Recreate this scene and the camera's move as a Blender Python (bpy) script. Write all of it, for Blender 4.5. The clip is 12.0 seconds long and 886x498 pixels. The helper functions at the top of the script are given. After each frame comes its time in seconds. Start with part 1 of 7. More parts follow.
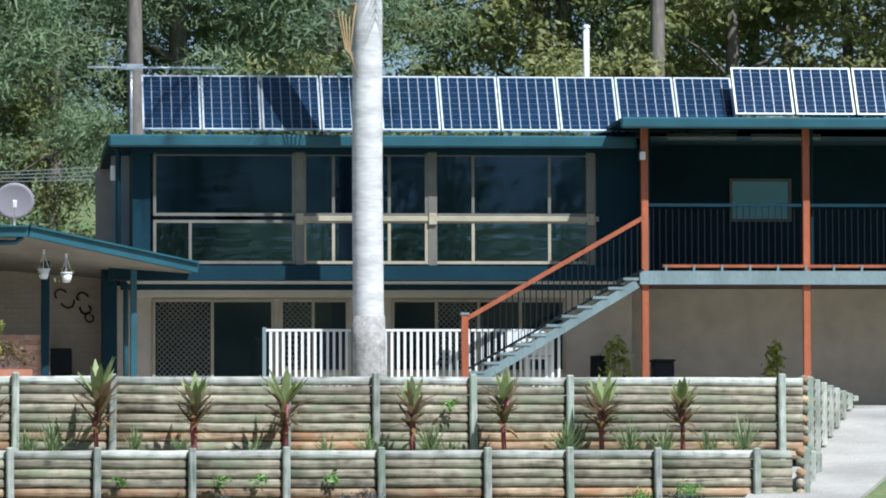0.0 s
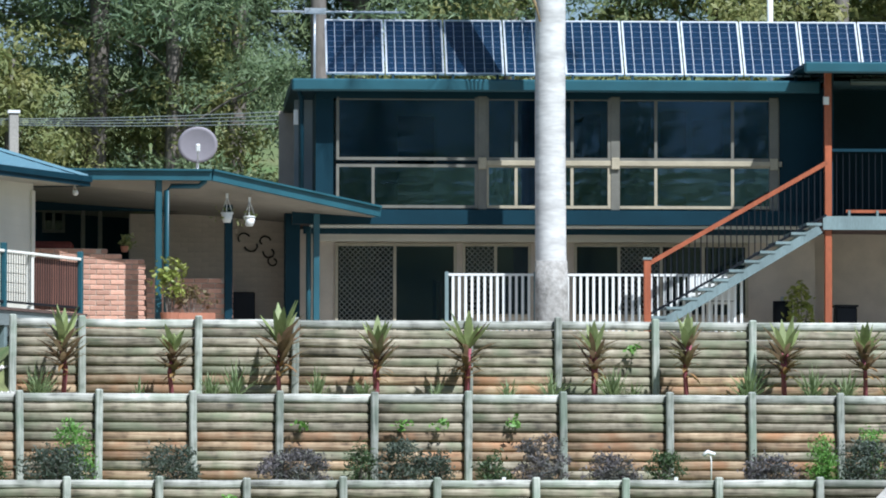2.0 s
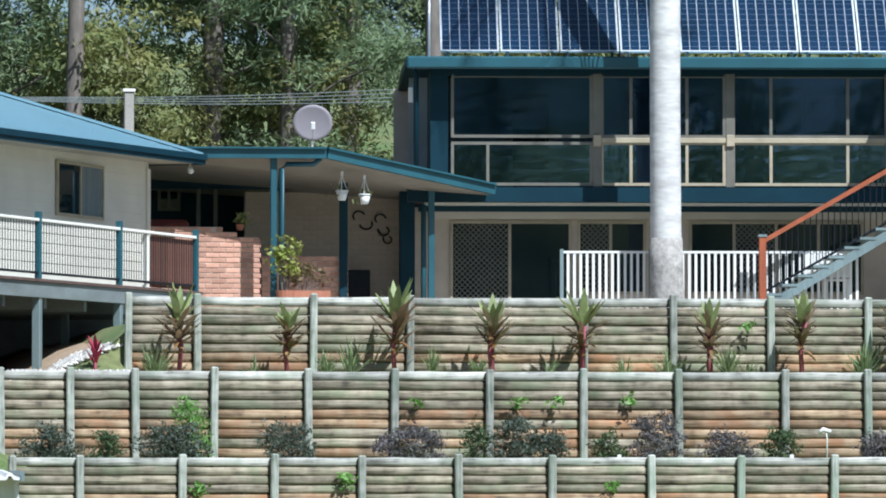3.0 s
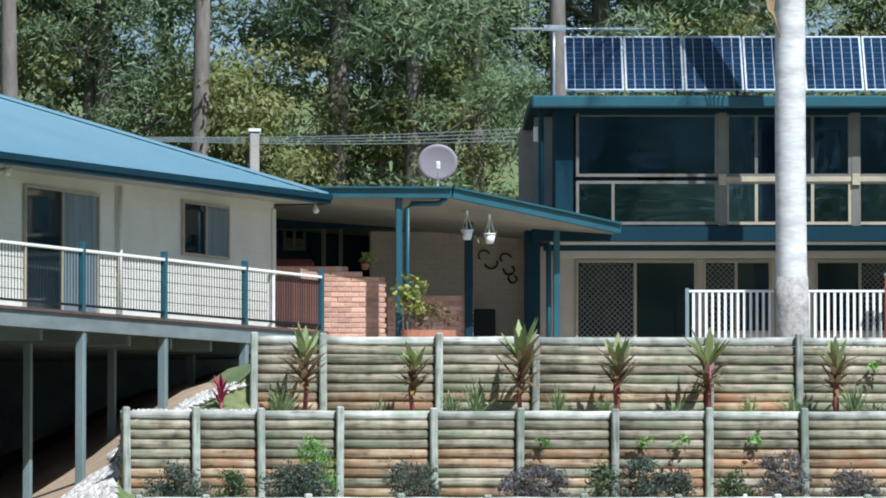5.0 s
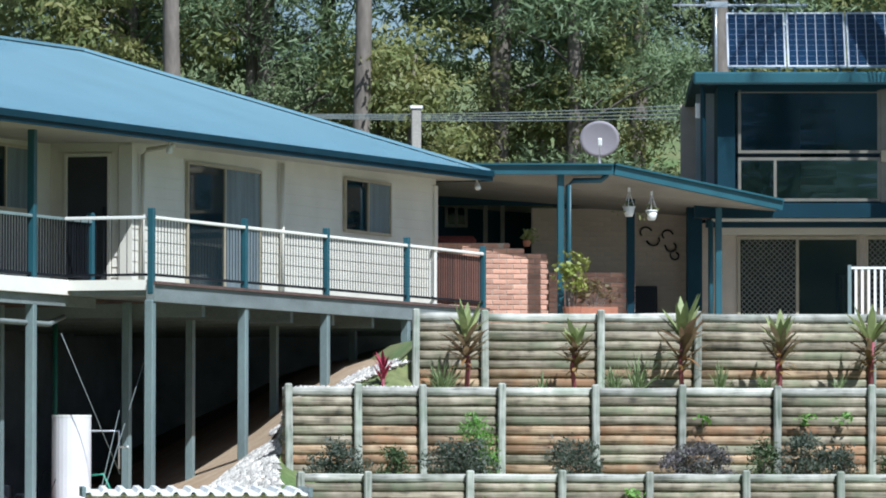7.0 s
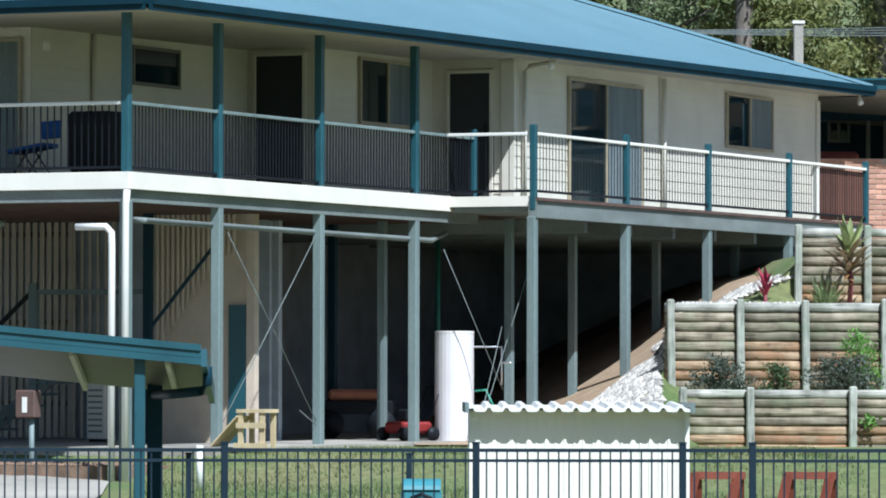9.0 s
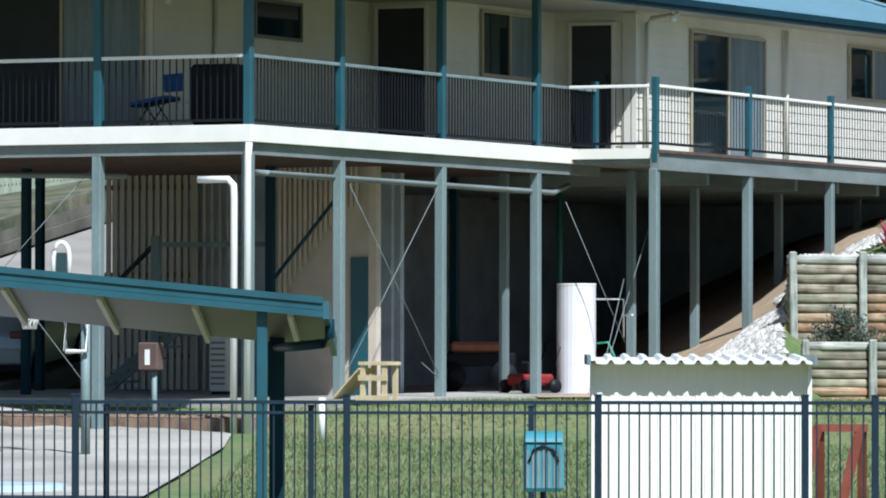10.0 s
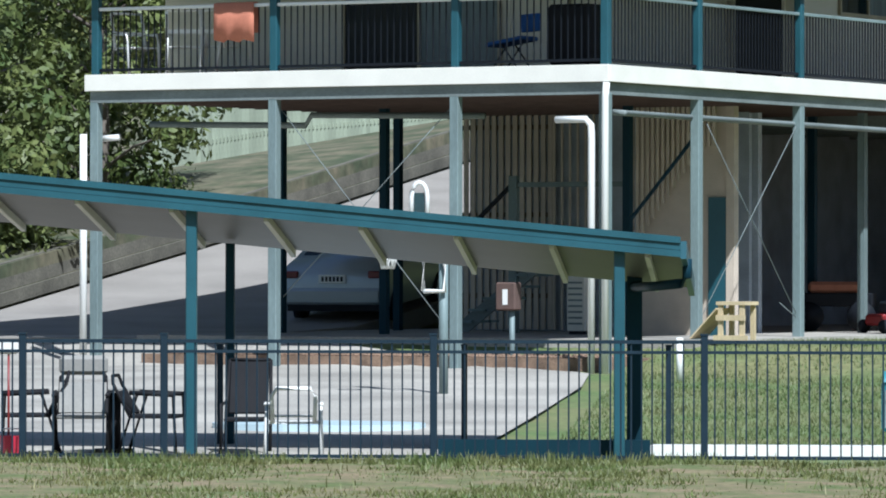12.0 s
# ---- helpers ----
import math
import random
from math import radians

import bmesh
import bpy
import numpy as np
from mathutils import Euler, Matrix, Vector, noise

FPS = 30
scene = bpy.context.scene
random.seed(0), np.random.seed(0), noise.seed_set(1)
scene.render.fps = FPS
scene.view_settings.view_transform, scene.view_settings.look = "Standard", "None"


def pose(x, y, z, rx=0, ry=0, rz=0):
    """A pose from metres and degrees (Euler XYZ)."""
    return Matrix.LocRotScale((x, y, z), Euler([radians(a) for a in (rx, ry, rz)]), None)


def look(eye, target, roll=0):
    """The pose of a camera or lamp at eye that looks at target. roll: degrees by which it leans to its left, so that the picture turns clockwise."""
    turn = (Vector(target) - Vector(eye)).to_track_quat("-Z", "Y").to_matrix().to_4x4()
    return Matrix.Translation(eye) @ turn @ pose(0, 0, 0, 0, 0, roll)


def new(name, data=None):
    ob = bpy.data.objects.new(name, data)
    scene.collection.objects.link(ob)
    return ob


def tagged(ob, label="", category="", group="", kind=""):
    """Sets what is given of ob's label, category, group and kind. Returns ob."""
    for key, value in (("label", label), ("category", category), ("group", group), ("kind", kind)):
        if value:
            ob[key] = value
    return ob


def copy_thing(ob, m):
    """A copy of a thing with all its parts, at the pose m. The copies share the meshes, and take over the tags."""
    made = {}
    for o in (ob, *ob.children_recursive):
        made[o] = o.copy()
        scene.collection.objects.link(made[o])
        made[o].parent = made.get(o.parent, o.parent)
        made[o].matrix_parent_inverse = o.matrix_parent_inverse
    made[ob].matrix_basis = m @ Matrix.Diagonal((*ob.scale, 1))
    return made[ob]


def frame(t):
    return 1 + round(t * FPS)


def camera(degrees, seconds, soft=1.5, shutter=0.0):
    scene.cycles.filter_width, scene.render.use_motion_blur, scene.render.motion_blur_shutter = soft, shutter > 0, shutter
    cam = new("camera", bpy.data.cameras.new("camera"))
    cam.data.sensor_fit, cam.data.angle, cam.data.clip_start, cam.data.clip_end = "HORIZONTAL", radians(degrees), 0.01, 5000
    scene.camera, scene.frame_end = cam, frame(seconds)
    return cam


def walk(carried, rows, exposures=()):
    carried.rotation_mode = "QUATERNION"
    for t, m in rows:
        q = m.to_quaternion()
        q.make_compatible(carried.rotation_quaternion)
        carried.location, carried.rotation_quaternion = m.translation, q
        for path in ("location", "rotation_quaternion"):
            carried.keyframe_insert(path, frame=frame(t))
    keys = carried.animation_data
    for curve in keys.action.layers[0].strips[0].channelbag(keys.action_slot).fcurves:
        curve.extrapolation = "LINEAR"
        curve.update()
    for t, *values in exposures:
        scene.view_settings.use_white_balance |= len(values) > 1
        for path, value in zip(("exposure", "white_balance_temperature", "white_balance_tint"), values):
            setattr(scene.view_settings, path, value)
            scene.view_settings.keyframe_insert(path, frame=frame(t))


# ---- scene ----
# camera: turns on the spot, long lens
EYE = (0.0, 0.0, 2.0)
cam = camera(9.957, 12.0, soft=1.9)
TURNS = [
    (0, 11.648, 3.019, -0.187),
    (0.5, 10.877, 3.082, -0.171),
    (1, 9.932, 2.632, 0.044),
    (1.5, 9.798, 2.450, 0.073),
    (2, 9.589, 2.396, 0.067),
    (2.5, 9.108, 2.133, -0.059),
    (3, 8.293, 2.143, 0.015),
    (3.2, 8.011, 2.060, 0.040),
    (4.8, 6.853, 2.245, 0.058),
    (5, 6.881, 2.586, -0.018),
    (5.5, 6.823, 2.878, -0.005),
    (6, 6.769, 2.548, 0.051),
    (6.5, 6.362, 2.355, 0.150),
    (7, 5.057, 2.324, 0.051),
    (7.5, 3.651, 2.043, 0.014),
    (7.7, 3.158, 1.828, -0.088),
    (9.3, 0.295, 1.175, -0.011),
    (9.5, -0.000, 0.993, -0.133),
    (10, -0.619, 0.835, 0.073),
    (10.5, -1.647, 0.339, 0.029),
    (11, -3.135, 0.171, 0.016),
    (11.5, -4.007, 0.023, -0.043),
    (12, -4.644, 0.153, 0.065),
]


def aim(yaw, pitch, roll):
    y, p = radians(yaw), radians(pitch)
    d = Vector((math.sin(y) * math.cos(p), math.cos(y) * math.cos(p), math.sin(p)))
    return look(EYE, Vector(EYE) + d * 50, roll)


walk(cam, [(t, aim(y, p, r)) for t, y, p, r in TURNS], [(0.0, 0.67, 5450, 8), (12.0, 0.67, 5450, 8)])

# light: clear sky, sun high behind the camera's right shoulder
SUN_TO = Vector((0.35, -0.72, 1.0)).normalized()
world = bpy.data.worlds.new("sky")
scene.world = world
world.use_nodes = True
wn = world.node_tree
sky = wn.nodes.new("ShaderNodeTexSky")
sky.sky_type = "NISHITA"
sky.sun_disc = False
sky.sun_elevation = math.asin(SUN_TO.z)
sky.sun_rotation = math.atan2(SUN_TO.x, SUN_TO.y)
wn.links.new(sky.outputs[0], wn.nodes["Background"].inputs[0])
wn.nodes["Background"].inputs[1].default_value = 0.054
sun = new("sun", bpy.data.lights.new("sun", "SUN"))
sun.data.energy = 4.4
sun.data.angle = radians(0.55)
sun.data.color = (1.0, 0.96, 0.9)
sun.matrix_world = look(SUN_TO * 100, (0, 0, 0))


# ---- materials ----
def material(name, colour, rough=0.7, metal=0.0, var=0.25, scale=6.0, bump=0.0, fine=60.0, stretch=(1, 1, 1), tint=None, by_object=0.0, by_island=0.0):
    """A surface with broad stains (scale) and fine grain (fine); tint: the colour of the stains."""
    m = bpy.data.materials.new(name)
    m.use_nodes = True
    t = m.node_tree
    n, l = t.nodes, t.links
    b = n["Principled BSDF"]
    b.inputs["Roughness"].default_value = rough
    b.inputs["Metallic"].default_value = metal
    co = n.new("ShaderNodeTexCoord")
    mp = n.new("ShaderNodeMapping")
    mp.inputs["Scale"].default_value = stretch
    l.new(co.outputs["Object"], mp.inputs[0])
    big = n.new("ShaderNodeTexNoise")
    big.inputs["Scale"].default_value = scale
    big.inputs["Detail"].default_value = 4
    small = n.new("ShaderNodeTexNoise")
    small.inputs["Scale"].default_value = fine
    small.inputs["Detail"].default_value = 3
    l.new(mp.outputs[0], big.inputs[0])
    l.new(mp.outputs[0], small.inputs[0])
    ramp = n.new("ShaderNodeMapRange")
    ramp.inputs[1].default_value, ramp.inputs[2].default_value = 0.35, 0.68
    l.new(big.outputs[0], ramp.inputs[0])
    mix = n.new("ShaderNodeMix")
    mix.data_type = "RGBA"
    mix.inputs[6].default_value = (*colour, 1)
    dark = tint if tint else tuple(c * (1 - var) for c in colour)
    mix.inputs[7].default_value = (*dark, 1)
    l.new(ramp.outputs[0], mix.inputs[0])
    hsv = n.new("ShaderNodeHueSaturation")
    val = n.new("ShaderNodeMapRange")
    val.inputs[1].default_value, val.inputs[2].default_value = 0.25, 0.75
    val.inputs[3].default_value, val.inputs[4].default_value = 1 - var * 0.6, 1 + var * 0.6
    l.new(small.outputs[0], val.inputs[0])
    last = val.outputs[0]
    for amount, source in ((by_object, "ShaderNodeObjectInfo"), (by_island, "ShaderNodeNewGeometry")):
        if amount:
            info = n.new(source)
            rnd = n.new("ShaderNodeMapRange")
            rnd.inputs[3].default_value, rnd.inputs[4].default_value = 1 - amount, 1 + amount
            l.new(info.outputs["Random" if by_object and source.endswith("Info") else "Random Per Island"], rnd.inputs[0])
            mul = n.new("ShaderNodeMath")
            mul.operation = "MULTIPLY"
            l.new(last, mul.inputs[0])
            l.new(rnd.outputs[0], mul.inputs[1])
            last = mul.outputs[0]
    l.new(last, hsv.inputs["Value"])
    l.new(mix.outputs[2], hsv.inputs["Color"])
    l.new(hsv.outputs[0], b.inputs["Base Color"])
    if bump:
        bp = n.new("ShaderNodeBump")
        bp.inputs["Strength"].default_value = bump
        bp.inputs["Distance"].default_value = 0.02
        l.new(small.outputs[0], bp.inputs["Height"])
        l.new(bp.outputs[0], b.inputs["Normal"])
    return m


def log_material(name, dark, mid, light, stain, amount, stretch=(0.05, 1, 1)):
    """Weathered timber: long streaks, dark checks and stains, shifted from piece to piece."""
    m = bpy.data.materials.new(name)
    m.use_nodes = True
    t = m.node_tree
    n, l = t.nodes, t.links
    b = n["Principled BSDF"]
    b.inputs["Roughness"].default_value = 0.85
    co = n.new("ShaderNodeTexCoord")
    info = n.new("ShaderNodeObjectInfo")
    far = n.new("ShaderNodeMath")
    far.operation = "MULTIPLY"
    far.inputs[1].default_value = 90.0
    l.new(info.outputs["Random"], far.inputs[0])
    shift = n.new("ShaderNodeVectorMath")
    l.new(co.outputs["Object"], shift.inputs[0])
    l.new(far.outputs[0], shift.inputs[1])

    def grain(scale, stretched, detail):
        tex = n.new("ShaderNodeTexNoise")
        tex.inputs["Scale"].default_value = scale
        tex.inputs["Detail"].default_value = detail
        if stretched:
            mp = n.new("ShaderNodeMapping")
            mp.inputs["Scale"].default_value = stretch
            l.new(shift.outputs[0], mp.inputs[0])
            l.new(mp.outputs[0], tex.inputs[0])
        else:
            l.new(shift.outputs[0], tex.inputs[0])
        return tex

    streak, blotch, mask = grain(34, True, 6), grain(4.5, False, 5), grain(1.6, False, 3)
    add = n.new("ShaderNodeMath")
    add.operation = "MULTIPLY_ADD"
    add.inputs[1].default_value = 0.55
    l.new(blotch.outputs[0], add.inputs[0])
    half = n.new("ShaderNodeMath")
    half.operation = "MULTIPLY"
    half.inputs[1].default_value = 0.6
    l.new(streak.outputs[0], half.inputs[0])
    l.new(half.outputs[0], add.inputs[2])
    ramp = n.new("ShaderNodeValToRGB")
    e = ramp.color_ramp.elements
    e[0].position, e[0].color = 0.4, (*dark, 1)
    e[1].position, e[1].color = 0.74, (*light, 1)
    k = e.new(0.54)
    k.color = (*mid, 1)
    l.new(add.outputs[0], ramp.inputs[0])
    cover = n.new("ShaderNodeMapRange")
    cover.inputs[1].default_value, cover.inputs[2].default_value = 0.48, 0.66
    cover.inputs[4].default_value = amount * 1.6
    l.new(mask.outputs[0], cover.inputs[0])
    mix = n.new("ShaderNodeMix")
    mix.data_type = "RGBA"
    mix.inputs[7].default_value = (*stain, 1)
    l.new(cover.outputs[0], mix.inputs[0])
    l.new(ramp.outputs[0], mix.inputs[6])
    hsv = n.new("ShaderNodeHueSaturation")
    val = n.new("ShaderNodeMapRange")
    val.inputs[3].default_value, val.inputs[4].default_value = 0.72, 1.28
    l.new(info.outputs["Random"], val.inputs[0])
    l.new(val.outputs[0], hsv.inputs["Value"])
    l.new(mix.outputs[2], hsv.inputs["Color"])
    l.new(hsv.outputs[0], b.inputs["Base Color"])
    bp = n.new("ShaderNodeBump")
    bp.inputs["Strength"].default_value = 0.6
    bp.inputs["Distance"].default_value = 0.012
    l.new(streak.outputs[0], bp.inputs["Height"])
    l.new(bp.outputs[0], b.inputs["Normal"])
    return m


def leaf_material(name, colour, tint, through_light=0.3):
    m = material(name, colour, 0.55, var=0.3, scale=0.8, fine=9.0, tint=tint, by_island=0.16)
    t = m.node_tree
    n, l = t.nodes, t.links
    b = n["Principled BSDF"]
    tr = n.new("ShaderNodeBsdfTranslucent")
    mx = n.new("ShaderNodeMixShader")
    mx.inputs[0].default_value = through_light
    l.new(b.inputs["Base Color"].links[0].from_socket, tr.inputs[0])
    l.new(b.outputs[0], mx.inputs[1])
    l.new(tr.outputs[0], mx.inputs[2])
    l.new(mx.outputs[0], n["Material Output"].inputs[0])
    return m


def glass_material(name, colour, alpha, rough=0.03):
    m = material(name, colour, rough, var=0.2, scale=0.7, fine=3.0)
    b = m.node_tree.nodes["Principled BSDF"]
    b.inputs["Alpha"].default_value = alpha
    b.inputs["Specular IOR Level"].default_value = 0.45
    return m


TEAL = material("teal_paint", (0.024, 0.092, 0.115), 0.4, var=0.2, scale=2.0, bump=0.05)
TEAL_PALE = material("weathered_teal_post", (0.185, 0.24, 0.235), 0.55, var=0.25, scale=3.0, stretch=(1, 1, 0.2), by_object=0.12)
ROOF_BLUE = material("light_blue_sheet", (0.17, 0.29, 0.345), 0.42, var=0.08, scale=0.6)
# dark paint; on soffits and recess walls its colour also holds their shade
TEAL_DARK = material("dark_teal_paint_and_shade", (0.008, 0.034, 0.05), 0.55, var=0.2, scale=2.0)
CREAM = material("cream_cladding", (0.68, 0.64, 0.54), 0.65, var=0.1, scale=1.2)
CREAM_DIM = material("cream_brick_wall", (0.56, 0.475, 0.375), 0.8, var=0.16, scale=3.0, bump=0.1, by_object=0.06)
WHITE = material("white_paint", (0.8, 0.79, 0.74), 0.45, var=0.08, scale=2.0)
FASCIA = material("cream_white_fascia", (0.82, 0.785, 0.69), 0.5, var=0.08, scale=2.0)
CURTAIN = material("pale_curtain_behind_glass", (0.2, 0.24, 0.25), 0.25, var=0.3, scale=2.5, stretch=(3, 3, 0.2))
GREY_BEAM = material("grey_timber_beam", (0.2, 0.23, 0.22), 0.7, var=0.3, scale=3.0, stretch=(0.3, 0.3, 1))
UNDERSIDE = material("brown_floor_underside", (0.12, 0.075, 0.06), 0.8, var=0.3, scale=3.0)
BLACK = material("black_metal", (0.012, 0.014, 0.018), 0.45, var=0.2, scale=4.0)
DARK_FENCE = material("dark_blue_metal", (0.02, 0.035, 0.05), 0.4, var=0.2, scale=4.0)
RED_WOOD = material("red_stained_timber", (0.37, 0.1, 0.038), 0.5, var=0.3, scale=4.0, stretch=(1, 1, 0.2), by_object=0.1)
GLASS_DARK = glass_material("dark_window_glass", (0.012, 0.024, 0.028), 0.95)
GLASS_CLEAR = glass_material("clear_glass", (0.008, 0.042, 0.052), 0.72)
def pane_material(name, tint, gloss):
    """A thin sheet of glass: tinted and clear, with a mirror share."""
    m = bpy.data.materials.new(name)
    m.use_nodes = True
    n, l = m.node_tree.nodes, m.node_tree.links
    n.remove(n["Principled BSDF"])
    clear = n.new("ShaderNodeBsdfTransparent")
    clear.inputs[0].default_value = (*tint, 1)
    shine = n.new("ShaderNodeBsdfGlossy")
    shine.inputs["Roughness"].default_value = 0.03
    shine.inputs["Color"].default_value = (0.45, 0.68, 1.0, 1)
    wave = n.new("ShaderNodeTexNoise")
    wave.inputs["Scale"].default_value = 1.1
    bp = n.new("ShaderNodeBump")
    bp.inputs["Strength"].default_value = 0.12
    bp.inputs["Distance"].default_value = 0.05
    l.new(wave.outputs[0], bp.inputs["Height"])
    l.new(bp.outputs[0], shine.inputs["Normal"])
    mx = n.new("ShaderNodeMixShader")
    mx.inputs[0].default_value = gloss
    l.new(clear.outputs[0], mx.inputs[1])
    l.new(shine.outputs[0], mx.inputs[2])
    l.new(mx.outputs[0], n["Material Output"].inputs[0])
    return m


PANE = pane_material("tinted_pane", (0.18, 0.42, 0.56), 0.06)
PANE_LOW = pane_material("reflective_pane", (0.16, 0.38, 0.5), 0.2)
SCREEN = material("dark_fly_screen", (0.03, 0.034, 0.036), 0.8, var=0.2, scale=3.0)
for dull in (TEAL_DARK, BLACK, DARK_FENCE):
    dull.node_tree.nodes["Principled BSDF"].inputs["Specular IOR Level"].default_value = 0.15
FRAME_TAN = material("tan_window_frame", (0.42, 0.36, 0.25), 0.5, var=0.2, scale=4.0)
# dark bronze; also stands for tan and white frames in shade
FRAME_DIM = material("bronze_and_shaded_frame", (0.17, 0.16, 0.13), 0.45, var=0.2, scale=4.0)
CELL = material("solar_cell_blue", (0.01, 0.032, 0.07), 0.16, var=0.45, scale=0.9, fine=20.0)
SILVER = material("aluminium", (0.7, 0.72, 0.74), 0.35, metal=0.5, var=0.1, scale=4.0)
LOG = log_material("weathered_log", (0.06, 0.052, 0.036), (0.21, 0.175, 0.12), (0.38, 0.33, 0.24), (0.17, 0.19, 0.11), 0.42)
LOG_TAN = log_material("rust_stained_log", (0.09, 0.06, 0.035), (0.28, 0.19, 0.11), (0.46, 0.34, 0.21), (0.34, 0.17, 0.08), 0.5)
LOG_CAP = log_material("bleached_log", (0.14, 0.135, 0.115), (0.37, 0.36, 0.31), (0.56, 0.54, 0.47), (0.24, 0.27, 0.2), 0.4)
LOG_POST = log_material("green_treated_post", (0.13, 0.14, 0.115), (0.29, 0.3, 0.25), (0.46, 0.46, 0.4), (0.22, 0.28, 0.2), 0.4, (1, 1, 0.06))
BRICK = material("orange_brick", (0.68, 0.4, 0.27), 0.85, var=0.3, scale=2.2, bump=0.3, tint=(0.47, 0.25, 0.18), by_object=0.3)
MORTAR = material("mortar", (0.5, 0.41, 0.33), 0.9, var=0.2, scale=8.0, bump=0.3)
GRASS_SOIL = material("mown_lawn", (0.1, 0.15, 0.045), 0.95, var=0.5, scale=0.45, fine=7.0, tint=(0.17, 0.17, 0.07), bump=0.4)
CONCRETE = material("concrete", (0.42, 0.39, 0.335), 0.85, var=0.38, scale=0.5, fine=30.0, bump=0.2)
ASPHALT = material("grey_driveway", (0.29, 0.265, 0.235), 0.9, var=0.2, scale=0.7, fine=40.0, bump=0.3)
SOIL = material("brown_soil", (0.34, 0.235, 0.145), 0.95, var=0.35, scale=2.0, fine=25.0, bump=0.6, tint=(0.42, 0.32, 0.21))
MULCH = material("red_brown_mulch", (0.27, 0.18, 0.12), 0.95, var=0.45, scale=5.0, fine=40.0, bump=0.8)
STONE = material("white_gravel", (0.52, 0.49, 0.44), 0.85, var=0.25, scale=6.0, by_island=0.45)
BARK = material("grey_bark", (0.2, 0.17, 0.14), 0.9, var=0.35, scale=3.0, fine=14.0, stretch=(1, 1, 0.3), bump=0.6)
PALM_BARK = material("pale_palm_trunk", (0.62, 0.6, 0.56), 0.8, var=0.22, scale=2.5, fine=8.0, stretch=(0.7, 0.7, 2.5), bump=0.3, tint=(0.46, 0.44, 0.41))
PINE = leaf_material("pine_foliage", (0.18, 0.26, 0.14), (0.29, 0.35, 0.17), 0.5)
GUM = leaf_material("gum_foliage", (0.21, 0.26, 0.095), (0.35, 0.33, 0.12), 0.5)
BROAD = leaf_material("broad_foliage", (0.075, 0.115, 0.03), (0.18, 0.2, 0.06), 0.25)


# ---- mesh helpers ----
def box(bm, x0, x1, y0, y1, z0, z1, m=None):
    vs = [bm.verts.new((x, y, z)) for x in (x0, x1) for y in (y0, y1) for z in (z0, z1)]
    if m is not None:
        for v in vs:
            v.co = m @ v.co
    for f in ((0, 1, 3, 2), (4, 6, 7, 5), (0, 4, 5, 1), (2, 3, 7, 6), (0, 2, 6, 4), (1, 5, 7, 3)):
        bm.faces.new([vs[i] for i in f])
    return vs


def tube(bm, pts, r, seg=8, r1=None, cap=True):
    """A round bar through pts; r1: the radius at its end."""
    pts = [Vector(p) for p in pts]
    rings = []
    for i, p in enumerate(pts):
        d = (pts[min(i + 1, len(pts) - 1)] - pts[max(i - 1, 0)]).normalized()
        u = d.cross(Vector((0, 0, 1)) if abs(d.z) < 0.9 else Vector((1, 0, 0))).normalized()
        w = d.cross(u)
        k = i / (len(pts) - 1)
        rad = r if r1 is None else r + (r1 - r) * k
        rings.append([bm.verts.new(p + (u * math.cos(a) + w * math.sin(a)) * rad) for a in [2 * math.pi * j / seg for j in range(seg)]])
    for a, b in zip(rings, rings[1:]):
        for j in range(seg):
            bm.faces.new((a[j], a[(j + 1) % seg], b[(j + 1) % seg], b[j]))
    if cap:
        bm.faces.new(rings[0][::-1])
        bm.faces.new(rings[-1])


def beam(bm, p, q, w, h):
    """A square bar from p to q, w wide and h high."""
    p, q = Vector(p), Vector(q)
    d = q - p
    x = d.normalized()
    side = Vector((0, 0, 1)).cross(x)
    side = side.normalized() if side.length > 1e-4 else Vector((1, 0, 0))
    up = x.cross(side)
    m = Matrix((x, side, up)).transposed().to_4x4()
    m.translation = p
    box(bm, 0, d.length, -w / 2, w / 2, -h / 2, h / 2, m)


def prism(bm, outline, z0, z1):
    low = [bm.verts.new((x, y, z0)) for x, y in outline]
    top = [bm.verts.new((x, y, z1)) for x, y in outline]
    n = len(outline)
    bm.faces.new(low[::-1])
    bm.faces.new(top)
    for i in range(n):
        bm.faces.new((low[i], low[(i + 1) % n], top[(i + 1) % n], top[i]))


def mesh(bm, mat, smooth=False, bevel=0.0):
    if bevel:
        bmesh.ops.bevel(bm, geom=bm.edges[:], offset=bevel, segments=1, affect="EDGES")
    bmesh.ops.recalc_face_normals(bm, faces=bm.faces[:])
    me = bpy.data.meshes.new("m")
    bm.to_mesh(me)
    bm.free()
    me.materials.append(mat)
    for p in me.polygons:
        p.use_smooth = smooth
    return me


def part(name, bm, mat, parent=None, label="", smooth=False, bevel=0.0):
    ob = new(name, bm if isinstance(bm, bpy.types.Mesh) else mesh(bm, mat, smooth, bevel))
    ob.parent = parent
    if label:
        ob["label"] = label
    return ob


def put(name, me, parent, at, label=""):
    """One more part on a shared mesh, at the place or pose given."""
    ob = new(name, me)
    ob.parent = parent
    ob.matrix_basis = at if isinstance(at, Matrix) else Matrix.Translation(at)
    if label:
        ob["label"] = label
    return ob


def thing(name, m, label, category, group="", kind=""):
    ob = new(name)
    ob.empty_display_size = 0.3
    ob.matrix_basis = m
    return tagged(ob, label, category, group, kind)


def bar(name, mat, parent, x0, x1, y0, y1, z0, z1, label="", bevel=0.0):
    bm = bmesh.new()
    box(bm, x0, x1, y0, y1, z0, z1)
    return part(name, bm, mat, parent, label, bevel=bevel)


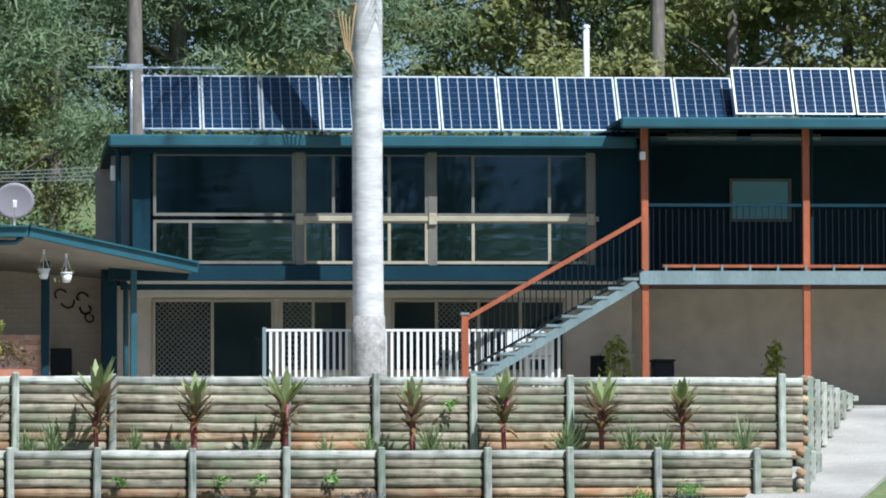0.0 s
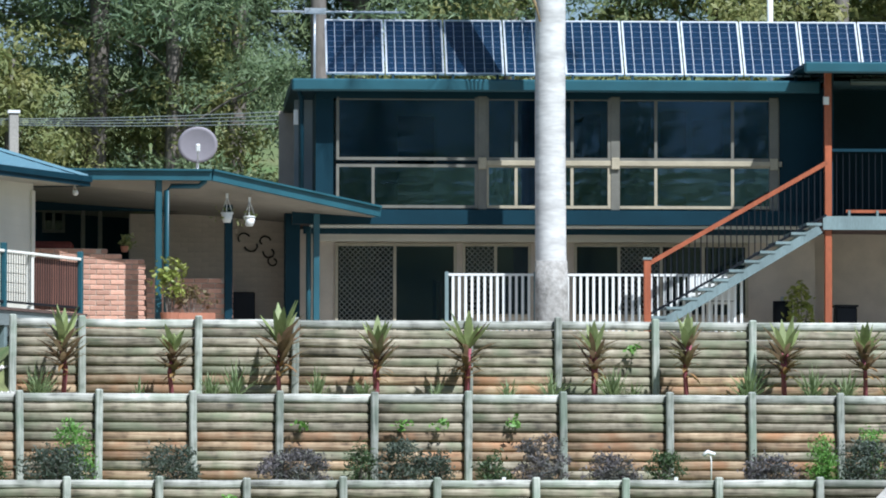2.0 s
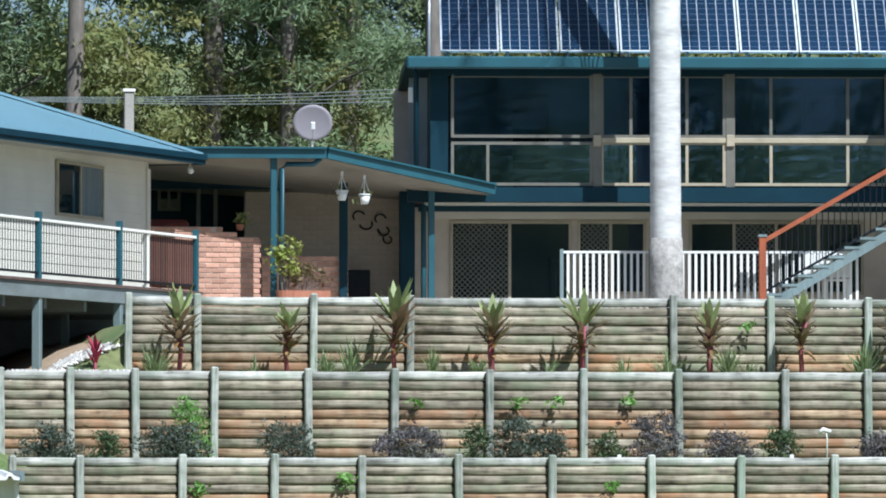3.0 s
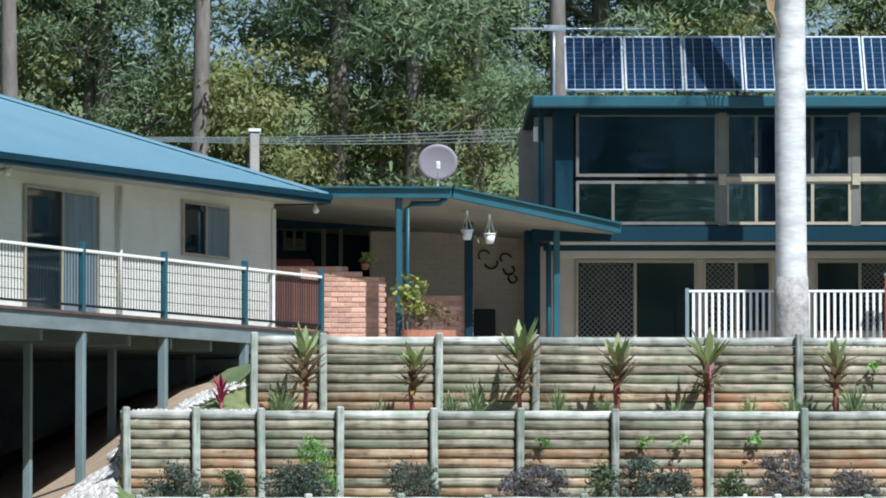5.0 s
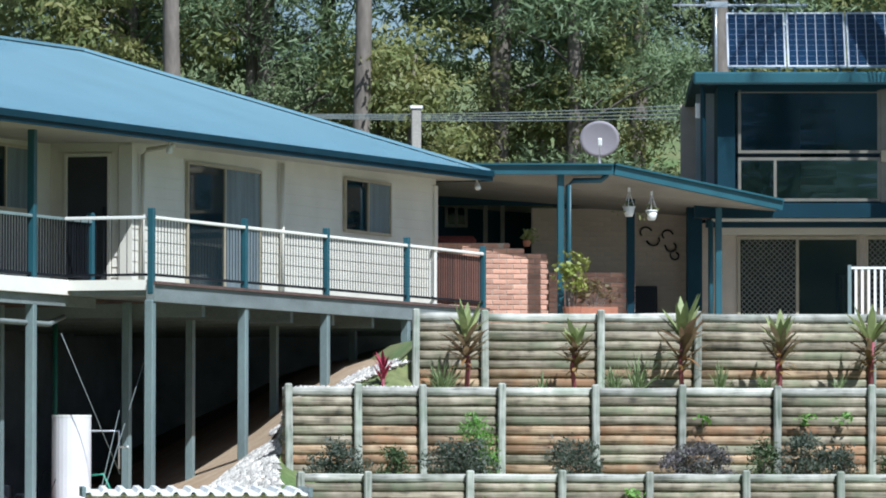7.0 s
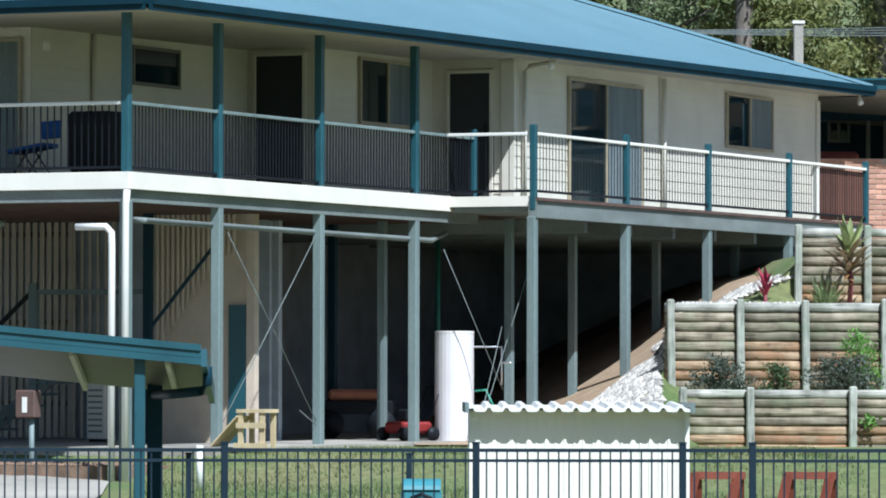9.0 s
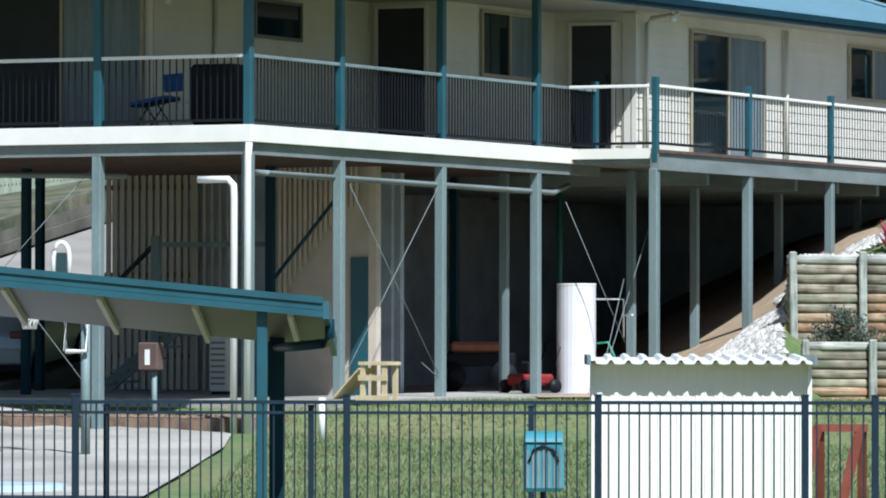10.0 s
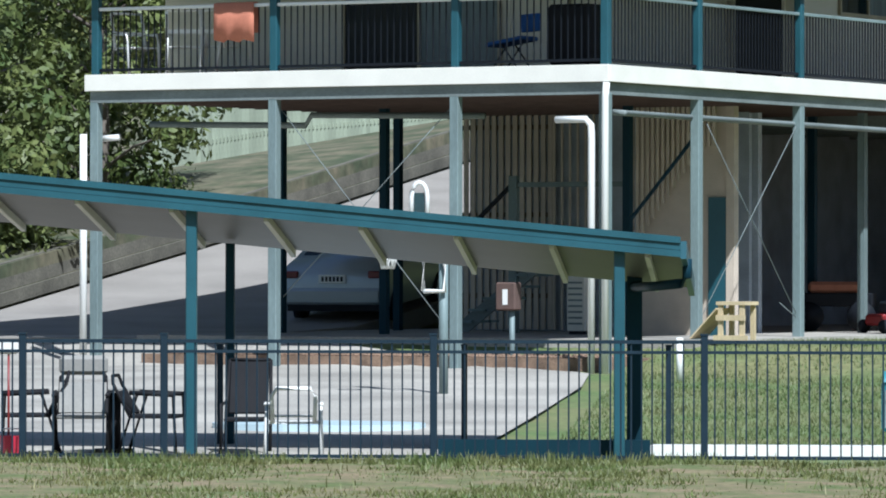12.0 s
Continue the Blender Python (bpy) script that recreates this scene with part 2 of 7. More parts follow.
def rod(name, mat, parent, pts, r, seg=8, label="", r1=None):
    bm = bmesh.new()
    tube(bm, pts, r, seg, r1)
    return part(name, bm, mat, parent, label, smooth=True)


def leaf_cloud(rnd, centres, per, spread, size, droop=0.3, slim=0.45):
    """Many small leaves round the given twig ends."""
    vs, fs = [], []
    for c in centres:
        for _ in range(per):
            p = Vector(c) + Vector((rnd.gauss(0, 1), rnd.gauss(0, 1), rnd.gauss(0, 0.7))) * spread
            d = Vector((rnd.gauss(0, 1), rnd.gauss(0, 1), rnd.gauss(-droop, 0.7))).normalized()
            s = d.cross(Vector((rnd.gauss(0, 1), rnd.gauss(0, 1), rnd.gauss(0, 1)))).normalized()
            a = size * rnd.uniform(0.6, 1.4)
            w = a * slim
            i = len(vs)
            vs += [p - d * a * 0.5, p + s * w * 0.5, p + d * a * 0.5, p - s * w * 0.5]
            fs.append((i, i + 1, i + 2, i + 3))
    me = bpy.data.meshes.new("leaves")
    me.from_pydata([tuple(v) for v in vs], [], fs)
    return me


def leaf_pads(rnd, centres, per, spread, size, slim, needles=False):
    """Leaves that cover rounded pads about the given limb ends, facing outwards and up; needles stand out from the pad."""
    vs, fs = [], []
    for c in centres:
        wide = spread * rnd.uniform(0.7, 1.7)
        for _ in range(int(per * (wide / spread) ** 1.5)):
            n = Vector((rnd.gauss(0, 1), rnd.gauss(0, 1), rnd.gauss(0.25, 0.9))).normalized()
            k = wide * rnd.uniform(0.5, 1.25)
            p = Vector(c) + Vector((n.x * k, n.y * k, n.z * k * 0.62))
            out = (n + Vector((rnd.gauss(0, 0.45), rnd.gauss(0, 0.45), rnd.gauss(0.25, 0.45)))).normalized()
            d = out.cross(Vector((rnd.gauss(0, 1), rnd.gauss(0, 1), rnd.gauss(0, 1)))).normalized()
            s = out.cross(d)
            a = size * rnd.uniform(0.6, 1.4)
            w = a * slim
            i = len(vs)
            if needles:
                tip = p + (d + n * 0.5) * a
                vs += [p - s * w * 0.5, p + s * w * 0.5, tip]
                fs.append((i, i + 1, i + 2))
            else:
                vs += [p - d * a * 0.5, p + s * w * 0.5, p + d * a * 0.5, p - s * w * 0.5]
                fs.append((i, i + 1, i + 2, i + 3))
    me = bpy.data.meshes.new("leaves")
    me.from_pydata([tuple(v) for v in vs], [], fs)
    return me


def clamp(v, a=0.0, b=1.0):
    return max(a, min(b, v))


def step(a, b, v):
    k = clamp((v - a) / (b - a))
    return k * k * (3 - 2 * k)


DECK = pose(-3.46, 70.4, 0, 0, 0, -25.2)      # the stilted house: x along its front, y along its side
FAR = Matrix.Translation(EYE) @ Matrix.Scale(1.15, 4) @ Matrix.Translation(-Vector(EYE))
MAIN = FAR @ pose(12.0, 85.9, 0, 0, 0, -6.5)        # the two-storey house


# ---- ground ----
WALL_A, WALL_B, WALL_C = 82.7, 80.1, 78.1     # upper, middle and lower retaining walls


def height(x, y):
    """Height of the ground."""
    low = clamp((y - 52) / 18) * 0.45
    low += (0.84 - 0.45) * step(70.5, 73.5, y + 0.47 * (x + 3.46))
    if y < 40:
        low -= (40 - max(y, -10)) * 0.02
    # unseen hill behind the camera, added to block low sky light
    low += 20 * step(12, 95, -y)
    start = 106
    hill = clamp((y - start) / 30) * 5.5 + max(0, y - 122) * 0.08
    left = low + 2.6 * step(1.2, 8.5, x + (y - 80) * 0.12) * step(76.5, 80.5, y)
    left += 0.3 * step(4.2, 6.2, x) * step(80.3, 82.3, y)
    left = max(left, low + hill)
    terrace = low
    if y > WALL_C + 0.03:
        terrace = 1.62
    if y > WALL_B + 0.03:
        terrace = 3.0
    if y > WALL_A + 0.03:
        terrace = 4.0 + hill
    edge = 4.75 if y < WALL_A else 6.95
    k = step(edge - 0.12, edge + 0.12, x)
    z = left * (1 - k) + terrace * k
    ramp = clamp(2.3 + (y - 80) * 0.17, low, 3.9) + hill
    line = 21.0 + (y - 79) * 0.43
    return z + (ramp - z) * step(line - 0.1, line + 0.3, x) * step(70, 76, y)


def ground_sheet():
    xs = [-900, -300, -120, -60] + [-40 + 0.5 * i for i in range(181)] + [70, 140, 320, 900]
    ys = [-400, -200] + [-110 + 10 * i for i in range(11)] + [0, 20, 30, 36] + [40 + i for i in range(30)] + [70 + 0.4 * i for i in range(20)]
    ys += [WALL_C, WALL_C + 0.06, 79, WALL_B, WALL_B + 0.06, 81, 82, WALL_A, WALL_A + 0.06, 83.5]
    ys += [84 + i for i in range(45)] + [140, 170, 260, 500, 1200]
    ys = sorted(set(ys))
    vs = [(x, y, height(x, y) + (0.03 * noise.noise((x * 0.5, y * 0.5, 0)) if 36 < y < 75 else 0)) for y in ys for x in xs]
    w = len(xs)
    fs = [(j * w + i, j * w + i + 1, (j + 1) * w + i + 1, (j + 1) * w + i) for j in range(len(ys) - 1) for i in range(w - 1)]
    me = bpy.data.meshes.new("ground")
    me.from_pydata(vs, [], fs)
    me.materials.append(GRASS_SOIL)
    for p in me.polygons:
        p.use_smooth = True
    return tagged(new("ground", me), "mown grass lawn, patchy green and brown, rising to the houses", "ground", kind="structure")


ground_sheet()


# ---- retaining walls ----
def retaining_wall(name, label, y, z0, z1, posts, rows, end_left, end_right, tan_from):
    w = thing(name, pose(0, y, 0), label, "retaining wall", "log retaining walls", "structure")
    h = (z1 - z0) / rows
    r = h / 2
    rnd = random.Random(name)
    edges = [end_left] + [p for p in posts if end_left + 0.3 < p < end_right - 0.3] + [end_right]
    shared = {}
    for a, b in zip(edges, edges[1:]):
        for i in range(rows):
            n = round(b - a, 1)
            mat = LOG_CAP if i == rows - 1 else LOG_TAN if (i < tan_from and rnd.random() < 0.75) else LOG
            key = (n, mat.name, rnd.randrange(2))
            if key not in shared:
                bm = bmesh.new()
                tube(bm, [(-n / 2, 0, 0), (-n / 6, 0, rnd.uniform(-0.008, 0.008)), (n / 6, 0, rnd.uniform(-0.008, 0.008)), (n / 2, 0, 0)], r * 0.98, 10)
                for v in bm.verts:
                    v.co.y = math.copysign((abs(v.co.y) / r) ** 0.7 * r * 0.62, v.co.y)
                shared[key] = mesh(bm, mat, True)
            put("log", shared[key], w, Matrix.Translation(((a + b) / 2, rnd.uniform(-0.012, 0.012), z0 + h * (i + 0.5))) @ Matrix.Rotation(rnd.uniform(-0.004, 0.004), 4, "Y") )
    bm = bmesh.new()
    box(bm, -0.06, 0.06, -0.045, 0.045, 0, z1 - z0 + 0.3)
    post = mesh(bm, LOG_POST, bevel=0.02)
    for p in posts:
        put("post", post, w, Matrix.Translation((p, -r * 0.62 - 0.05, z0 - 0.25 + rnd.uniform(-0.02, 0.02))) @ Matrix.Rotation(rnd.uniform(-0.012, 0.012), 4, "Y"))
    return w


retaining_wall("retaining_wall_upper", "upper terrace wall of weathered round logs between green posts", WALL_A, 2.95, 4.33, [6.86, 8.0, 9.9, 11.49, 14.39, 15.9, 17.54, 19.18, 22.84], 9, 6.85, 23.2, 3)
retaining_wall("retaining_wall_middle", "middle terrace wall of weathered round logs with rust stains", WALL_B, 1.55, 3.08, [4.66, 5.75, 6.78, 8.01, 9.52, 10.88, 12.41, 13.93, 15.49, 17.22, 18.59, 20.05, 21.7], 10, 4.55, 22.3, 6)
retaining_wall("retaining_wall_lower", "lower terrace wall of weathered round logs, rust-stained below", WALL_C, 0.6, 1.72, [4.71, 5.75, 7.32, 8.74, 10.1, 11.63, 13.09, 14.67, 16.07, 17.56, 19.21], 8, 4.65, 24.0, 4)


# ---- balustrades ----
def balustrade(parent_m, p, q, floor, post_at, label, top_mat, post_mat, height_=1.02, gap=0.125, bal_mat=BLACK, group="deck balustrades", thick=0.005):
    """A run of railing from p to q (local plan), with top and bottom rails and balusters."""
    p, q = Vector((*p, floor)), Vector((*q, floor))
    d = q - p
    n = d.length
    turn = math.degrees(math.atan2(d.y, d.x))
    b = thing("balustrade", parent_m @ Matrix.Translation(p) @ pose(0, 0, 0, 0, 0, turn), label, "balustrade", group)
    bar("top_rail", top_mat, b, 0, n, -0.04, 0.04, height_ - 0.05, height_, bevel=0.008)
    bar("bottom_rail", bal_mat, b, 0, n, -0.02, 0.02, 0.08, 0.12)
    bm = bmesh.new()
    box(bm, -thick, thick, -thick, thick, 0.1, height_ - 0.04)
    me = mesh(bm, bal_mat)
    k = int(n / gap)
    for i in range(1, k):
        put("baluster", me, b, (n * i / k, 0, 0))
    for s in post_at:
        bar("post", post_mat, b, s - 0.05, s + 0.05, -0.05, 0.05, -0.2, height_ + 0.12, bevel=0.01)
    return b


# ---- the stilted house ----
def window(parent, name, plane, u0, u1, z0, z1, frame_mat, glass_mat, mullions=(0.5,), face=1, depth=0.05):
    """A glazed opening on a wall: plane is ('x', value) or ('y', value); face: the side it looks to."""
    axis, v = plane
    w = part(name, bmesh.new(), frame_mat, parent)

    def put_bar(nm, mat, a0, a1, c0, c1, d0, d1, par):
        bm = bmesh.new()
        lo, hi = sorted((v + face * d0, v + face * d1))
        if axis == "x":
            box(bm, lo, hi, a0, a1, c0, c1)
        else:
            box(bm, a0, a1, lo, hi, c0, c1)
        return part(nm, bm, mat, par)

    f = 0.05
    put_bar("window_frame", frame_mat, u0 - f, u0, z0 - f, z1 + f, 0.0, depth, w)
    put_bar("window_frame", frame_mat, u1, u1 + f, z0 - f, z1 + f, 0.0, depth, w)
    put_bar("window_frame", frame_mat, u0, u1, z1, z1 + f, 0.0, depth - 0.004, w)
    put_bar("window_frame", frame_mat, u0, u1, z0 - f, z0, 0.0, depth - 0.004, w)
    cuts = [u0] + [u0 + (u1 - u0) * m for m in mullions] + [u1]
    mats = glass_mat if isinstance(glass_mat, (list, tuple)) else [glass_mat] * (len(cuts) - 1)
    for c in cuts[1:-1]:
        put_bar("mullion", frame_mat, c - 0.025, c + 0.025, z0, z1, 0.0, depth - 0.002, w)
    for a, b, g in zip(cuts, cuts[1:], mats):
        sheet = put_bar("pane", g, a, b, z0, z1, 0.012, 0.02, w)
        sheet.visible_shadow = g not in (PANE, PANE_LOW)
    return w


FLOOR = 4.72
house = thing("stilted_house", DECK, "cream weatherboard house on tall teal posts with blue hip roof", "house")


def clad_wall(x0, x1, y0, y1, z0, z1, side, boards_mat=CREAM):
    """A wall core; side: the face that carries lapped boards ('x+', 'y-' or '')."""
    bar("wall", boards_mat, house, x0, x1, y0, y1, z0, z1)
    if not side:
        return
    n = int((z1 - z0) / 0.17)
    for i in range(n):
        za = z0 + (z1 - z0) * i / n
        zb = z0 + (z1 - z0) * (i + 1) / n
        bm = bmesh.new()
        if side == "x+":
            vs = [bm.verts.new(c) for c in ((x1 + 0.016, y0, za), (x1 + 0.016, y1, za), (x1 + 0.006, y1, zb), (x1 + 0.006, y0, zb), (x1, y0, za), (x1, y1, za))]
        else:
            vs = [bm.verts.new(c) for c in ((x0, y0 - 0.022, za), (x1, y0 - 0.022, za), (x1, y0 - 0.006, zb), (x0, y0 - 0.006, zb), (x0, y0, za), (x1, y0, za))]
        bm.faces.new(vs[:4])
        bm.faces.new((vs[0], vs[1], vs[5], vs[4]))
        part("weatherboard", bm, boards_mat, house)


clad_wall(-0.33, -0.15, 13.7, 28.0, FLOOR - 0.1, 7.3, "x+")
clad_wall(-1.78, -1.6, 9.5, 13.7, FLOOR, 7.3, "x+")
clad_wall(-1.78, -0.33, 13.7, 13.88, FLOOR, 7.3, "y-")
clad_wall(-2.9, -1.78, 9.5, 9.68, FLOOR, 7.3, "y-")
clad_wall(-3.08, -2.9, 2.5, 9.68, FLOOR, 7.3, "x+")
clad_wall(-8.7, -3.08, 2.5, 2.68, FLOOR, 7.3, "y-")
clad_wall(-9.0, -0.33, 27.82, 28.0, FLOOR - 0.1, 7.3, "")
clad_wall(-9.0, -8.82, 2.68, 27.82, FLOOR, 7.3, "")
# corner boards and downpipes
bar("corner_board", CREAM, house, -0.135, -0.1, 27.85, 28.02, FLOOR - 0.1, 7.1)
bar("corner_board", CREAM, house, -0.36, -0.12, 13.655, 13.676, FLOOR - 0.1, 7.05)
rod("downpipe", CREAM, house, [(-0.06, 20.05, FLOOR), (-0.06, 20.05, 7.1)], 0.045)
rod("downpipe", CREAM, house, [(-0.06, 13.95, FLOOR), (-0.06, 13.95, 6.9), (0.02, 13.95, 6.98), (0.5, 13.95, 7.04)], 0.04)
rod("downpipe", CREAM, house, [(-2.84, 4.32, FLOOR), (-2.84, 4.32, 7.0)], 0.04)
window(house, "sliding_door", ("x", -0.128), 15.95, 19.12, FLOOR + 0.05, 6.86, FRAME_TAN, [GLASS_DARK, CURTAIN], (0.5,))
window(house, "window", ("x", -0.128), 23.2, 25.45, 6.08, 6.97, FRAME_TAN, [GLASS_DARK, CURTAIN], (0.5,))
window(house, "screen_door", ("y", 13.678), -1.27, -0.55, FLOOR + 0.05, 6.87, CREAM, SCREEN, (), face=-1)
rod("door_handle", BLACK, house, [(-0.6, 13.6, 5.86), (-0.6, 13.6, 6.04)], 0.025, 6)
window(house, "window", ("x", -1.578), 10.85, 12.87, 5.98, 6.95, FRAME_TAN, [GLASS_DARK, CURTAIN], (0.5,))
window(house, "screen_door", ("y", 9.478), -2.72, -1.9, FLOOR + 0.05, 6.95, CREAM, SCREEN, (), face=-1)
window(house, "louvre_window", ("x", -2.878), 5.6, 7.05, 6.36, 6.86, FRAME_DIM, GLASS_DARK, ())
window(house, "sliding_door", ("y", 2.478), -5.68, -3.08, FLOOR + 0.05, 6.78, FRAME_TAN, [SCREEN, CURTAIN], (0.49,), face=-1)
bar("wall_lamp", CREAM, house, -2.66, -2.54, 2.38, 2.47, 6.62, 6.78, bevel=0.03)


def hip_roof():
    x0, x1, y0, y1 = -11.1, 0.6, -0.55, 28.9
    xm, half, rise = -5.29, 5.79, 2.04

    def eave(y):
        """Height of the roof's edge, which climbs a little along the side."""
        return 7.11 + 0.28 * (y - y0) / (y1 - y0)

    bm = bmesh.new()
    c = [bm.verts.new((x, y, eave(y))) for x, y in ((x0, y0), (x1, y0), (x1, y1), (x0, y1))]
    ra, rb = Vector((xm, y0 + half, eave(y0) + rise)), Vector((xm, y1 - half, eave(y1) + rise))
    r = [bm.verts.new(ra), bm.verts.new(rb)]
    for f in ((c[0], c[1], r[0]), (c[1], c[2], r[1], r[0]), (c[2], c[3], r[1]), (c[3], c[0], r[0], r[1]), (c[3], c[2], c[1], c[0])):
        bm.faces.new(f)
    roof = part("roof", bm, ROOF_BLUE, house, "light blue corrugated hip roof")
    # ribs of the sheet on the side that shows
    bm = bmesh.new()
    n = 110
    for i in range(1, n):
        y = y0 + (y1 - y0) * i / n
        run = min(half, y - y0, y1 - y)
        if run > 0.2:
            beam(bm, (x1 - 0.02, y, eave(y) + 0.008), (x1 - run, y, eave(y) + rise * run / half + 0.003), 0.03, 0.018)
    part("ribs", bm, ROOF_BLUE, roof)
    bm = bmesh.new()
    up = Vector((0, 0, 0.03))
    beam(bm, Vector((x1, y1, eave(y1))) + up, rb + up, 0.16, 0.05)
    beam(bm, rb + up, ra + up, 0.16, 0.05)
    beam(bm, ra + up, Vector((x1, y0, eave(y0))) + up, 0.16, 0.05)
    part("ridge_cap", bm, ROOF_BLUE, roof)
    bm = bmesh.new()
    low = [bm.verts.new((x, y, eave(y) - 0.15)) for x, y in ((x0, y0), (x1, y0), (x1, y1), (x0, y1))]
    high = [bm.verts.new(v.co + Vector((0, 0, 0.02))) for v in low]
    bm.faces.new(low[::-1])
    bm.faces.new(high)
    part("soffit", bm, material("beige_soffit", (0.42, 0.385, 0.31), 0.7, var=0.12, scale=2.0), house)
    for a, b in (((x1 + 0.06, y0), (x1 + 0.06, y1)), ((x0, y0 - 0.06), (x1, y0 - 0.06)), ((x1, y1 + 0.06), (x0, y1 + 0.06))):
        bm = bmesh.new()
        za, zb = eave(a[1]), eave(b[1])
        beam(bm, (*a, za - 0.035), (*b, zb - 0.035), 0.13, 0.11)
        beam(bm, (*a, za - 0.12), (*b, zb - 0.12), 0.06, 0.1)
        part("gutter", bm, TEAL_DARK, house)


hip_roof()

for fy, fz in ((13.9, 7.0), (28.75, 7.13)):
    flood = thing("eave_floodlight", DECK @ pose(0.42, fy, fz), "small white floodlight under the eave", "floodlight", "eave floodlights")
    rod("arm", WHITE, flood, [(0, 0, 0.1), (0.02, -0.02, 0.02)], 0.02, 6)
    rod("lamp_head", WHITE, flood, [(0.0, 0.02, 0.04), (0.05, -0.08, -0.05)], 0.035, 10, r1=0.06)
paling = thing("paling_screen", DECK, "brown timber paling screen at the walkway end", "screen")
PALE_BROWN = material("red_brown_paling", (0.17, 0.075, 0.05), 0.75, var=0.3, scale=4.0, stretch=(1, 1, 0.2), by_object=0.3)
bm = bmesh.new()
box(bm, -0.012, 0.012, -0.045, 0.045, 4.74, 5.66)
screen_slat = mesh(bm, PALE_BROWN)
for i in range(19):
    put("paling", screen_slat, paling, (1.44, 23.72 + i * 0.128, 0))
bar("end_post", FASCIA, paling, 1.4, 1.5, 23.5, 23.62, 4.7, 5.72)
# verandah floor and beams
bar("deck_floor", UNDERSIDE, house, -8.6, -0.02, 0.03, 12.0, 4.56, FLOOR)
for i in range(26):
    bar("floor_joist", UNDERSIDE, house, -8.5, -0.1, 0.3 + i * 0.46, 0.35 + i * 0.46, 4.36, 4.56)
bar("fascia", FASCIA, house, -8.66, 0.06, -0.03, 0.03, 4.51, 4.75, "cream white fascia board", bevel=0.006)
bar("fascia", FASCIA, house, 0.0, 0.06, 0.03, 12.0, 4.51, 4.75, "cream white fascia board", bevel=0.006)
bar("edge_beam", GREY_BEAM, house, -8.6, 0.0, 0.04, 0.12, 4.34, 4.505)
bar("edge_beam", GREY_BEAM, house, -0.12, -0.02, 0.12, 12.0, 4.34, 4.505)
bar("house_floor", UNDERSIDE, house, -8.9, -0.2, 12.0, 27.9, 4.45, FLOOR - 0.1)
FRONT_POSTS = (-8.54, -5.46, -2.45, -0.06)
SIDE_POSTS = (2.95, 6.3, 9.7)
for x in FRONT_POSTS:
    base = 0.4
    bar("stilt", TEAL_PALE, house, x - 0.07, x + 0.07, 0.04, 0.18, base, 4.36, "pale weathered teal post", 0.01)
    bar("verandah_post", TEAL, house, x - 0.06, x + 0.06, 0.06, 0.18, FLOOR, 7.12, bevel=0.01)
for y in SIDE_POSTS:
    bar("stilt", TEAL_PALE, house, -0.16, -0.02, y - 0.07, y + 0.07, 0.6, 4.36, "pale weathered teal post", 0.01)
    bar("verandah_post", TEAL, house, -0.14, -0.02, y - 0.06, y + 0.06, FLOOR, 7.12, bevel=0.01)
for a, b in zip(FRONT_POSTS, FRONT_POSTS[1:]):
    balustrade(DECK, (a + 0.06, 0.12), (b - 0.06, 0.12), FLOOR, (), "verandah railing with black balusters and cream top rail", WHITE, TEAL, gap=0.105, thick=0.008)
stops = (0.15,) + SIDE_POSTS + (12.0,)
for a, b in zip(stops, stops[1:]):
    balustrade(DECK, (-0.08, a + 0.06), (-0.08, b - 0.06), FLOOR, (b - a - 0.12,) if b == 12.0 else (), "verandah railing with black balusters and teal top rail", TEAL_PALE, TEAL, gap=0.1, thick=0.009)

# the walkway past the sunlit wall
bar("walkway_floor", GREY_BEAM, house, -0.1, 1.5, 12.02, 26.2, 4.5, FLOOR - 0.02)
bar("walkway_floor", GREY_BEAM, house, 0.08, 1.5, 10.8, 12.02, 4.5, FLOOR - 0.02)
bar("walkway_beam", GREY_BEAM, house, 1.42, 1.56, 10.7, 26.2, 4.4, 4.66)
bar("deck_board_edge", UNDERSIDE, house, 1.5, 1.6, 10.7, 26.2, 4.665, 4.715)
bar("fascia", FASCIA, house, 0.06, 1.5, 10.72, 10.78, 4.58, 4.74)
WALK_POSTS = (10.74, 14.55, 18.2, 22.1, 26.1)
bottoms = (0.9, 1.2, 2.0, 3.0, 3.4)
for y, zb in zip(WALK_POSTS, bottoms):
    bar("stilt", TEAL_PALE, house, 1.4, 1.54, y - 0.07, y + 0.07, zb, 4.42, "pale weathered teal post", 0.01)
for a, b in zip(WALK_POSTS, WALK_POSTS[1:]):
    balustrade(DECK, (1.49, a), (1.49, b), FLOOR, (0.0, b - a) if b == WALK_POSTS[-1] else (0.0,), "walkway railing with black balusters and cream top rail", FASCIA, TEAL)
balustrade(DECK, (0.0, 10.78), (1.45, 10.78), FLOOR, (), "short return railing with black balusters and cream rail", WHITE, TEAL)
bm = bmesh.new()
box(bm, -9.2, 0.25, 2.2, 14.0, 0.3, 0.9)
box(bm, -6.2, 0.1, 14.0, 27.4, 0.3, 0.9)
slab = part("undercroft_slab", bm, CONCRETE)
slab.matrix_basis = DECK
tagged(slab, "grey concrete floor under the stilted house", "floor", kind="structure")


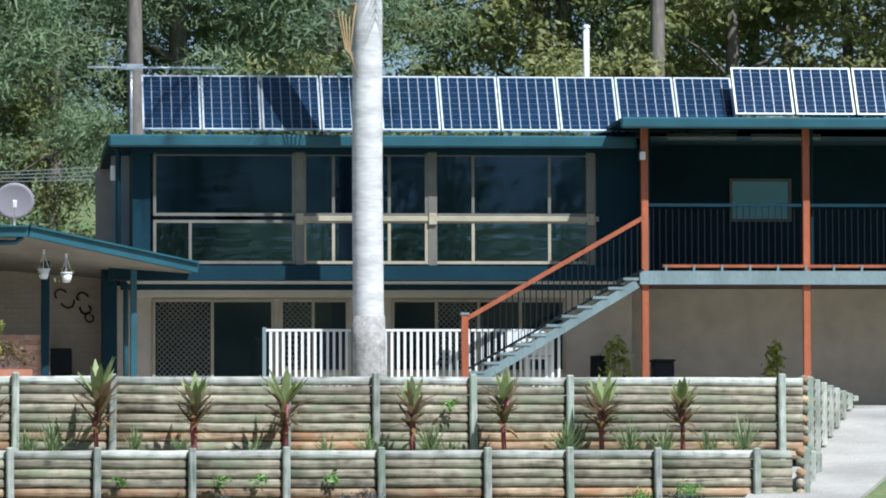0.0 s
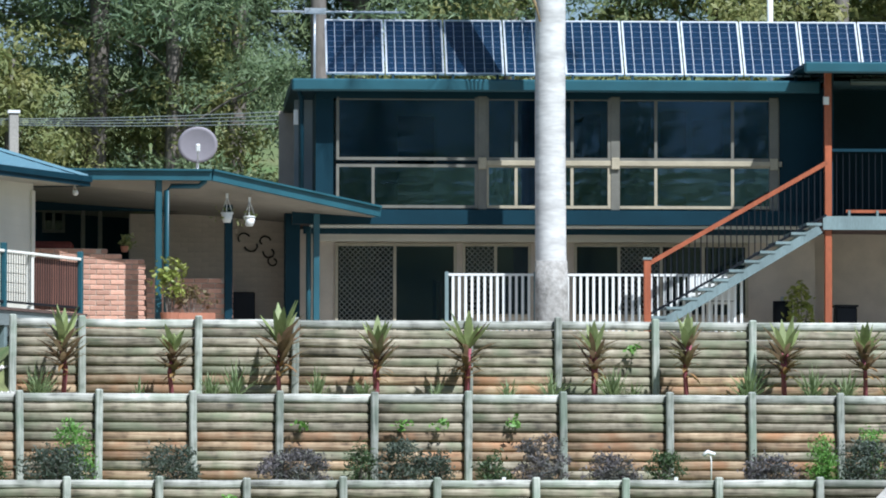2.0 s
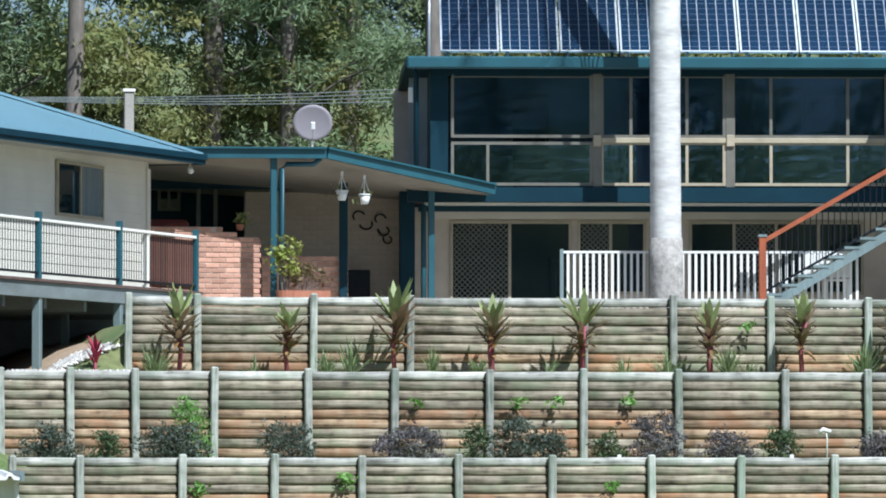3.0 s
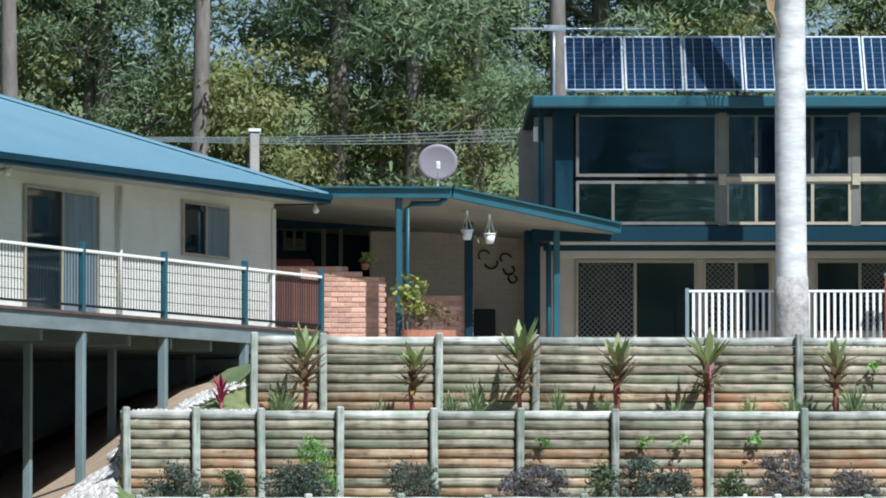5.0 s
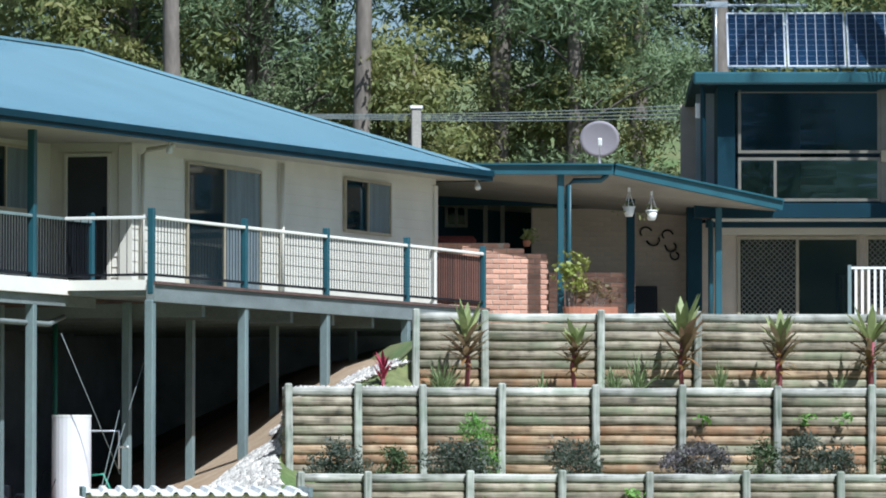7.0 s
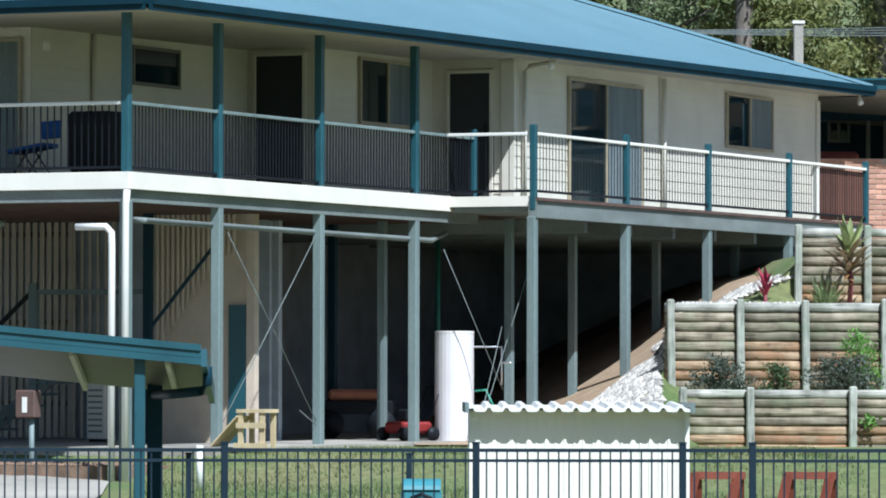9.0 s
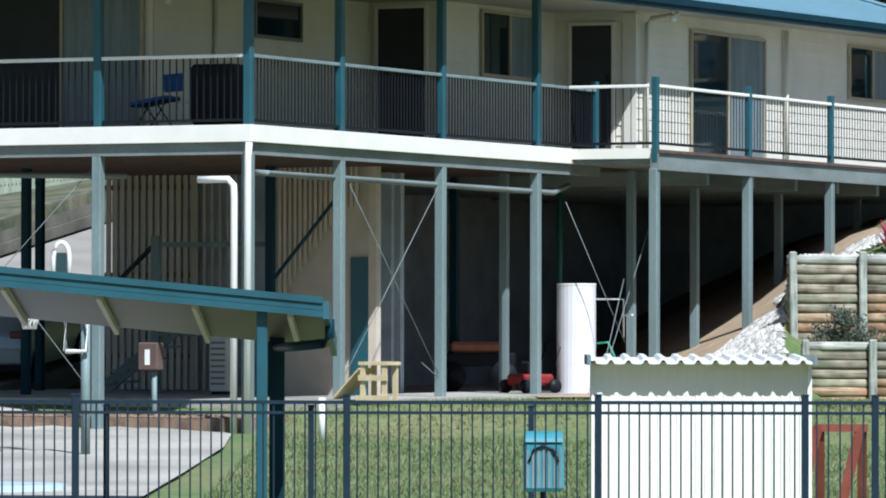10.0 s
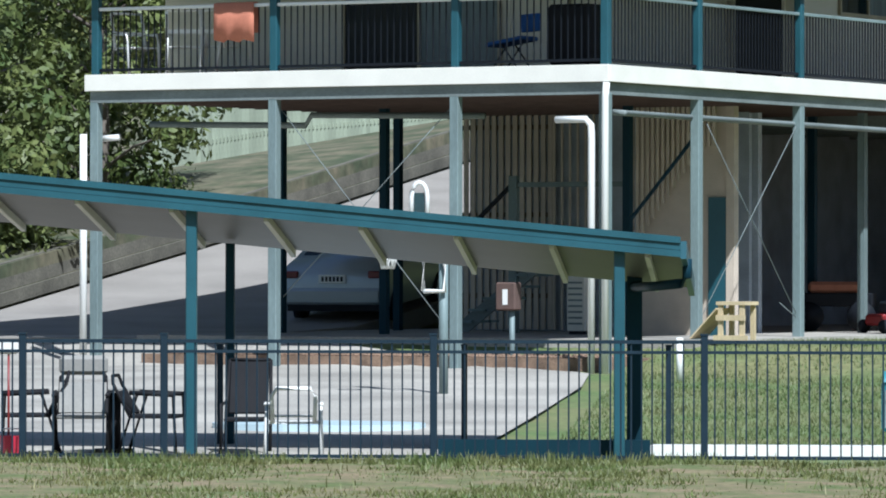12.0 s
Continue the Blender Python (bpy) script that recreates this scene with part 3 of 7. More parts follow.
# ---- the two-storey house ----
main = thing("two_storey_house", MAIN, "two-storey house with dark teal verandah, cream lower wall", "house")
TERRACE = 3.8
bar("wall", CREAM_DIM, main, 0.0, 9.0, 1.0, 1.2, TERRACE - 0.3, 6.0)
bar("wall", CREAM_DIM, main, 0.0, 0.2, 1.2, 6.0, TERRACE - 0.3, 6.0)
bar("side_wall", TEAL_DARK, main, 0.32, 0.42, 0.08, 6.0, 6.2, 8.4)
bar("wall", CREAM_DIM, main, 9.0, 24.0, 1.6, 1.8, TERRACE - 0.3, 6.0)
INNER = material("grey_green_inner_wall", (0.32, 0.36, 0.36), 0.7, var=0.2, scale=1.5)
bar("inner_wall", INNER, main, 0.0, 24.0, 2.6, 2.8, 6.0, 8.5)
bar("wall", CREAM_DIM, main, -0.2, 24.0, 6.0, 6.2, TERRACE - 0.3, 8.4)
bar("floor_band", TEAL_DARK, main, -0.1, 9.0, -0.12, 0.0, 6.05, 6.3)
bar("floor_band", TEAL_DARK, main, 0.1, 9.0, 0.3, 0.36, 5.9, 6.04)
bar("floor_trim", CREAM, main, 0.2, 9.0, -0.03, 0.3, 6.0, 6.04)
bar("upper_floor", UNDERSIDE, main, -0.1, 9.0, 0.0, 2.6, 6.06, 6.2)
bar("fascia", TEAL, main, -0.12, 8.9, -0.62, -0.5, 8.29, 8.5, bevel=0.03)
# near-black soffit: the shade under the roof is in its colour
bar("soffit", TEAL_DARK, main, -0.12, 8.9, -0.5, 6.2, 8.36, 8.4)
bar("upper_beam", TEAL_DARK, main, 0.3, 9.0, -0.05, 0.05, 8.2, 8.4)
bm = bmesh.new()
vs = [bm.verts.new(c) for c in ((-0.12, -0.55, 8.5), (24, -0.55, 8.5), (24, 3.5, 8.56), (-0.12, 3.5, 8.56), (24, 6.4, 8.5), (-0.12, 6.4, 8.5))]
bm.faces.new(vs[:4])
bm.faces.new((vs[3], vs[2], vs[4], vs[5]))
part("roof", bm, ROOF_BLUE, main)
# light put into frame colours: tan where sunlit, dim where shaded
for x0, x1, cuts_, fm in ((0.7, 3.02, (0.25,), TEAL_DARK), (3.26, 5.3, (0.23, 0.7), FRAME_TAN), (5.51, 8.2, (0.23, 0.72), FRAME_TAN)):
    window(main, "verandah_window", ("y", 0.0), x0, x1, 7.2, 8.18, FRAME_DIM, PANE, () if x0 < 1 else cuts_, face=-1)
    window(main, "verandah_window", ("y", 0.0), x0, x1, 6.38, 7.03, FRAME_DIM if x0 < 1 else fm, PANE_LOW, cuts_, face=-1)
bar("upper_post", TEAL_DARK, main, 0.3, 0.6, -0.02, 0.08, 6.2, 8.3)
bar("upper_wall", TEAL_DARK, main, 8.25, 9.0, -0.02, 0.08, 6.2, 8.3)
# tan rail drawn only along the sunlit bays
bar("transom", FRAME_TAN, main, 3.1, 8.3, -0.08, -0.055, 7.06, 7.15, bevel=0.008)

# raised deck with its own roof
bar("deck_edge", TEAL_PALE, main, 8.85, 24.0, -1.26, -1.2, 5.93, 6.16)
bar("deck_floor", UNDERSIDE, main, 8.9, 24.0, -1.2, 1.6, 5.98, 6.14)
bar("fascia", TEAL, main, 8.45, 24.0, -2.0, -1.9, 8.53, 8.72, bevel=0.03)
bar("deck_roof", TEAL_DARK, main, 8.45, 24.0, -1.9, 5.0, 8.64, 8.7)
for x in (8.95, 11.72, 14.5, 17.3):
    bar("deck_post", RED_WOOD, main, x - 0.06, x + 0.06, -1.19, -1.07, TERRACE - 0.4, 8.7, "red-stained timber post", 0.01)


CELL_LINE = material("dull_cell_line", (0.16, 0.2, 0.3), 0.4, var=0.1)
TURN = Matrix.LocRotScale(MAIN.translation, MAIN.to_quaternion(), None)


def solar_panel(m, w, h):
    p = thing("solar_panel", m, "dark blue solar panel in a silver frame on tilt feet", "solar panel", "solar panels on the roof")
    bar("cell_sheet", CELL, p, 0.02, w - 0.02, 0.0, 0.02, 0.02, h - 0.02)
    for nm, a in (("frame_side", (0, 0.03, -0.012, 0.03, 0, h)), ("frame_side", (w - 0.03, w, -0.012, 0.03, 0, h)), ("frame_end", (0.03, w - 0.03, -0.012, 0.03, 0, 0.03)), ("frame_end", (0.03, w - 0.03, -0.012, 0.03, h - 0.03, h))):
        bar(nm, SILVER, p, *a)
    bm = bmesh.new()
    box(bm, -0.0045, 0.0045, -0.004, 0.001, 0.03, h - 0.03)
    upright = mesh(bm, SILVER)
    bm = bmesh.new()
    box(bm, 0.03, w - 0.03, -0.003, 0.001, -0.002, 0.002)
    level = mesh(bm, CELL_LINE)
    for i in range(1, 6):
        put("busbar", upright, p, (w * i / 6, 0, 0))
    for i in range(1, 10):
        put("cell_line", level, p, (0, 0, h * i / 10))
    bar("foot", TEAL_DARK, p, 0.1, 0.14, 0.0, 0.04, -0.12, 0.0)
    bar("foot", TEAL_DARK, p, w - 0.14, w - 0.1, 0.0, 0.04, -0.12, 0.0)
    return p


first = solar_panel(MAIN @ pose(0.47, -0.1, 8.62, -40, 0, 0), 1.0, 1.3)
for i in range(1, 10):
    copy_thing(first, TURN @ Matrix.Translation(Vector((0.47 + i * 1.026, -0.1, 8.62)) * 1.15) @ pose(0, 0, 0, -40))
short = solar_panel(MAIN @ pose(10.65, -0.3, 8.9, -36, 0, 0), 1.02, 1.06)
for i in range(1, 5):
    copy_thing(short, TURN @ Matrix.Translation(Vector((10.65 + i * 1.06, -0.3, 8.9)) * 1.15) @ pose(0, 0, 0, -36))

# palm
palm = thing("palm_tree", FAR @ pose(16.0, 83.75, 3.72), "tall palm with smooth pale grey ringed trunk", "palm tree")
bm = bmesh.new()
tube(bm, [(0, 0, -0.1), (0.0, 0, 0.6), (-0.02, 0, 2.0), (-0.03, 0, 4.0), (-0.02, 0, 7.0), (0.0, 0, 9.5)], 0.27, 20, 0.25)
part("trunk", bm, PALM_BARK, palm, smooth=True)
bm = bmesh.new()
tube(bm, [(0, 0, -0.1), (0, 0, 0.7), (-0.005, 0, 1.1), (-0.01, 0, 1.65)], 0.295, 20, 0.272)
part("trunk_base", bm, material("weathered_palm_base", (0.4, 0.375, 0.34), 0.85, var=0.4, scale=5.0, fine=16.0, bump=0.6, tint=(0.26, 0.24, 0.21)), palm, "rough darker trunk base", smooth=True)


bm = bmesh.new()
tube(bm, [(0, 0, 9.4), (0.02, 0, 10.0), (0.02, 0, 10.9)], 0.27, 16, 0.12)
part("crownshaft", bm, material("palm_crownshaft", (0.2, 0.26, 0.1), 0.5, var=0.2), palm, smooth=True)
PALM_LEAF = leaf_material("palm_frond_green", (0.08, 0.16, 0.04), (0.16, 0.22, 0.06))
rp = random.Random(77)
for i in range(13):
    a = i * 2.4
    e = 0.2 + 0.8 * rp.random()
    p = Vector((0, 0, 10.8))
    d = Vector((math.cos(a) * math.cos(e), math.sin(a) * math.cos(e), math.sin(e)))
    spine = [p.copy()]
    for k in range(9):
        d = (d + Vector((0, 0, -0.2))).normalized()
        p = p + d * 0.36
        spine.append(p.copy())
    vs, fs = [], []
    for k in range(1, 10):
        q, t_ = spine[k], (spine[k] - spine[k - 1]).normalized()
        side = t_.cross(Vector((0, 0, 1))).normalized()
        for m_ in range(4):
            o = q - t_ * 0.09 * m_
            for s in (-1, 1):
                ln = 0.75 * (1 - abs(k - 4.5) / 7)
                tip = o + side * s * ln + t_ * 0.25 - Vector((0, 0, 0.25))
                j = len(vs)
                vs += [tuple(o), tuple(o + t_ * 0.05), tuple(tip)]
                fs.append((j, j + 1, j + 2))
    me = bpy.data.meshes.new("frond")
    me.from_pydata(vs, [], fs)
    me.materials.append(PALM_LEAF)
    f = part("frond", me, PALM_LEAF, palm)
    rod("midrib", PALM_LEAF, f, spine, 0.03, 5, r1=0.008)
DRYF = material("dry_frond", (0.42, 0.3, 0.15), 0.85, var=0.3, scale=4.0)
for i in range(5):
    x = -0.3 - 0.05 * i
    rod("dry_spray", DRYF, palm, [(-0.24, -0.15, 6.9), (x - 0.02 * i, -0.2, 6.6 + 0.05 * i), (x + 0.03 * (i - 2), -0.22, 6.1), (x + 0.06 + 0.03 * i, -0.2, 5.65 + 0.1 * i)], 0.016, 5)

bm = bmesh.new()
for xa, xb, ya, yb in ((7.4, 22.6, 83.2, 86.5), (7.4, 24.6, 86.5, 91.0), (9.0, 36.0, 91.0, 105.0)):
    box(bm, xa, xb, ya, yb, 3.7, 4.05)
tagged(part("patio_slab", bm, CONCRETE), "grey concrete terrace in front of the house", "patio", kind="structure")


# ---- the covered way between the houses ----
def brick_wall(name, label, m, courses, thick=0.23):
    """courses: from the ground up, the start and end of each course."""
    w = thing(name, m, label, "brick wall", kind="structure")
    bm = bmesh.new()
    box(bm, -0.112, 0.112, -0.05, 0.05, -0.036, 0.036)
    full = mesh(bm, BRICK, bevel=0.006)
    bm = bmesh.new()
    box(bm, -0.05, 0.05, -0.05, 0.05, -0.036, 0.036)
    half = mesh(bm, BRICK, bevel=0.006)
    rnd = random.Random(name)
    core = bmesh.new()
    for i, (a, b) in enumerate(courses):
        box(core, a + 0.01, b - 0.02, 0.012, thick, i * 0.086, (i + 1) * 0.086)
        x = a + (0.118 if i % 2 == 0 else 0.055)
        if i % 2:
            put("brick", half, w, (x - 0.004, 0.05 + rnd.uniform(-0.004, 0.004), i * 0.086 + 0.043))
            x += 0.172
        while x < b - 0.08:
            put("brick", full, w, (x, 0.05 + rnd.uniform(-0.004, 0.004), i * 0.086 + 0.043))
            x += 0.236
        if b - (x - 0.124) > 0.05:
            put("brick", half, w, (b - 0.05, 0.05, i * 0.086 + 0.043))
    part("mortar_core", core, MORTAR, w)
    return w


def stepped(n, a, b, steps):
    """Course ends: full width up to each step's height."""
    out = []
    for i in range(n):
        z = i * 0.086
        e = b
        for zs, xe in steps:
            if z >= zs:
                e = xe
        out.append((a, e))
    return out


brick_wall("brick_wall", "sunlit orange brick garden wall with a stepped top", FAR @ pose(0, 84.6, 4.0), stepped(18, 6.9, 9.23, ((1.32, 8.85), (1.4, 8.61), (1.48, 8.26))))
brick_wall("brick_wall_low", "lower brick wall in the shade of the covered way", FAR @ pose(0, 85.6, 3.9), stepped(14, 9.37, 10.85, ()))

way = thing("covered_way", FAR @ pose(0, 0, 0), "flat teal patio roof on posts between the two houses", "patio roof")
FC = Vector((10.23, 83.6, 6.79))
FL = Vector((7.0, 84.0, 6.80))
TIP = Vector((13.29, 85.2, 6.29))
BACK = Vector((7.0, 90.0, FL.z - 0.25))
BACK2 = Vector((TIP.x - 0.6, 90.0, TIP.z - 0.1))
bm = bmesh.new()
low = [bm.verts.new(p + Vector((0, 0, -0.12))) for p in (FL, FC, TIP, BACK2, BACK)]
top = [bm.verts.new(p + Vector((0, 0, -0.02))) for p in (FL, FC, TIP, BACK2, BACK)]
bm.faces.new(top)
bm.faces.new(low[::-1])
part("ceiling_sheet", bm, material("beige_ceiling", (0.3, 0.265, 0.21), 0.7, var=0.15, scale=2.0), way, "beige underside sheet")
for a, b in ((FL, FC), (FC, TIP)):
    bm = bmesh.new()
    beam(bm, a + Vector((0, -0.03, -0.06)), b + Vector((0, -0.03, -0.06)), 0.1, 0.16)
    beam(bm, a + Vector((0, -0.06, 0.03)), b + Vector((0, -0.06, 0.03)), 0.16, 0.03)
    part("gutter", bm, TEAL, way)
px_ = 9.38
bar("post", TEAL, way, px_ - 0.06, px_ + 0.05, 83.75, 83.86, 3.7, 6.68, bevel=0.01)
rod("downpipe", TEAL, way, [(px_ + 0.12, 83.74, 3.8), (px_ + 0.12, 83.74, 6.48), (px_ + 0.2, 83.74, 6.56), (FC.x - 0.2, 83.7, 6.56), (FC.x - 0.08, 83.68, 6.66)], 0.045)
bar("post", TEAL_DARK, way, 10.70, 10.83, 85.5, 85.62, 3.7, 6.5)
bar("post", TEAL_DARK, way, 11.83, 12.08, 86.2, 86.4, 3.7, 6.3)
bar("post", TEAL, way, 12.19, 12.29, 85.3, 85.4, 3.7, 6.2)
bar("back_beam", TEAL_DARK, way, 7.0, 12.32, 87.6, 87.7, 6.33, 6.6)
bm = bmesh.new()
box(bm, 9.35, 13.08, 88.0, 88.2, 3.7, 6.3)
back = part("patio_back_wall", bm, CREAM_DIM)
back.matrix_basis = FAR
tagged(back, "cream brick rear wall of the covered patio", "wall", kind="structure")
bm = bmesh.new()
box(bm, -0.115, 0.115, 0, 0.05, -0.036, 0.036)
pale_brick = mesh(bm, CREAM_DIM)
x0, x1 = 9.38, 12.98
for i in range(24):
    x = x0 + (0.12 if i % 2 else 0.235)
    while x < x1 - 0.1:
        put("brick", pale_brick, back, (x, 87.984, 4.22 + i * 0.086))
        x += 0.245
# near-black wall: the patio's deep shade is put into its colour
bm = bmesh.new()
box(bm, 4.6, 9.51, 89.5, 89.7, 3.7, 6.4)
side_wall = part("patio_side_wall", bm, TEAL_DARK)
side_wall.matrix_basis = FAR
tagged(side_wall, "near-black teal wall deep in the covered patio, shade in its colour", "wall", kind="structure")
patio_win = thing("patio_window", FAR @ pose(0, 89.48, 0), "patio window, its white frame darkened in colour for deep shade", "window")
# white frame drawn in the dim tone: shade is in the colour
window(patio_win, "window", ("y", 0.0), 8.00, 8.30, 6.08, 6.38, FRAME_DIM, GLASS_DARK, (0.5,), face=-1)
for xa in (8.59, 8.89, 9.44):
    bar("inner_post", FRAME_DIM, way, xa - 0.035, xa + 0.035, 88.6, 88.68, 3.7, 6.4)
sofa = thing("patio_sofa", FAR @ pose(7.83, 86.5, 4.9), "red-brown outdoor sofa behind the brick wall", "sofa")
SOFA = material("red_brown_cushion", (0.25, 0.06, 0.05), 0.8, var=0.25, scale=6.0)
bar("backrest", SOFA, sofa, -0.42, 0.4, 0.0, 0.16, 0.1, 0.85, bevel=0.06)
bar("seat", SOFA, sofa, -0.42, 0.4, -0.5, 0.0, 0.1, 0.4, bevel=0.05)
bar("base", BLACK, sofa, -0.4, 0.38, -0.45, 0.1, -1.1, 0.1)

# wrought scrolls on the patio wall
scroll = thing("wall_scroll", FAR @ pose(0, 87.93, 0), "black wrought iron scroll ornament on the wall", "ornament")
sx, sz = 11.59, 5.73
for dx, dz, rr, a0, turns in ((-0.28, 0.14, 0.13, 0.4, 0.55), (-0.1, 0.05, 0.15, 3.4, 0.5), (0.1, 0.1, 0.12, 0.2, 0.6), (0.2, -0.08, 0.12, 3.0, 0.7), (0.26, -0.24, 0.1, 2.0, 0.9)):
    pts = [(sx + dx + math.cos(a0 + turns * 6.28 * k / 14) * rr * (1 - 0.55 * k / 14), 0, sz + dz + math.sin(a0 + turns * 6.28 * k / 14) * rr * (1 - 0.55 * k / 14)) for k in range(15)]
    rod("scroll", BLACK, scroll, pts, 0.016, 6)

# dark hearth box against the wall
hearth = thing("barbecue", FAR @ pose(11.24, 87.2, 3.8), "dark metal barbecue box in the patio shade", "barbecue")
bar("body", BLACK, hearth, -0.2, 0.2, 0, 0.4, 0.1, 0.75 + 4.98 - 4.6, bevel=0.02)
bar("leg", BLACK, hearth, -0.18, -0.12, 0.05, 0.1, 0, 0.1)
bar("leg", BLACK, hearth, 0.12, 0.18, 0.05, 0.1, 0, 0.1)


# satellite dish
def dish():
    d = thing("satellite_dish", FAR @ pose(10.12, 84.6, 7.31, 12, 0, -6), "pale mauve satellite dish on the patio roof", "satellite dish")
    GREYMESH = material("dish_paint", (0.29, 0.26, 0.28), 0.55, var=0.1, scale=3.0)
    bm = bmesh.new()
    rings = []
    for i in range(1, 7):
        r = 0.335 * i / 6
        rings.append([bm.verts.new((math.cos(a) * r, -0.28 * r * r, math.sin(a) * r * 0.92)) for a in [6.2832 * j / 28 for j in range(28)]])
    c = bm.verts.new((0, 0, 0))
    for j in range(28):
        bm.faces.new((c, rings[0][j], rings[0][(j + 1) % 28]))
        for a, b in zip(rings, rings[1:]):
            bm.faces.new((a[j], b[j], b[(j + 1) % 28], a[(j + 1) % 28]))
    me = mesh(bm, GREYMESH, True)
    ob = part("reflector", me, GREYMESH, d)
    ob.modifiers.new("thick", "SOLIDIFY").thickness = 0.015
    rod("arm", SILVER, d, [(0, 0.0, -0.3), (0, -0.25, -0.2), (0, -0.42, -0.03)], 0.015, 6)
    bar("receiver", WHITE, d, -0.035, 0.035, -0.48, -0.38, -0.05, 0.07, bevel=0.01)
    rod("mast", SILVER, d, [(0, 0.03, 0.0), (0, 0.05, -0.3), (0, 0.05, -0.5)], 0.025, 8)
    bar("foot_plate", SILVER, d, -0.16, 0.16, -0.05, 0.15, -0.5, -0.47)


dish()


# hanging pots
def hanging_pot(x, z, drop, label):
    h = thing("hanging_pot", FAR @ pose(x, 84.3, z), label, "hanging pot", "hanging pots")
    bm = bmesh.new()
    tube(bm, [(0, 0, 0), (0, 0, 0.06), (0, 0, 0.15)], 0.06, 14, 0.1)
    part("pot", bm, WHITE, h, smooth=True)
    bm = bmesh.new()
    tube(bm, [(0, 0, 0.15), (0, 0, 0.17)], 0.112, 14)
    part("rim", bm, WHITE, h, smooth=True)
    for a in (0.3, 2.4, 4.5):
        rod("hanger", WHITE, h, [(math.cos(a) * 0.1, math.sin(a) * 0.1, 0.16), (0, 0, drop)], 0.008, 5)
    bar("hook", WHITE, h, -0.02, 0.02, -0.02, 0.02, drop - 0.02, drop + 0.06)
    rnd = random.Random(label)
    me = leaf_cloud(rnd, [(-0.05, 0, 0.2), (0.03, 0, 0.2), (-0.14, 0, 0.08)], 8, 0.05, 0.09, 0.8, 0.35)
    me.materials.append(GUM)
    part("trailing_plant", me, GUM, h, "thin dry trailing leaves")


hanging_pot(10.58, 5.99, 0.43, "white hanging pot with a dry trailing plant")
hanging_pot(10.96, 5.93, 0.43, "small white hanging pot on cords")
TERRACOTTA = material("terracotta", (0.4, 0.16, 0.09), 0.8, var=0.2, scale=6.0)


def potted(x, y, z, r, h, tall, n, label, mat, box_w=0.0):
    p = thing("potted_plant", FAR @ pose(x, y, z), label, "potted plant", "patio pot plants")
    bm = bmesh.new()
    if box_w:
        box(bm, -box_w / 2, box_w / 2, -0.12, 0.12, 0, h)
    else:
        tube(bm, [(0, 0, 0), (0, 0, h)], r * 0.75, 14, r)
    part("pot", bm, TERRACOTTA, p)
    rnd = random.Random(label)
    ends = [(rnd.uniform(-1, 1) * max(r, box_w / 2), rnd.uniform(-0.1, 0.1), h + tall * rnd.uniform(0.35, 1)) for _ in range(n)]
    bm = bmesh.new()
    for e in ends:
        tube(bm, [(e[0] * 0.3, 0, h * 0.9), (e[0] * 0.6, e[1] * 0.5, h + (e[2] - h) * 0.6), e], 0.008, 5, 0.003, cap=False)
    part("woody_stem", bm, BARK, p)
    me = leaf_cloud(rnd, ends, 16, 0.07, 0.1, 0.2, 0.5)
    me.materials.append(mat)
    part("foliage", me, mat, p)


YELLOW_GREEN = leaf_material("yellow_green_leaf", (0.22, 0.28, 0.05), (0.35, 0.33, 0.08))
potted(9.51, 83.3, 4.2, 0.16, 0.25, 0.85, 22, "leafy yellow-green shrub in a terracotta pot", YELLOW_GREEN)
potted(9.89, 83.4, 4.2, 0.1, 0.25, 0.42, 14, "terracotta trough with sparse reddish plants", leaf_material("reddish_leaf", (0.2, 0.12, 0.06), (0.12, 0.14, 0.05)), 0.75)
potted(8.91, 84.75, 5.50, 0.07, 0.1, 0.14, 4, "small pot plant on the brick wall", GUM)

# poles and wires behind
pole = thing("power_pole", pose(8.81, 106, 3.0), "short grey concrete power pole", "power pole")
bar("shaft", CONCRETE, pole, -0.1, 0.1, -0.1, 0.1, 0, 9.26 - 3.0, bevel=0.015)
bar("cap", WHITE, pole, -0.13, 0.13, -0.13, 0.13, 9.26 - 3.0, 9.29 - 2.97)
wires = thing("overhead_wires", pose(0, 0, 0), "bundle of grey overhead service wires", "wires")
for i in range(4):
    za, zb = 9.08, 9.27 + (i - 1.5) * 0.075
    xa, xb = 5.76, 15.43
    pts = [(xa + (xb - xa) * k / 10, 106.2 + i * 0.03, za + (zb - za) * k / 10 - 0.09 * math.sin(3.1416 * k / 10) + 0.02 * i) for k in range(11)]
    rod("wire", GREY_BEAM, wires, pts, 0.01, 5)
aerial = thing("tv_aerial", FAR @ pose(0, 88.0, 0), "long thin aluminium television aerial on a mast", "aerial")
rod("boom", SILVER, aerial, [(11.81, 0, 9.87), (14.19, 0, 9.89)], 0.022, 6)
rod("mast", SILVER, aerial, [(12.58, 0, 8.4), (12.58, 0, 9.90)], 0.025, 6)
bar("mount_box", SILVER, aerial, 12.40, 12.78, -0.04, 0.04, 9.84, 9.94)
for i in range(9):
    xx = 11.93 + i * 0.27
    rod("element", SILVER, aerial, [(xx, -0.35 + 0.02 * i, 9.88 + 0.02), (xx, 0.35 - 0.02 * i, 9.88 + 0.02)], 0.008, 5)
vent = thing("vent_pipe", FAR @ pose(20.88, 88.5, 8.5), "white vent pipe standing on the roof", "vent pipe")
rod("pipe", WHITE, vent, [(0, 0, 0), (0, 0, 10.75 - 8.5)], 0.055, 10)
bar("cap", WHITE, vent, -0.06, 0.06, -0.06, 0.06, 10.73 - 8.5, 10.81 - 8.5, bevel=0.02)


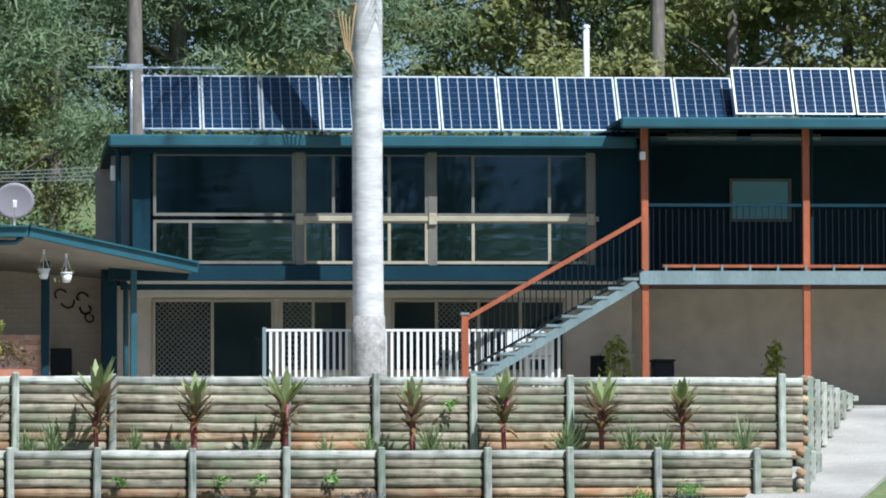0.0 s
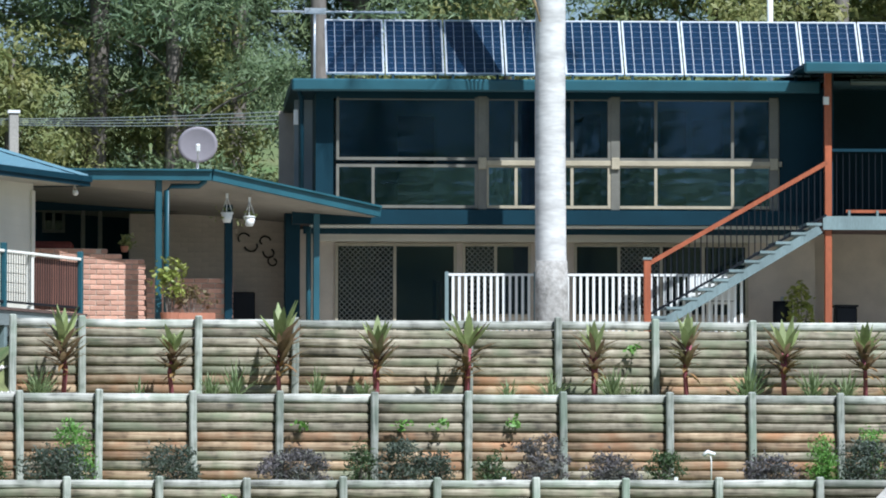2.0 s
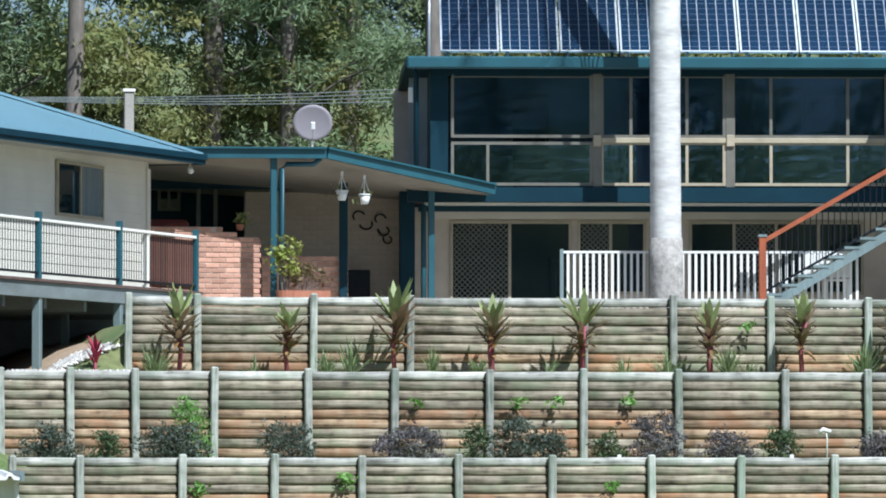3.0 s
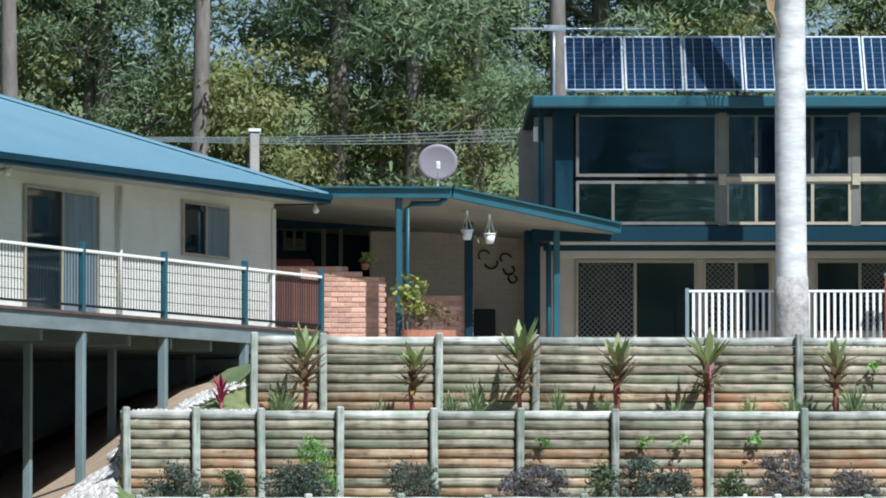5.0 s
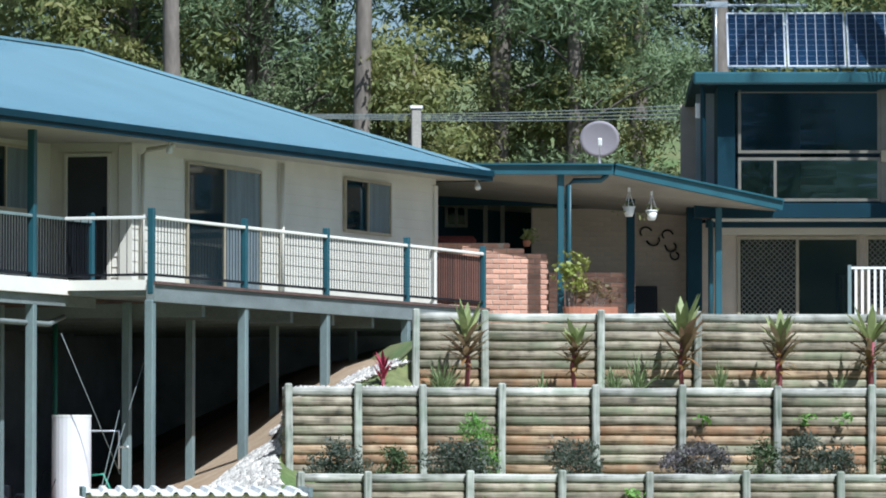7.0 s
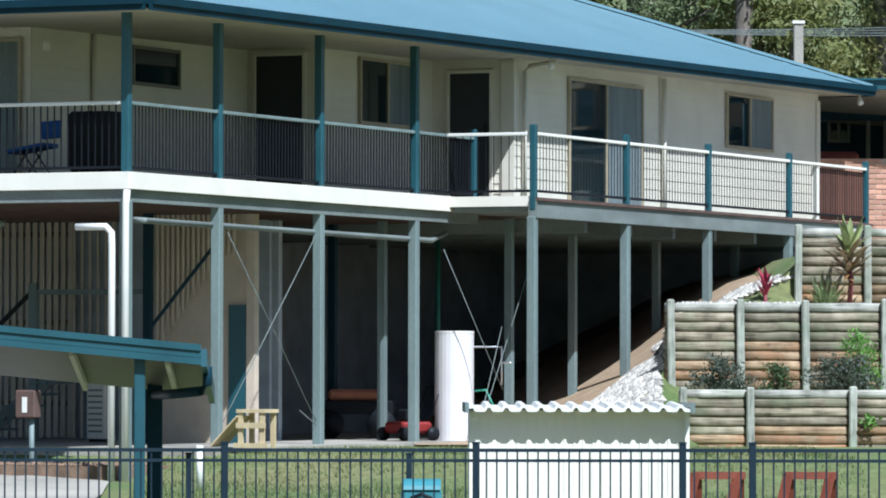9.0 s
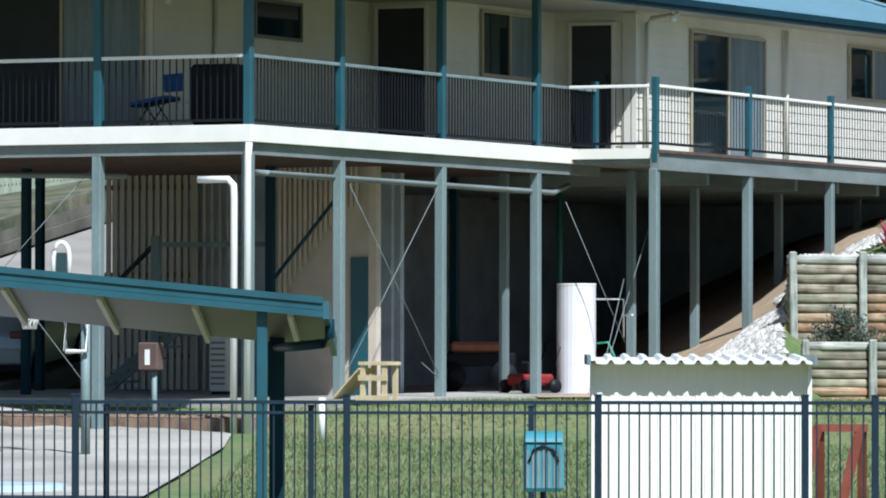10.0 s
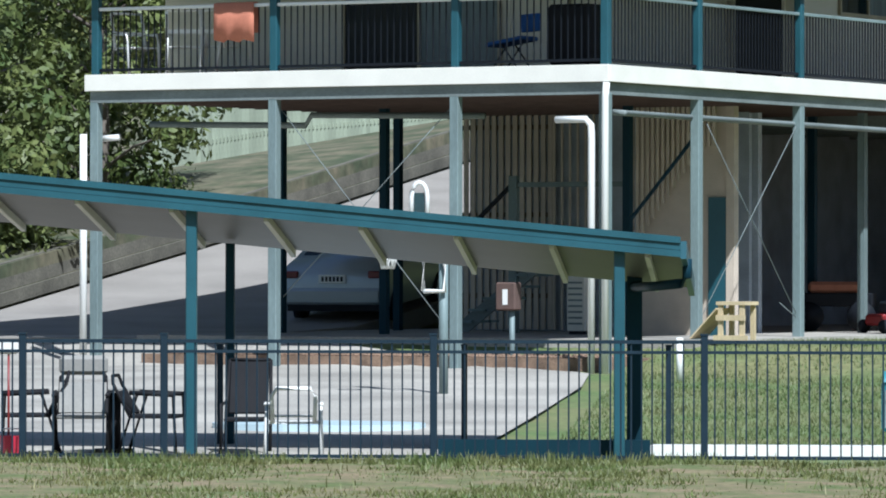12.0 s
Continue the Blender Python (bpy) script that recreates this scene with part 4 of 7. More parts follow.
# ---- openings, fence and stair of the two-storey house ----
def lattice(parent, x0, x1, z0, z1, y, name="lattice_screen"):
    bm = bmesh.new()
    w, h = x1 - x0, z1 - z0
    g = 0.095
    n = int((w + h) / g)
    for i in range(n):
        s = i * g
        for sign in (1, -1):
            xa, za = max(0, s - h), min(s, h)
            xb, zb = min(s, w), max(0, s - w)
            if sign < 0:
                xa, xb = w - xa, w - xb
            if abs(xb - xa) > 0.02:
                beam(bm, (x0 + xa, y, z0 + za), (x0 + xb, y, z0 + zb), 0.008, 0.014)
    ob = part(name, bm, FRAME_DIM, parent)
    ob["kind"] = "stuff"


ZT = 5.72
for nm, xa, xb, mull, lat in (("sliding_door", 0.72, 2.72, (0.49,), (0.0, 0.49)), ("window", 2.92, 4.01, (0.48,), (0.0, 0.48)), ("window", 4.85, 7.78, (0.25, 0.5, 0.75), (0.25, 0.5))):
    z0 = TERRACE + (0.05 if nm == "sliding_door" else 0.75)
    w = window(main, nm, ("y", 1.0), xa, xb, z0, ZT, FRAME_TAN, GLASS_DARK, mull, face=-1)
    lattice(w, xa + (xb - xa) * lat[0] + 0.02, xa + (xb - xa) * lat[1] - 0.02, z0, ZT - 0.01, 0.965)
bar("wall_trim", CREAM, main, 0.3, 8.9, 0.9, 0.995, 5.8, 5.98)
# dim things of the upper verandah, behind its glass
for xa, xb, za, zb in ((1.82, 2.46, 6.3, 8.08), (6.46, 6.92, 6.3, 8.19), (3.81, 4.13, 6.3, 8.13), (4.91, 5.41, 6.3, 8.14)):
    window(main, "inner_door", ("y", 2.6), xa, xb, za, zb, FRAME_TAN, GLASS_DARK, (), face=-1)
window(main, "inner_window", ("y", 2.6), 7.02, 7.57, 7.39, 8.04, FRAME_TAN, GLASS_CLEAR, (), face=-1)
for xa in (3.15, 5.43, 8.16):
    bar("verandah_post", FRAME_DIM, main, xa - 0.08, xa + 0.08, -0.06, 0.06, 6.3, 8.25, bevel=0.01)
    bar("rail_block", FRAME_TAN, main, xa - 0.07, xa + 0.07, -0.11, -0.062, 7.0, 7.2, bevel=0.01)
rod("downpipe", TEAL_DARK, main, [(-0.05, -0.35, 8.45), (0.05, -0.2, 8.2), (0.05, -0.15, 6.3)], 0.045)
rod("downpipe", TEAL, main, [(0.18, -0.1, 6.0), (0.18, -0.1, 3.8)], 0.045)
bar("meter_box", WHITE, main, -0.08, 0.0, -0.1, 0.0, 7.75, 8.0)

# white pool-style fence on the terrace
for xa, xb in ((2.49, 3.99), (3.99, 5.86), (5.86, 7.60)):
    f = thing("white_fence", MAIN @ pose(xa, -1, TERRACE + 0.05), "white metal fence panel with flat upright slats", "fence", "white fence panels")
    n = xb - xa
    bar("top_rail", WHITE, f, 0, n, -0.02, 0.02, 1.29, 1.33)
    bar("bottom_rail", WHITE, f, 0, n, -0.02, 0.02, 0.08, 0.12)
    bar("post", TEAL_PALE, f, -0.03, 0.03, -0.03, 0.03, -0.05, 1.36)
    bm = bmesh.new()
    box(bm, -0.022, 0.022, -0.01, 0.01, 0.1, 1.31)
    me = mesh(bm, WHITE)
    k = int(n / 0.105)
    for i in range(1, k):
        put("slat", me, f, (n * i / k, 0, 0))

stair = thing("outdoor_stair", MAIN, "open timber stair with teal stringer and red handrail", "stair")
S0, S1 = Vector((6.10, -1.5, 4.43)), Vector((8.77, -1.5, 6.03))
low_end = S0 - (S1 - S0) * 0.38
for dy in (0.0, 1.0):
    bm = bmesh.new()
    beam(bm, low_end + Vector((0, dy, -0.1)), S1 + Vector((0, dy, -0.1)), 0.05, 0.15)
    part("stringer", bm, TEAL_PALE, stair)
n = 14
for i in range(n):
    p = low_end.lerp(S1, (i + 0.6) / n)
    bar("tread", TEAL_PALE, stair, p.x - 0.13, p.x + 0.13, p.y - 0.04, p.y + 1.03, p.z + 0.02, p.z + 0.065)
R0, R1 = Vector((5.84, -1.5, 5.32)), Vector((8.88, -1.5, 7.05))
bm = bmesh.new()
beam(bm, R0, R1, 0.06, 0.075)
part("handrail", bm, RED_WOOD, stair)
bm = bmesh.new()
beam(bm, R0 + Vector((0.02, 0.03, -0.85)), R1 + Vector((0, 0.03, -0.88)), 0.03, 0.04)
part("lower_rail", bm, BLACK, stair)
for i in range(1, 30):
    p = R0.lerp(R1, i / 30)
    bar("baluster", BLACK, stair, p.x - 0.009, p.x + 0.009, p.y + 0.01, p.y + 0.028, p.z - 0.87, p.z)
bar("newel", RED_WOOD, stair, R0.x - 0.06, R0.x + 0.06, -1.56, -1.44, TERRACE - 0.1, R0.z + 0.08, bevel=0.01)
bar("newel_cap", TEAL_PALE, stair, R0.x - 0.075, R0.x + 0.075, -1.575, -1.425, R0.z + 0.08, R0.z + 0.12)

# raised deck details
zr = 6.24
bar("red_rail", RED_WOOD, main, 9.25, 24, -1.2, -1.14, zr - 0.02, zr + 0.03)
bm = bmesh.new()
box(bm, -0.02, 0.02, -0.03, 0.0, -0.02, 0.1)
me = mesh(bm, TEAL_PALE)
for i in range(30):
    put("bracket", me, main, (9.3 + i * 0.48, -1.21, 6.16))
bar("screen_rail", TEAL_DARK, main, 9.0, 24, -1.16, -1.1, 7.26, 7.31)
for i in range(5):
    bar("screen_mullion", TEAL_DARK, main, 9.02 + i * 2.8, 9.06 + i * 2.8, -1.05, -1.0, 6.2, 8.6)
bm = bmesh.new()
box(bm, -0.006, 0.006, -0.006, 0.006, 0, 7.28 - 6.16)
me = mesh(bm, BLACK)
for i in range(70):
    put("deck_baluster", me, main, (9.1 + i * 0.11, -1.12, 6.16))
for xa, xb, za, zb, g in ((10.90, 11.90, 7.23, 7.89, None),):
    # pale teal pane colour imitates bright sky in the deck window
    SKY_PANE = material("painted_sky_pane", (0.25, 0.5, 0.58), 0.6, var=0.1, scale=2.0)
    window(main, "deck_window", ("y", 1.9), xa, xb, za, zb, FRAME_DIM, SKY_PANE, (), face=-1)
# recess walls near-black: the deck's shade is put into their colour
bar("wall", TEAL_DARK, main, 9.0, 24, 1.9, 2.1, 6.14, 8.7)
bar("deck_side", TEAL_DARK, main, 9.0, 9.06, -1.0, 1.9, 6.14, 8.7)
bar("light_box", WHITE, main, 8.86, 8.95, -1.3, -1.2, 8.05, 8.18)
for xx in (9.44, 10.90):
    bar("ceiling_batten", GREY_BEAM, main, xx, xx + 1.2, -0.4, -0.3, 8.45, 8.56)
# below the deck
gas = thing("gas_bottle", MAIN @ pose(8.36, 0.4, TERRACE), "dark round gas bottle beside the stair", "gas bottle")
bm = bmesh.new()
tube(bm, [(0, 0, 0.35), (0, 0, 0.45), (0, 0, 0.85), (0, 0, 0.97)], 0.17, 14)
part("bottle", bm, BLACK, gas, smooth=True)
bm = bmesh.new()
tube(bm, [(0, 0, 0), (0, 0, 0.36)], 0.15, 14)
part("stand", bm, BLACK, gas)
rod("valve", SILVER, gas, [(0, 0, 0.97), (0, 0, 1.05)], 0.03)
crate = thing("dark_crate", MAIN @ pose(9.42, 0.2, TERRACE), "dark plastic box under the raised deck", "box")
bar("box", BLACK, crate, -0.18, 0.18, -0.2, 0.2, 0, 0.86, bevel=0.02)
bar("lid", BLACK, crate, -0.2, 0.2, -0.22, 0.22, 0.86, 0.9, bevel=0.01)

# plants and chairs by the stair
for lab, xx, yy, zz, w, h in (("leafy yellow-green shrub beside the red post", 8.64, 0.0, TERRACE, 0.5, 1.25), ("thin dry shrub against the cream wall", 11.35, 0.0, TERRACE, 0.25, 1.15)):
    rr = random.Random(lab)
    sh = thing("shrub", MAIN @ pose(xx, yy, zz), lab, "shrub", "house shrubs")
    ends = [(rr.uniform(-0.5, 0.5) * w * (1.1 - k / 40), rr.uniform(-0.1, 0.1), h * (0.25 + 0.75 * k / 30)) for k in range(30)]
    bm = bmesh.new()
    for e in ends[::3]:
        tube(bm, [(0, 0, 0), (e[0] * 0.5, 0, e[2] * 0.6), e], 0.01, 4, 0.004, cap=False)
    part("woody_stem", bm, BARK, sh)
    me = leaf_cloud(rr, ends, 12, 0.06, 0.11, 0.1, 0.5)
    me.materials.append(YELLOW_GREEN)
    part("foliage", me, YELLOW_GREEN, sh)
for xx in (6.84, 7.23):
    c = thing("white_plastic_chair", MAIN @ pose(xx, -0.4, TERRACE + 0.5), "white plastic chair behind the white fence", "chair", "terrace chairs")
    bar("backrest", WHITE, c, -0.2, 0.2, 0.0, 0.03, 0.45, 0.86, bevel=0.01)
    bar("seat", WHITE, c, -0.22, 0.22, 0.03, 0.45, 0.4, 0.44, bevel=0.01)
    for dx in (-0.2, 0.16):
        for dy in (0.03, 0.4):
            bar("leg", WHITE, c, dx, dx + 0.04, dy, dy + 0.04, -0.5, 0.4)


# ---- under the stilted house ----
under = thing("undercroft_fittings", DECK, "slatted screens, inner walls and bracing under the house", "undercroft", kind="structure")
DARK_BLOCK = material("grey_block_wall", (0.42, 0.46, 0.5), 0.9, var=0.3, scale=2.0, bump=0.2)
bar("inner_wall", DARK_BLOCK, under, -6.4, -6.2, 9.75, 27.5, 0.8, 4.44)
bar("inner_wall", DARK_BLOCK, under, -6.2, 0.6, 27.5, 27.7, 0.8, 4.44)
bar("inner_wall", DARK_BLOCK, under, -6.2, -2.5, 9.5, 9.6, 0.8, 4.4)
for i in range(8):
    bar("floor_bearer", GREY_BEAM, under, -6.0, 1.4, 13.0 + i * 1.9, 13.12 + i * 1.9, 4.22, 4.44)
# cream stair wall with its slatted upper part
EYE_IN = DECK.inverted() @ Vector(EYE)
SET_BACK = Matrix.Translation(EYE_IN) @ Matrix.Scale(1.0225, 4) @ Matrix.Translation(-EYE_IN)
stair_wall = thing("undercroft_stair_wall", DECK @ SET_BACK, "cream wall with a slatted stair screen under the house", "wall", kind="structure")
wa, wb = -2.15, -0.64
bar("cream_wall", CREAM_DIM, stair_wall, wa + 0.02, wb, 5.0, 5.1, 0.88, 4.36)
bar("corner_post", CREAM_DIM, stair_wall, -0.62, -0.49, 4.95, 5.1, 0.88, 4.36)
bar("dark_door", TEAL, stair_wall, -0.92, -0.63, 4.96, 4.995, 0.9, 2.97)
bm = bmesh.new()
box(bm, -0.022, 0.022, -0.02, 0.02, 0, 1)
slat = mesh(bm, CREAM_DIM)
top_z = 4.40
k = int((wb - wa) / 0.085)
lo0, lo1 = 2.21, 3.72
for i in range(k):
    x = wa + 0.085 * i
    f = clamp((x - wa) / (-1.01 - wa), 0, 1)
    z = lo0 + (lo1 - lo0) * f
    if top_z - z > 0.1:
        put("slat", slat, stair_wall, Matrix.Translation((x, 4.9, z)) @ Matrix.Diagonal((1, 1, top_z - z, 1)))
bm = bmesh.new()
beam(bm, (wa, 4.86, 2.66), (-1.01, 4.86, 3.96), 0.04, 0.045)
part("stair_stringer", bm, TEAL_DARK, under)
# tall slatted screen further in
sa, sb = -7.66, -5.98
z0, z1 = 0.93, 4.49
k = int((sb - sa) / 0.125)
bm = bmesh.new()
box(bm, -0.04, 0.04, -0.015, 0.015, 0, z1 - z0)
slat2 = mesh(bm, CREAM_DIM)
for i in range(k + 1):
    put("slat", slat2, under, (sa + (sb - sa) * i / k, 9.36, z0))
for z in (z0 + 0.5, z0 + 1.8, z1 - 0.35):
    bar("screen_rail", FRAME_DIM, under, sa, sb, 9.4, 9.44, z, z + 0.08)
sc, sd = sb + 0.1, -5.02
k = int((sd - sc) / 0.125)
for i in range(k + 1):
    put("slat", slat2, under, Matrix.Translation((sc + (sd - sc) * i / k, 9.3, z0)) @ Matrix.Diagonal((0.45, 1, 1, 1)))
bar("inner_wall", DARK_BLOCK, under, sa + 0.05, -2.4, 9.62, 9.75, 0.8, 4.4)
# stair inside
istair = thing("undercroft_stair", DECK, "dark steel stair with teal rail beneath the house", "stair")
P0, P1 = Vector((-6.58, 7.5, 0.93)), Vector((-5.66, 7.5, 3.22))
bm = bmesh.new()
beam(bm, (-6.58, 7.5, 2.40), P1, 0.05, 0.06)
part("handrail", bm, BLACK, istair)
bm = bmesh.new()
beam(bm, P0, (-4.85, 7.5, 2.22), 0.05, 0.22)
part("stringer", bm, GREY_BEAM, istair)
for i in range(7):
    q = P0.lerp(Vector((-4.85, 7.5, 2.22)), i / 7)
    bar("tread", TEAL_PALE, istair, q.x - 0.05, q.x + 0.25, 7.4, 8.3, q.z + 0.12, q.z + 0.16)
bar("rail_post", TEAL_PALE, istair, -5.66, -5.52, 7.4, 7.5, 0.9, 3.36)
bar("landing_rail", TEAL_PALE, istair, -5.63, -3.53, 7.42, 7.48, 3.18, 3.26)
# horizontal waste pipes, bracing rods
rod("waste_pipe", GREY_BEAM, under, [(0.1, 0.4, 4.08), (-0.15, 0.5, 4.1), (-0.15, 10.5, 4.05), (-0.4, 11.6, 4.2)], 0.042)
rod("waste_pipe", GREY_BEAM, under, [(-8.3, 1.2, 4.05), (-5.6, 1.2, 4.0), (-5.5, 1.2, 4.15), (-2.6, 1.2, 4.1)], 0.045)
for a, b in (((-0.1, 3.05, 1.15), (-0.1, 6.4, 4.18)), ((-0.1, 6.5, 1.0), (-0.1, 3.3, 4.0)), ((-0.1, 5.69, 1.41), (-0.1, 6.46, 1.1)), ((1.3, 9.0, 0.95), (0.6, 12.6, 3.62)), ((1.2, 9.2, 0.95), (0.75, 11.2, 2.7)), ((0.15, 10.3, 3.9), (0.9, 10.9, 1.7)), ((-5.4, 0.2, 4.2), (-2.5, 0.2, 0.9)), ((-5.4, 0.25, 1.5), (-2.5, 0.25, 4.3))):
    rod("brace_rod", GREY_BEAM, under, [a, b], 0.007, 5)
for x, y in ((-2.6, 5.6), (-2.6, 9.0), (-2.6, 12.0), (-8.6, 5.4), (-8.6, 9.0), (-6.5, 5.0)):
    bar("inner_stilt", TEAL_DARK, under, x - 0.06, x + 0.06, y - 0.06, y + 0.06, 0.85, 4.4)
for y in (12.74, 15.35, 19.04, 22.8):
    bar("inner_stilt", TEAL_PALE, under, 0.14, 0.26, y - 0.06, y + 0.06, 0.9, 4.45)
bar("inner_stilt", TEAL_PALE, under, -1.16, -1.04, 10.64, 10.76, 0.85, 4.45)
rod("green_pipe", material("green_pipe_paint", (0.02, 0.13, 0.09), 0.5), under, [(-1.5, 13.7, 0.9), (-1.5, 13.7, 4.4)], 0.045, 8)
# white downpipes at the corners
rod("white_downpipe", WHITE, under, [(-0.75, -0.06, 3.99), (-0.28, -0.06, 3.99), (-0.20, -0.06, 3.91), (-0.19, -0.06, 3.73), (-0.19, -0.06, 0.42)], 0.05, 10, "white plastic downpipe")
rod("white_downpipe", WHITE, under, [(0.04, -0.05, 4.5), (0.02, -0.05, 4.3), (0.02, -0.05, 0.42)], 0.05, 10, "white plastic downpipe")
rod("white_downpipe", WHITE, under, [(-8.68, -0.02, 3.88), (-8.68, -0.02, 0.6)], 0.055, 10, "white plastic downpipe")
rod("white_downpipe", WHITE, under, [(-8.59, 0.3, 3.82), (-8.25, 0.3, 3.84)], 0.05, 10, "white plastic downpipe")

# water tank
tank = thing("water_tank", pose(1.24, 80.4, 0.88), "tall narrow pale grey hot water cylinder", "water heater")
bm = bmesh.new()
tube(bm, [(0, 0, 0), (0, 0, 1.72)], 0.31, 28)
part("cylinder", bm, material("pale_enamel", (0.72, 0.7, 0.7), 0.35, var=0.08, scale=2.0), tank, smooth=False)
bm = bmesh.new()
tube(bm, [(0, 0, 1.72), (0, 0, 1.75)], 0.315, 28)
part("lid", bm, WHITE, tank)
rod("pipe", SILVER, tank, [(0.3, 0, 1.5), (0.75, 0, 1.5), (0.75, 0, 0.9)], 0.018, 6)
rod("valve", WHITE, tank, [(0.75, 0, 1.25), (0.9, 0, 1.25)], 0.02, 6)
rod("green_hose", material("green_hose", (0.05, 0.3, 0.2), 0.5), tank, [(0.32, 0, 0.8), (0.5, -0.05, 0.82), (0.6, -0.1, 0.6), (0.62, -0.1, 0.3), (0.66, -0.1, 0.0)], 0.02, 6)

# timber bench with a leaning sheet
bench = thing("saw_bench", DECK @ pose(0.68, 2.7, 0.9), "small raw timber bench with a board leaning on it", "bench")
RAW = material("raw_pine", (0.62, 0.5, 0.3), 0.7, var=0.2, scale=5.0, stretch=(1, 1, 0.3))
for x in (-0.2, 0.14):
    bar("leg", RAW, bench, x, x + 0.07, -0.2, -0.15, 0, 0.55)
    bar("leg", RAW, bench, x, x + 0.07, 0.15, 0.2, 0, 0.55)
bar("top", RAW, bench, -0.22, 0.24, -0.22, 0.22, 0.5, 0.55)
bar("cross_rail", RAW, bench, -0.22, 0.24, -0.23, -0.2, 0.28, 0.36)
bar("foot_rail", RAW, bench, -0.26, 0.28, -0.23, -0.2, 0.0, 0.07)
bm = bmesh.new()
beam(bm, (-0.62, 0, 0.02), (-0.2, 0, 0.45), 0.5, 0.02)
part("leaning_board", bm, RAW, bench)

# mower and clutter in the shade
RED_PAINT = material("red_enamel", (0.22, 0.02, 0.02), 0.35, var=0.2, scale=3.0)
mower = thing("lawn_mower", DECK @ pose(-0.55, 10.5, 0.9, 0, 0, 60), "red push mower with black wheels and bent handle", "lawn mower")
bar("deck_shell", RED_PAINT, mower, -0.3, 0.3, -0.25, 0.25, 0.12, 0.3, bevel=0.04)
for x in (-0.28, 0.28):
    for y in (-0.28, 0.28):
        rod("wheel", BLACK, mower, [(x, y - 0.025, 0.11), (x, y + 0.025, 0.11)], 0.11, 14)
bar("engine", BLACK, mower, -0.12, 0.12, -0.12, 0.12, 0.3, 0.5, bevel=0.03)
rod("handle", BLACK, mower, [(0.25, -0.2, 0.3), (0.5, -0.2, 0.85), (0.5, 0.2, 0.85), (0.25, 0.2, 0.3)], 0.014, 6)
trolley = thing("garden_cart", DECK @ pose(-2.2, 12.1, 0.9, 0, 0, 20), "dark garden cart with a red-brown load in the shade", "cart")
bar("tray", BLACK, trolley, -0.6, 0.6, -0.35, 0.35, 0.4, 0.62, bevel=0.02)
bar("load", TERRACOTTA, trolley, -0.45, 0.4, -0.3, 0.3, 0.62, 0.8, bevel=0.05)
for x in (-0.42, 0.42):
    rod("wheel", BLACK, trolley, [(x, -0.4, 0.24), (x, -0.34, 0.24)], 0.24, 16)
aircon = thing("air_conditioner", DECK @ pose(-3.98, 6.5, 0.9), "pale outdoor air conditioner with grille", "air conditioner")
bar("case", CREAM, aircon, -0.15, 0.15, 0, 0.3, 0.05, 0.9, bevel=0.01)
for i in range(8):
    bar("grille_bar", GREY_BEAM, aircon, -0.12, 0.12, -0.012, 0.0, 0.15 + i * 0.09, 0.18 + i * 0.09)
bar("foot", BLACK, aircon, -0.14, 0.14, 0.05, 0.25, 0, 0.05)


# ---- silver car ----
def car():
    c = thing("silver_sedan", pose(-8.6, 83.6, 0.98, 4, 0, -10), "silver sedan parked nose-in under the house", "car")
    PAINT = material("silver_car_paint", (0.38, 0.42, 0.45), 0.3, metal=0.3, var=0.06, scale=1.0)
    # profile (y along the car from the tail, z), half width
    prof = [(0.0, 0.42, 0.78), (0.02, 0.75, 0.82), (0.1, 0.98, 0.8), (0.5, 1.06, 0.78), (1.1, 1.38, 0.6), (1.7, 1.46, 0.58), (2.5, 1.4, 0.58), (3.3, 1.0, 0.76), (4.3, 0.82, 0.76), (4.55, 0.5, 0.7)]
    bm = bmesh.new()
    rows = []
    for y, z, w in prof:
        low, belt = 0.25, min(z, 0.92)
        rows.append([bm.verts.new(q) for q in ((-0.82, y, low), (-0.86, y, 0.55 if z > 0.6 else z), (-0.84, y, belt), (-w, y, z), (0, y, z + 0.03), (w, y, z), (0.84, y, belt), (0.86, y, 0.55 if z > 0.6 else z), (0.82, y, low))])
    for a, b in zip(rows, rows[1:]):
        for j in range(8):
            bm.faces.new((a[j], a[j + 1], b[j + 1], b[j]))
    bm.faces.new(rows[0][::-1])
    bm.faces.new(rows[-1])
    part("body", bm, PAINT, c, smooth=True)
    bm = bmesh.new()
    vs = [bm.verts.new(q) for q in ((-0.66, 0.55, 1.1), (0.66, 0.55, 1.1), (0.52, 1.06, 1.4), (-0.52, 1.06, 1.4))]
    bm.faces.new(vs)
    part("rear_window", bm, GLASS_DARK, c)
    bar("bumper", PAINT, c, -0.84, 0.84, -0.09, 0.1, 0.32, 0.6, bevel=0.05)
    bar("lower_valance", BLACK, c, -0.78, 0.78, -0.05, 0.1, 0.22, 0.34)
    TAIL = material("tail_lamp_red", (0.16, 0.02, 0.025), 0.2)
    for s in (-1, 1):
        bar("tail_lamp", TAIL, c, min(s * 0.84, s * 0.6), max(s * 0.84, s * 0.6), -0.02, 0.08, 0.76, 0.88, bevel=0.02)
        for y in (0.85, 3.6):
            w = rod("wheel", BLACK, c, [(s * 0.72, y, 0.31), (s * 0.87, y, 0.31)], 0.31, 20)
            rod("rim", SILVER, w, [(s * 0.865, y, 0.31), (s * 0.88, y, 0.31)], 0.19, 14)
    pl = bar("number_plate", WHITE, c, -0.24, 0.22, -0.03, 0.0, 0.68, 0.82)
    for i in range(6):
        bar("plate_bar", BLACK, pl, -0.19 + i * 0.065, -0.15 + i * 0.065, -0.034, -0.03, 0.71, 0.79)


car()


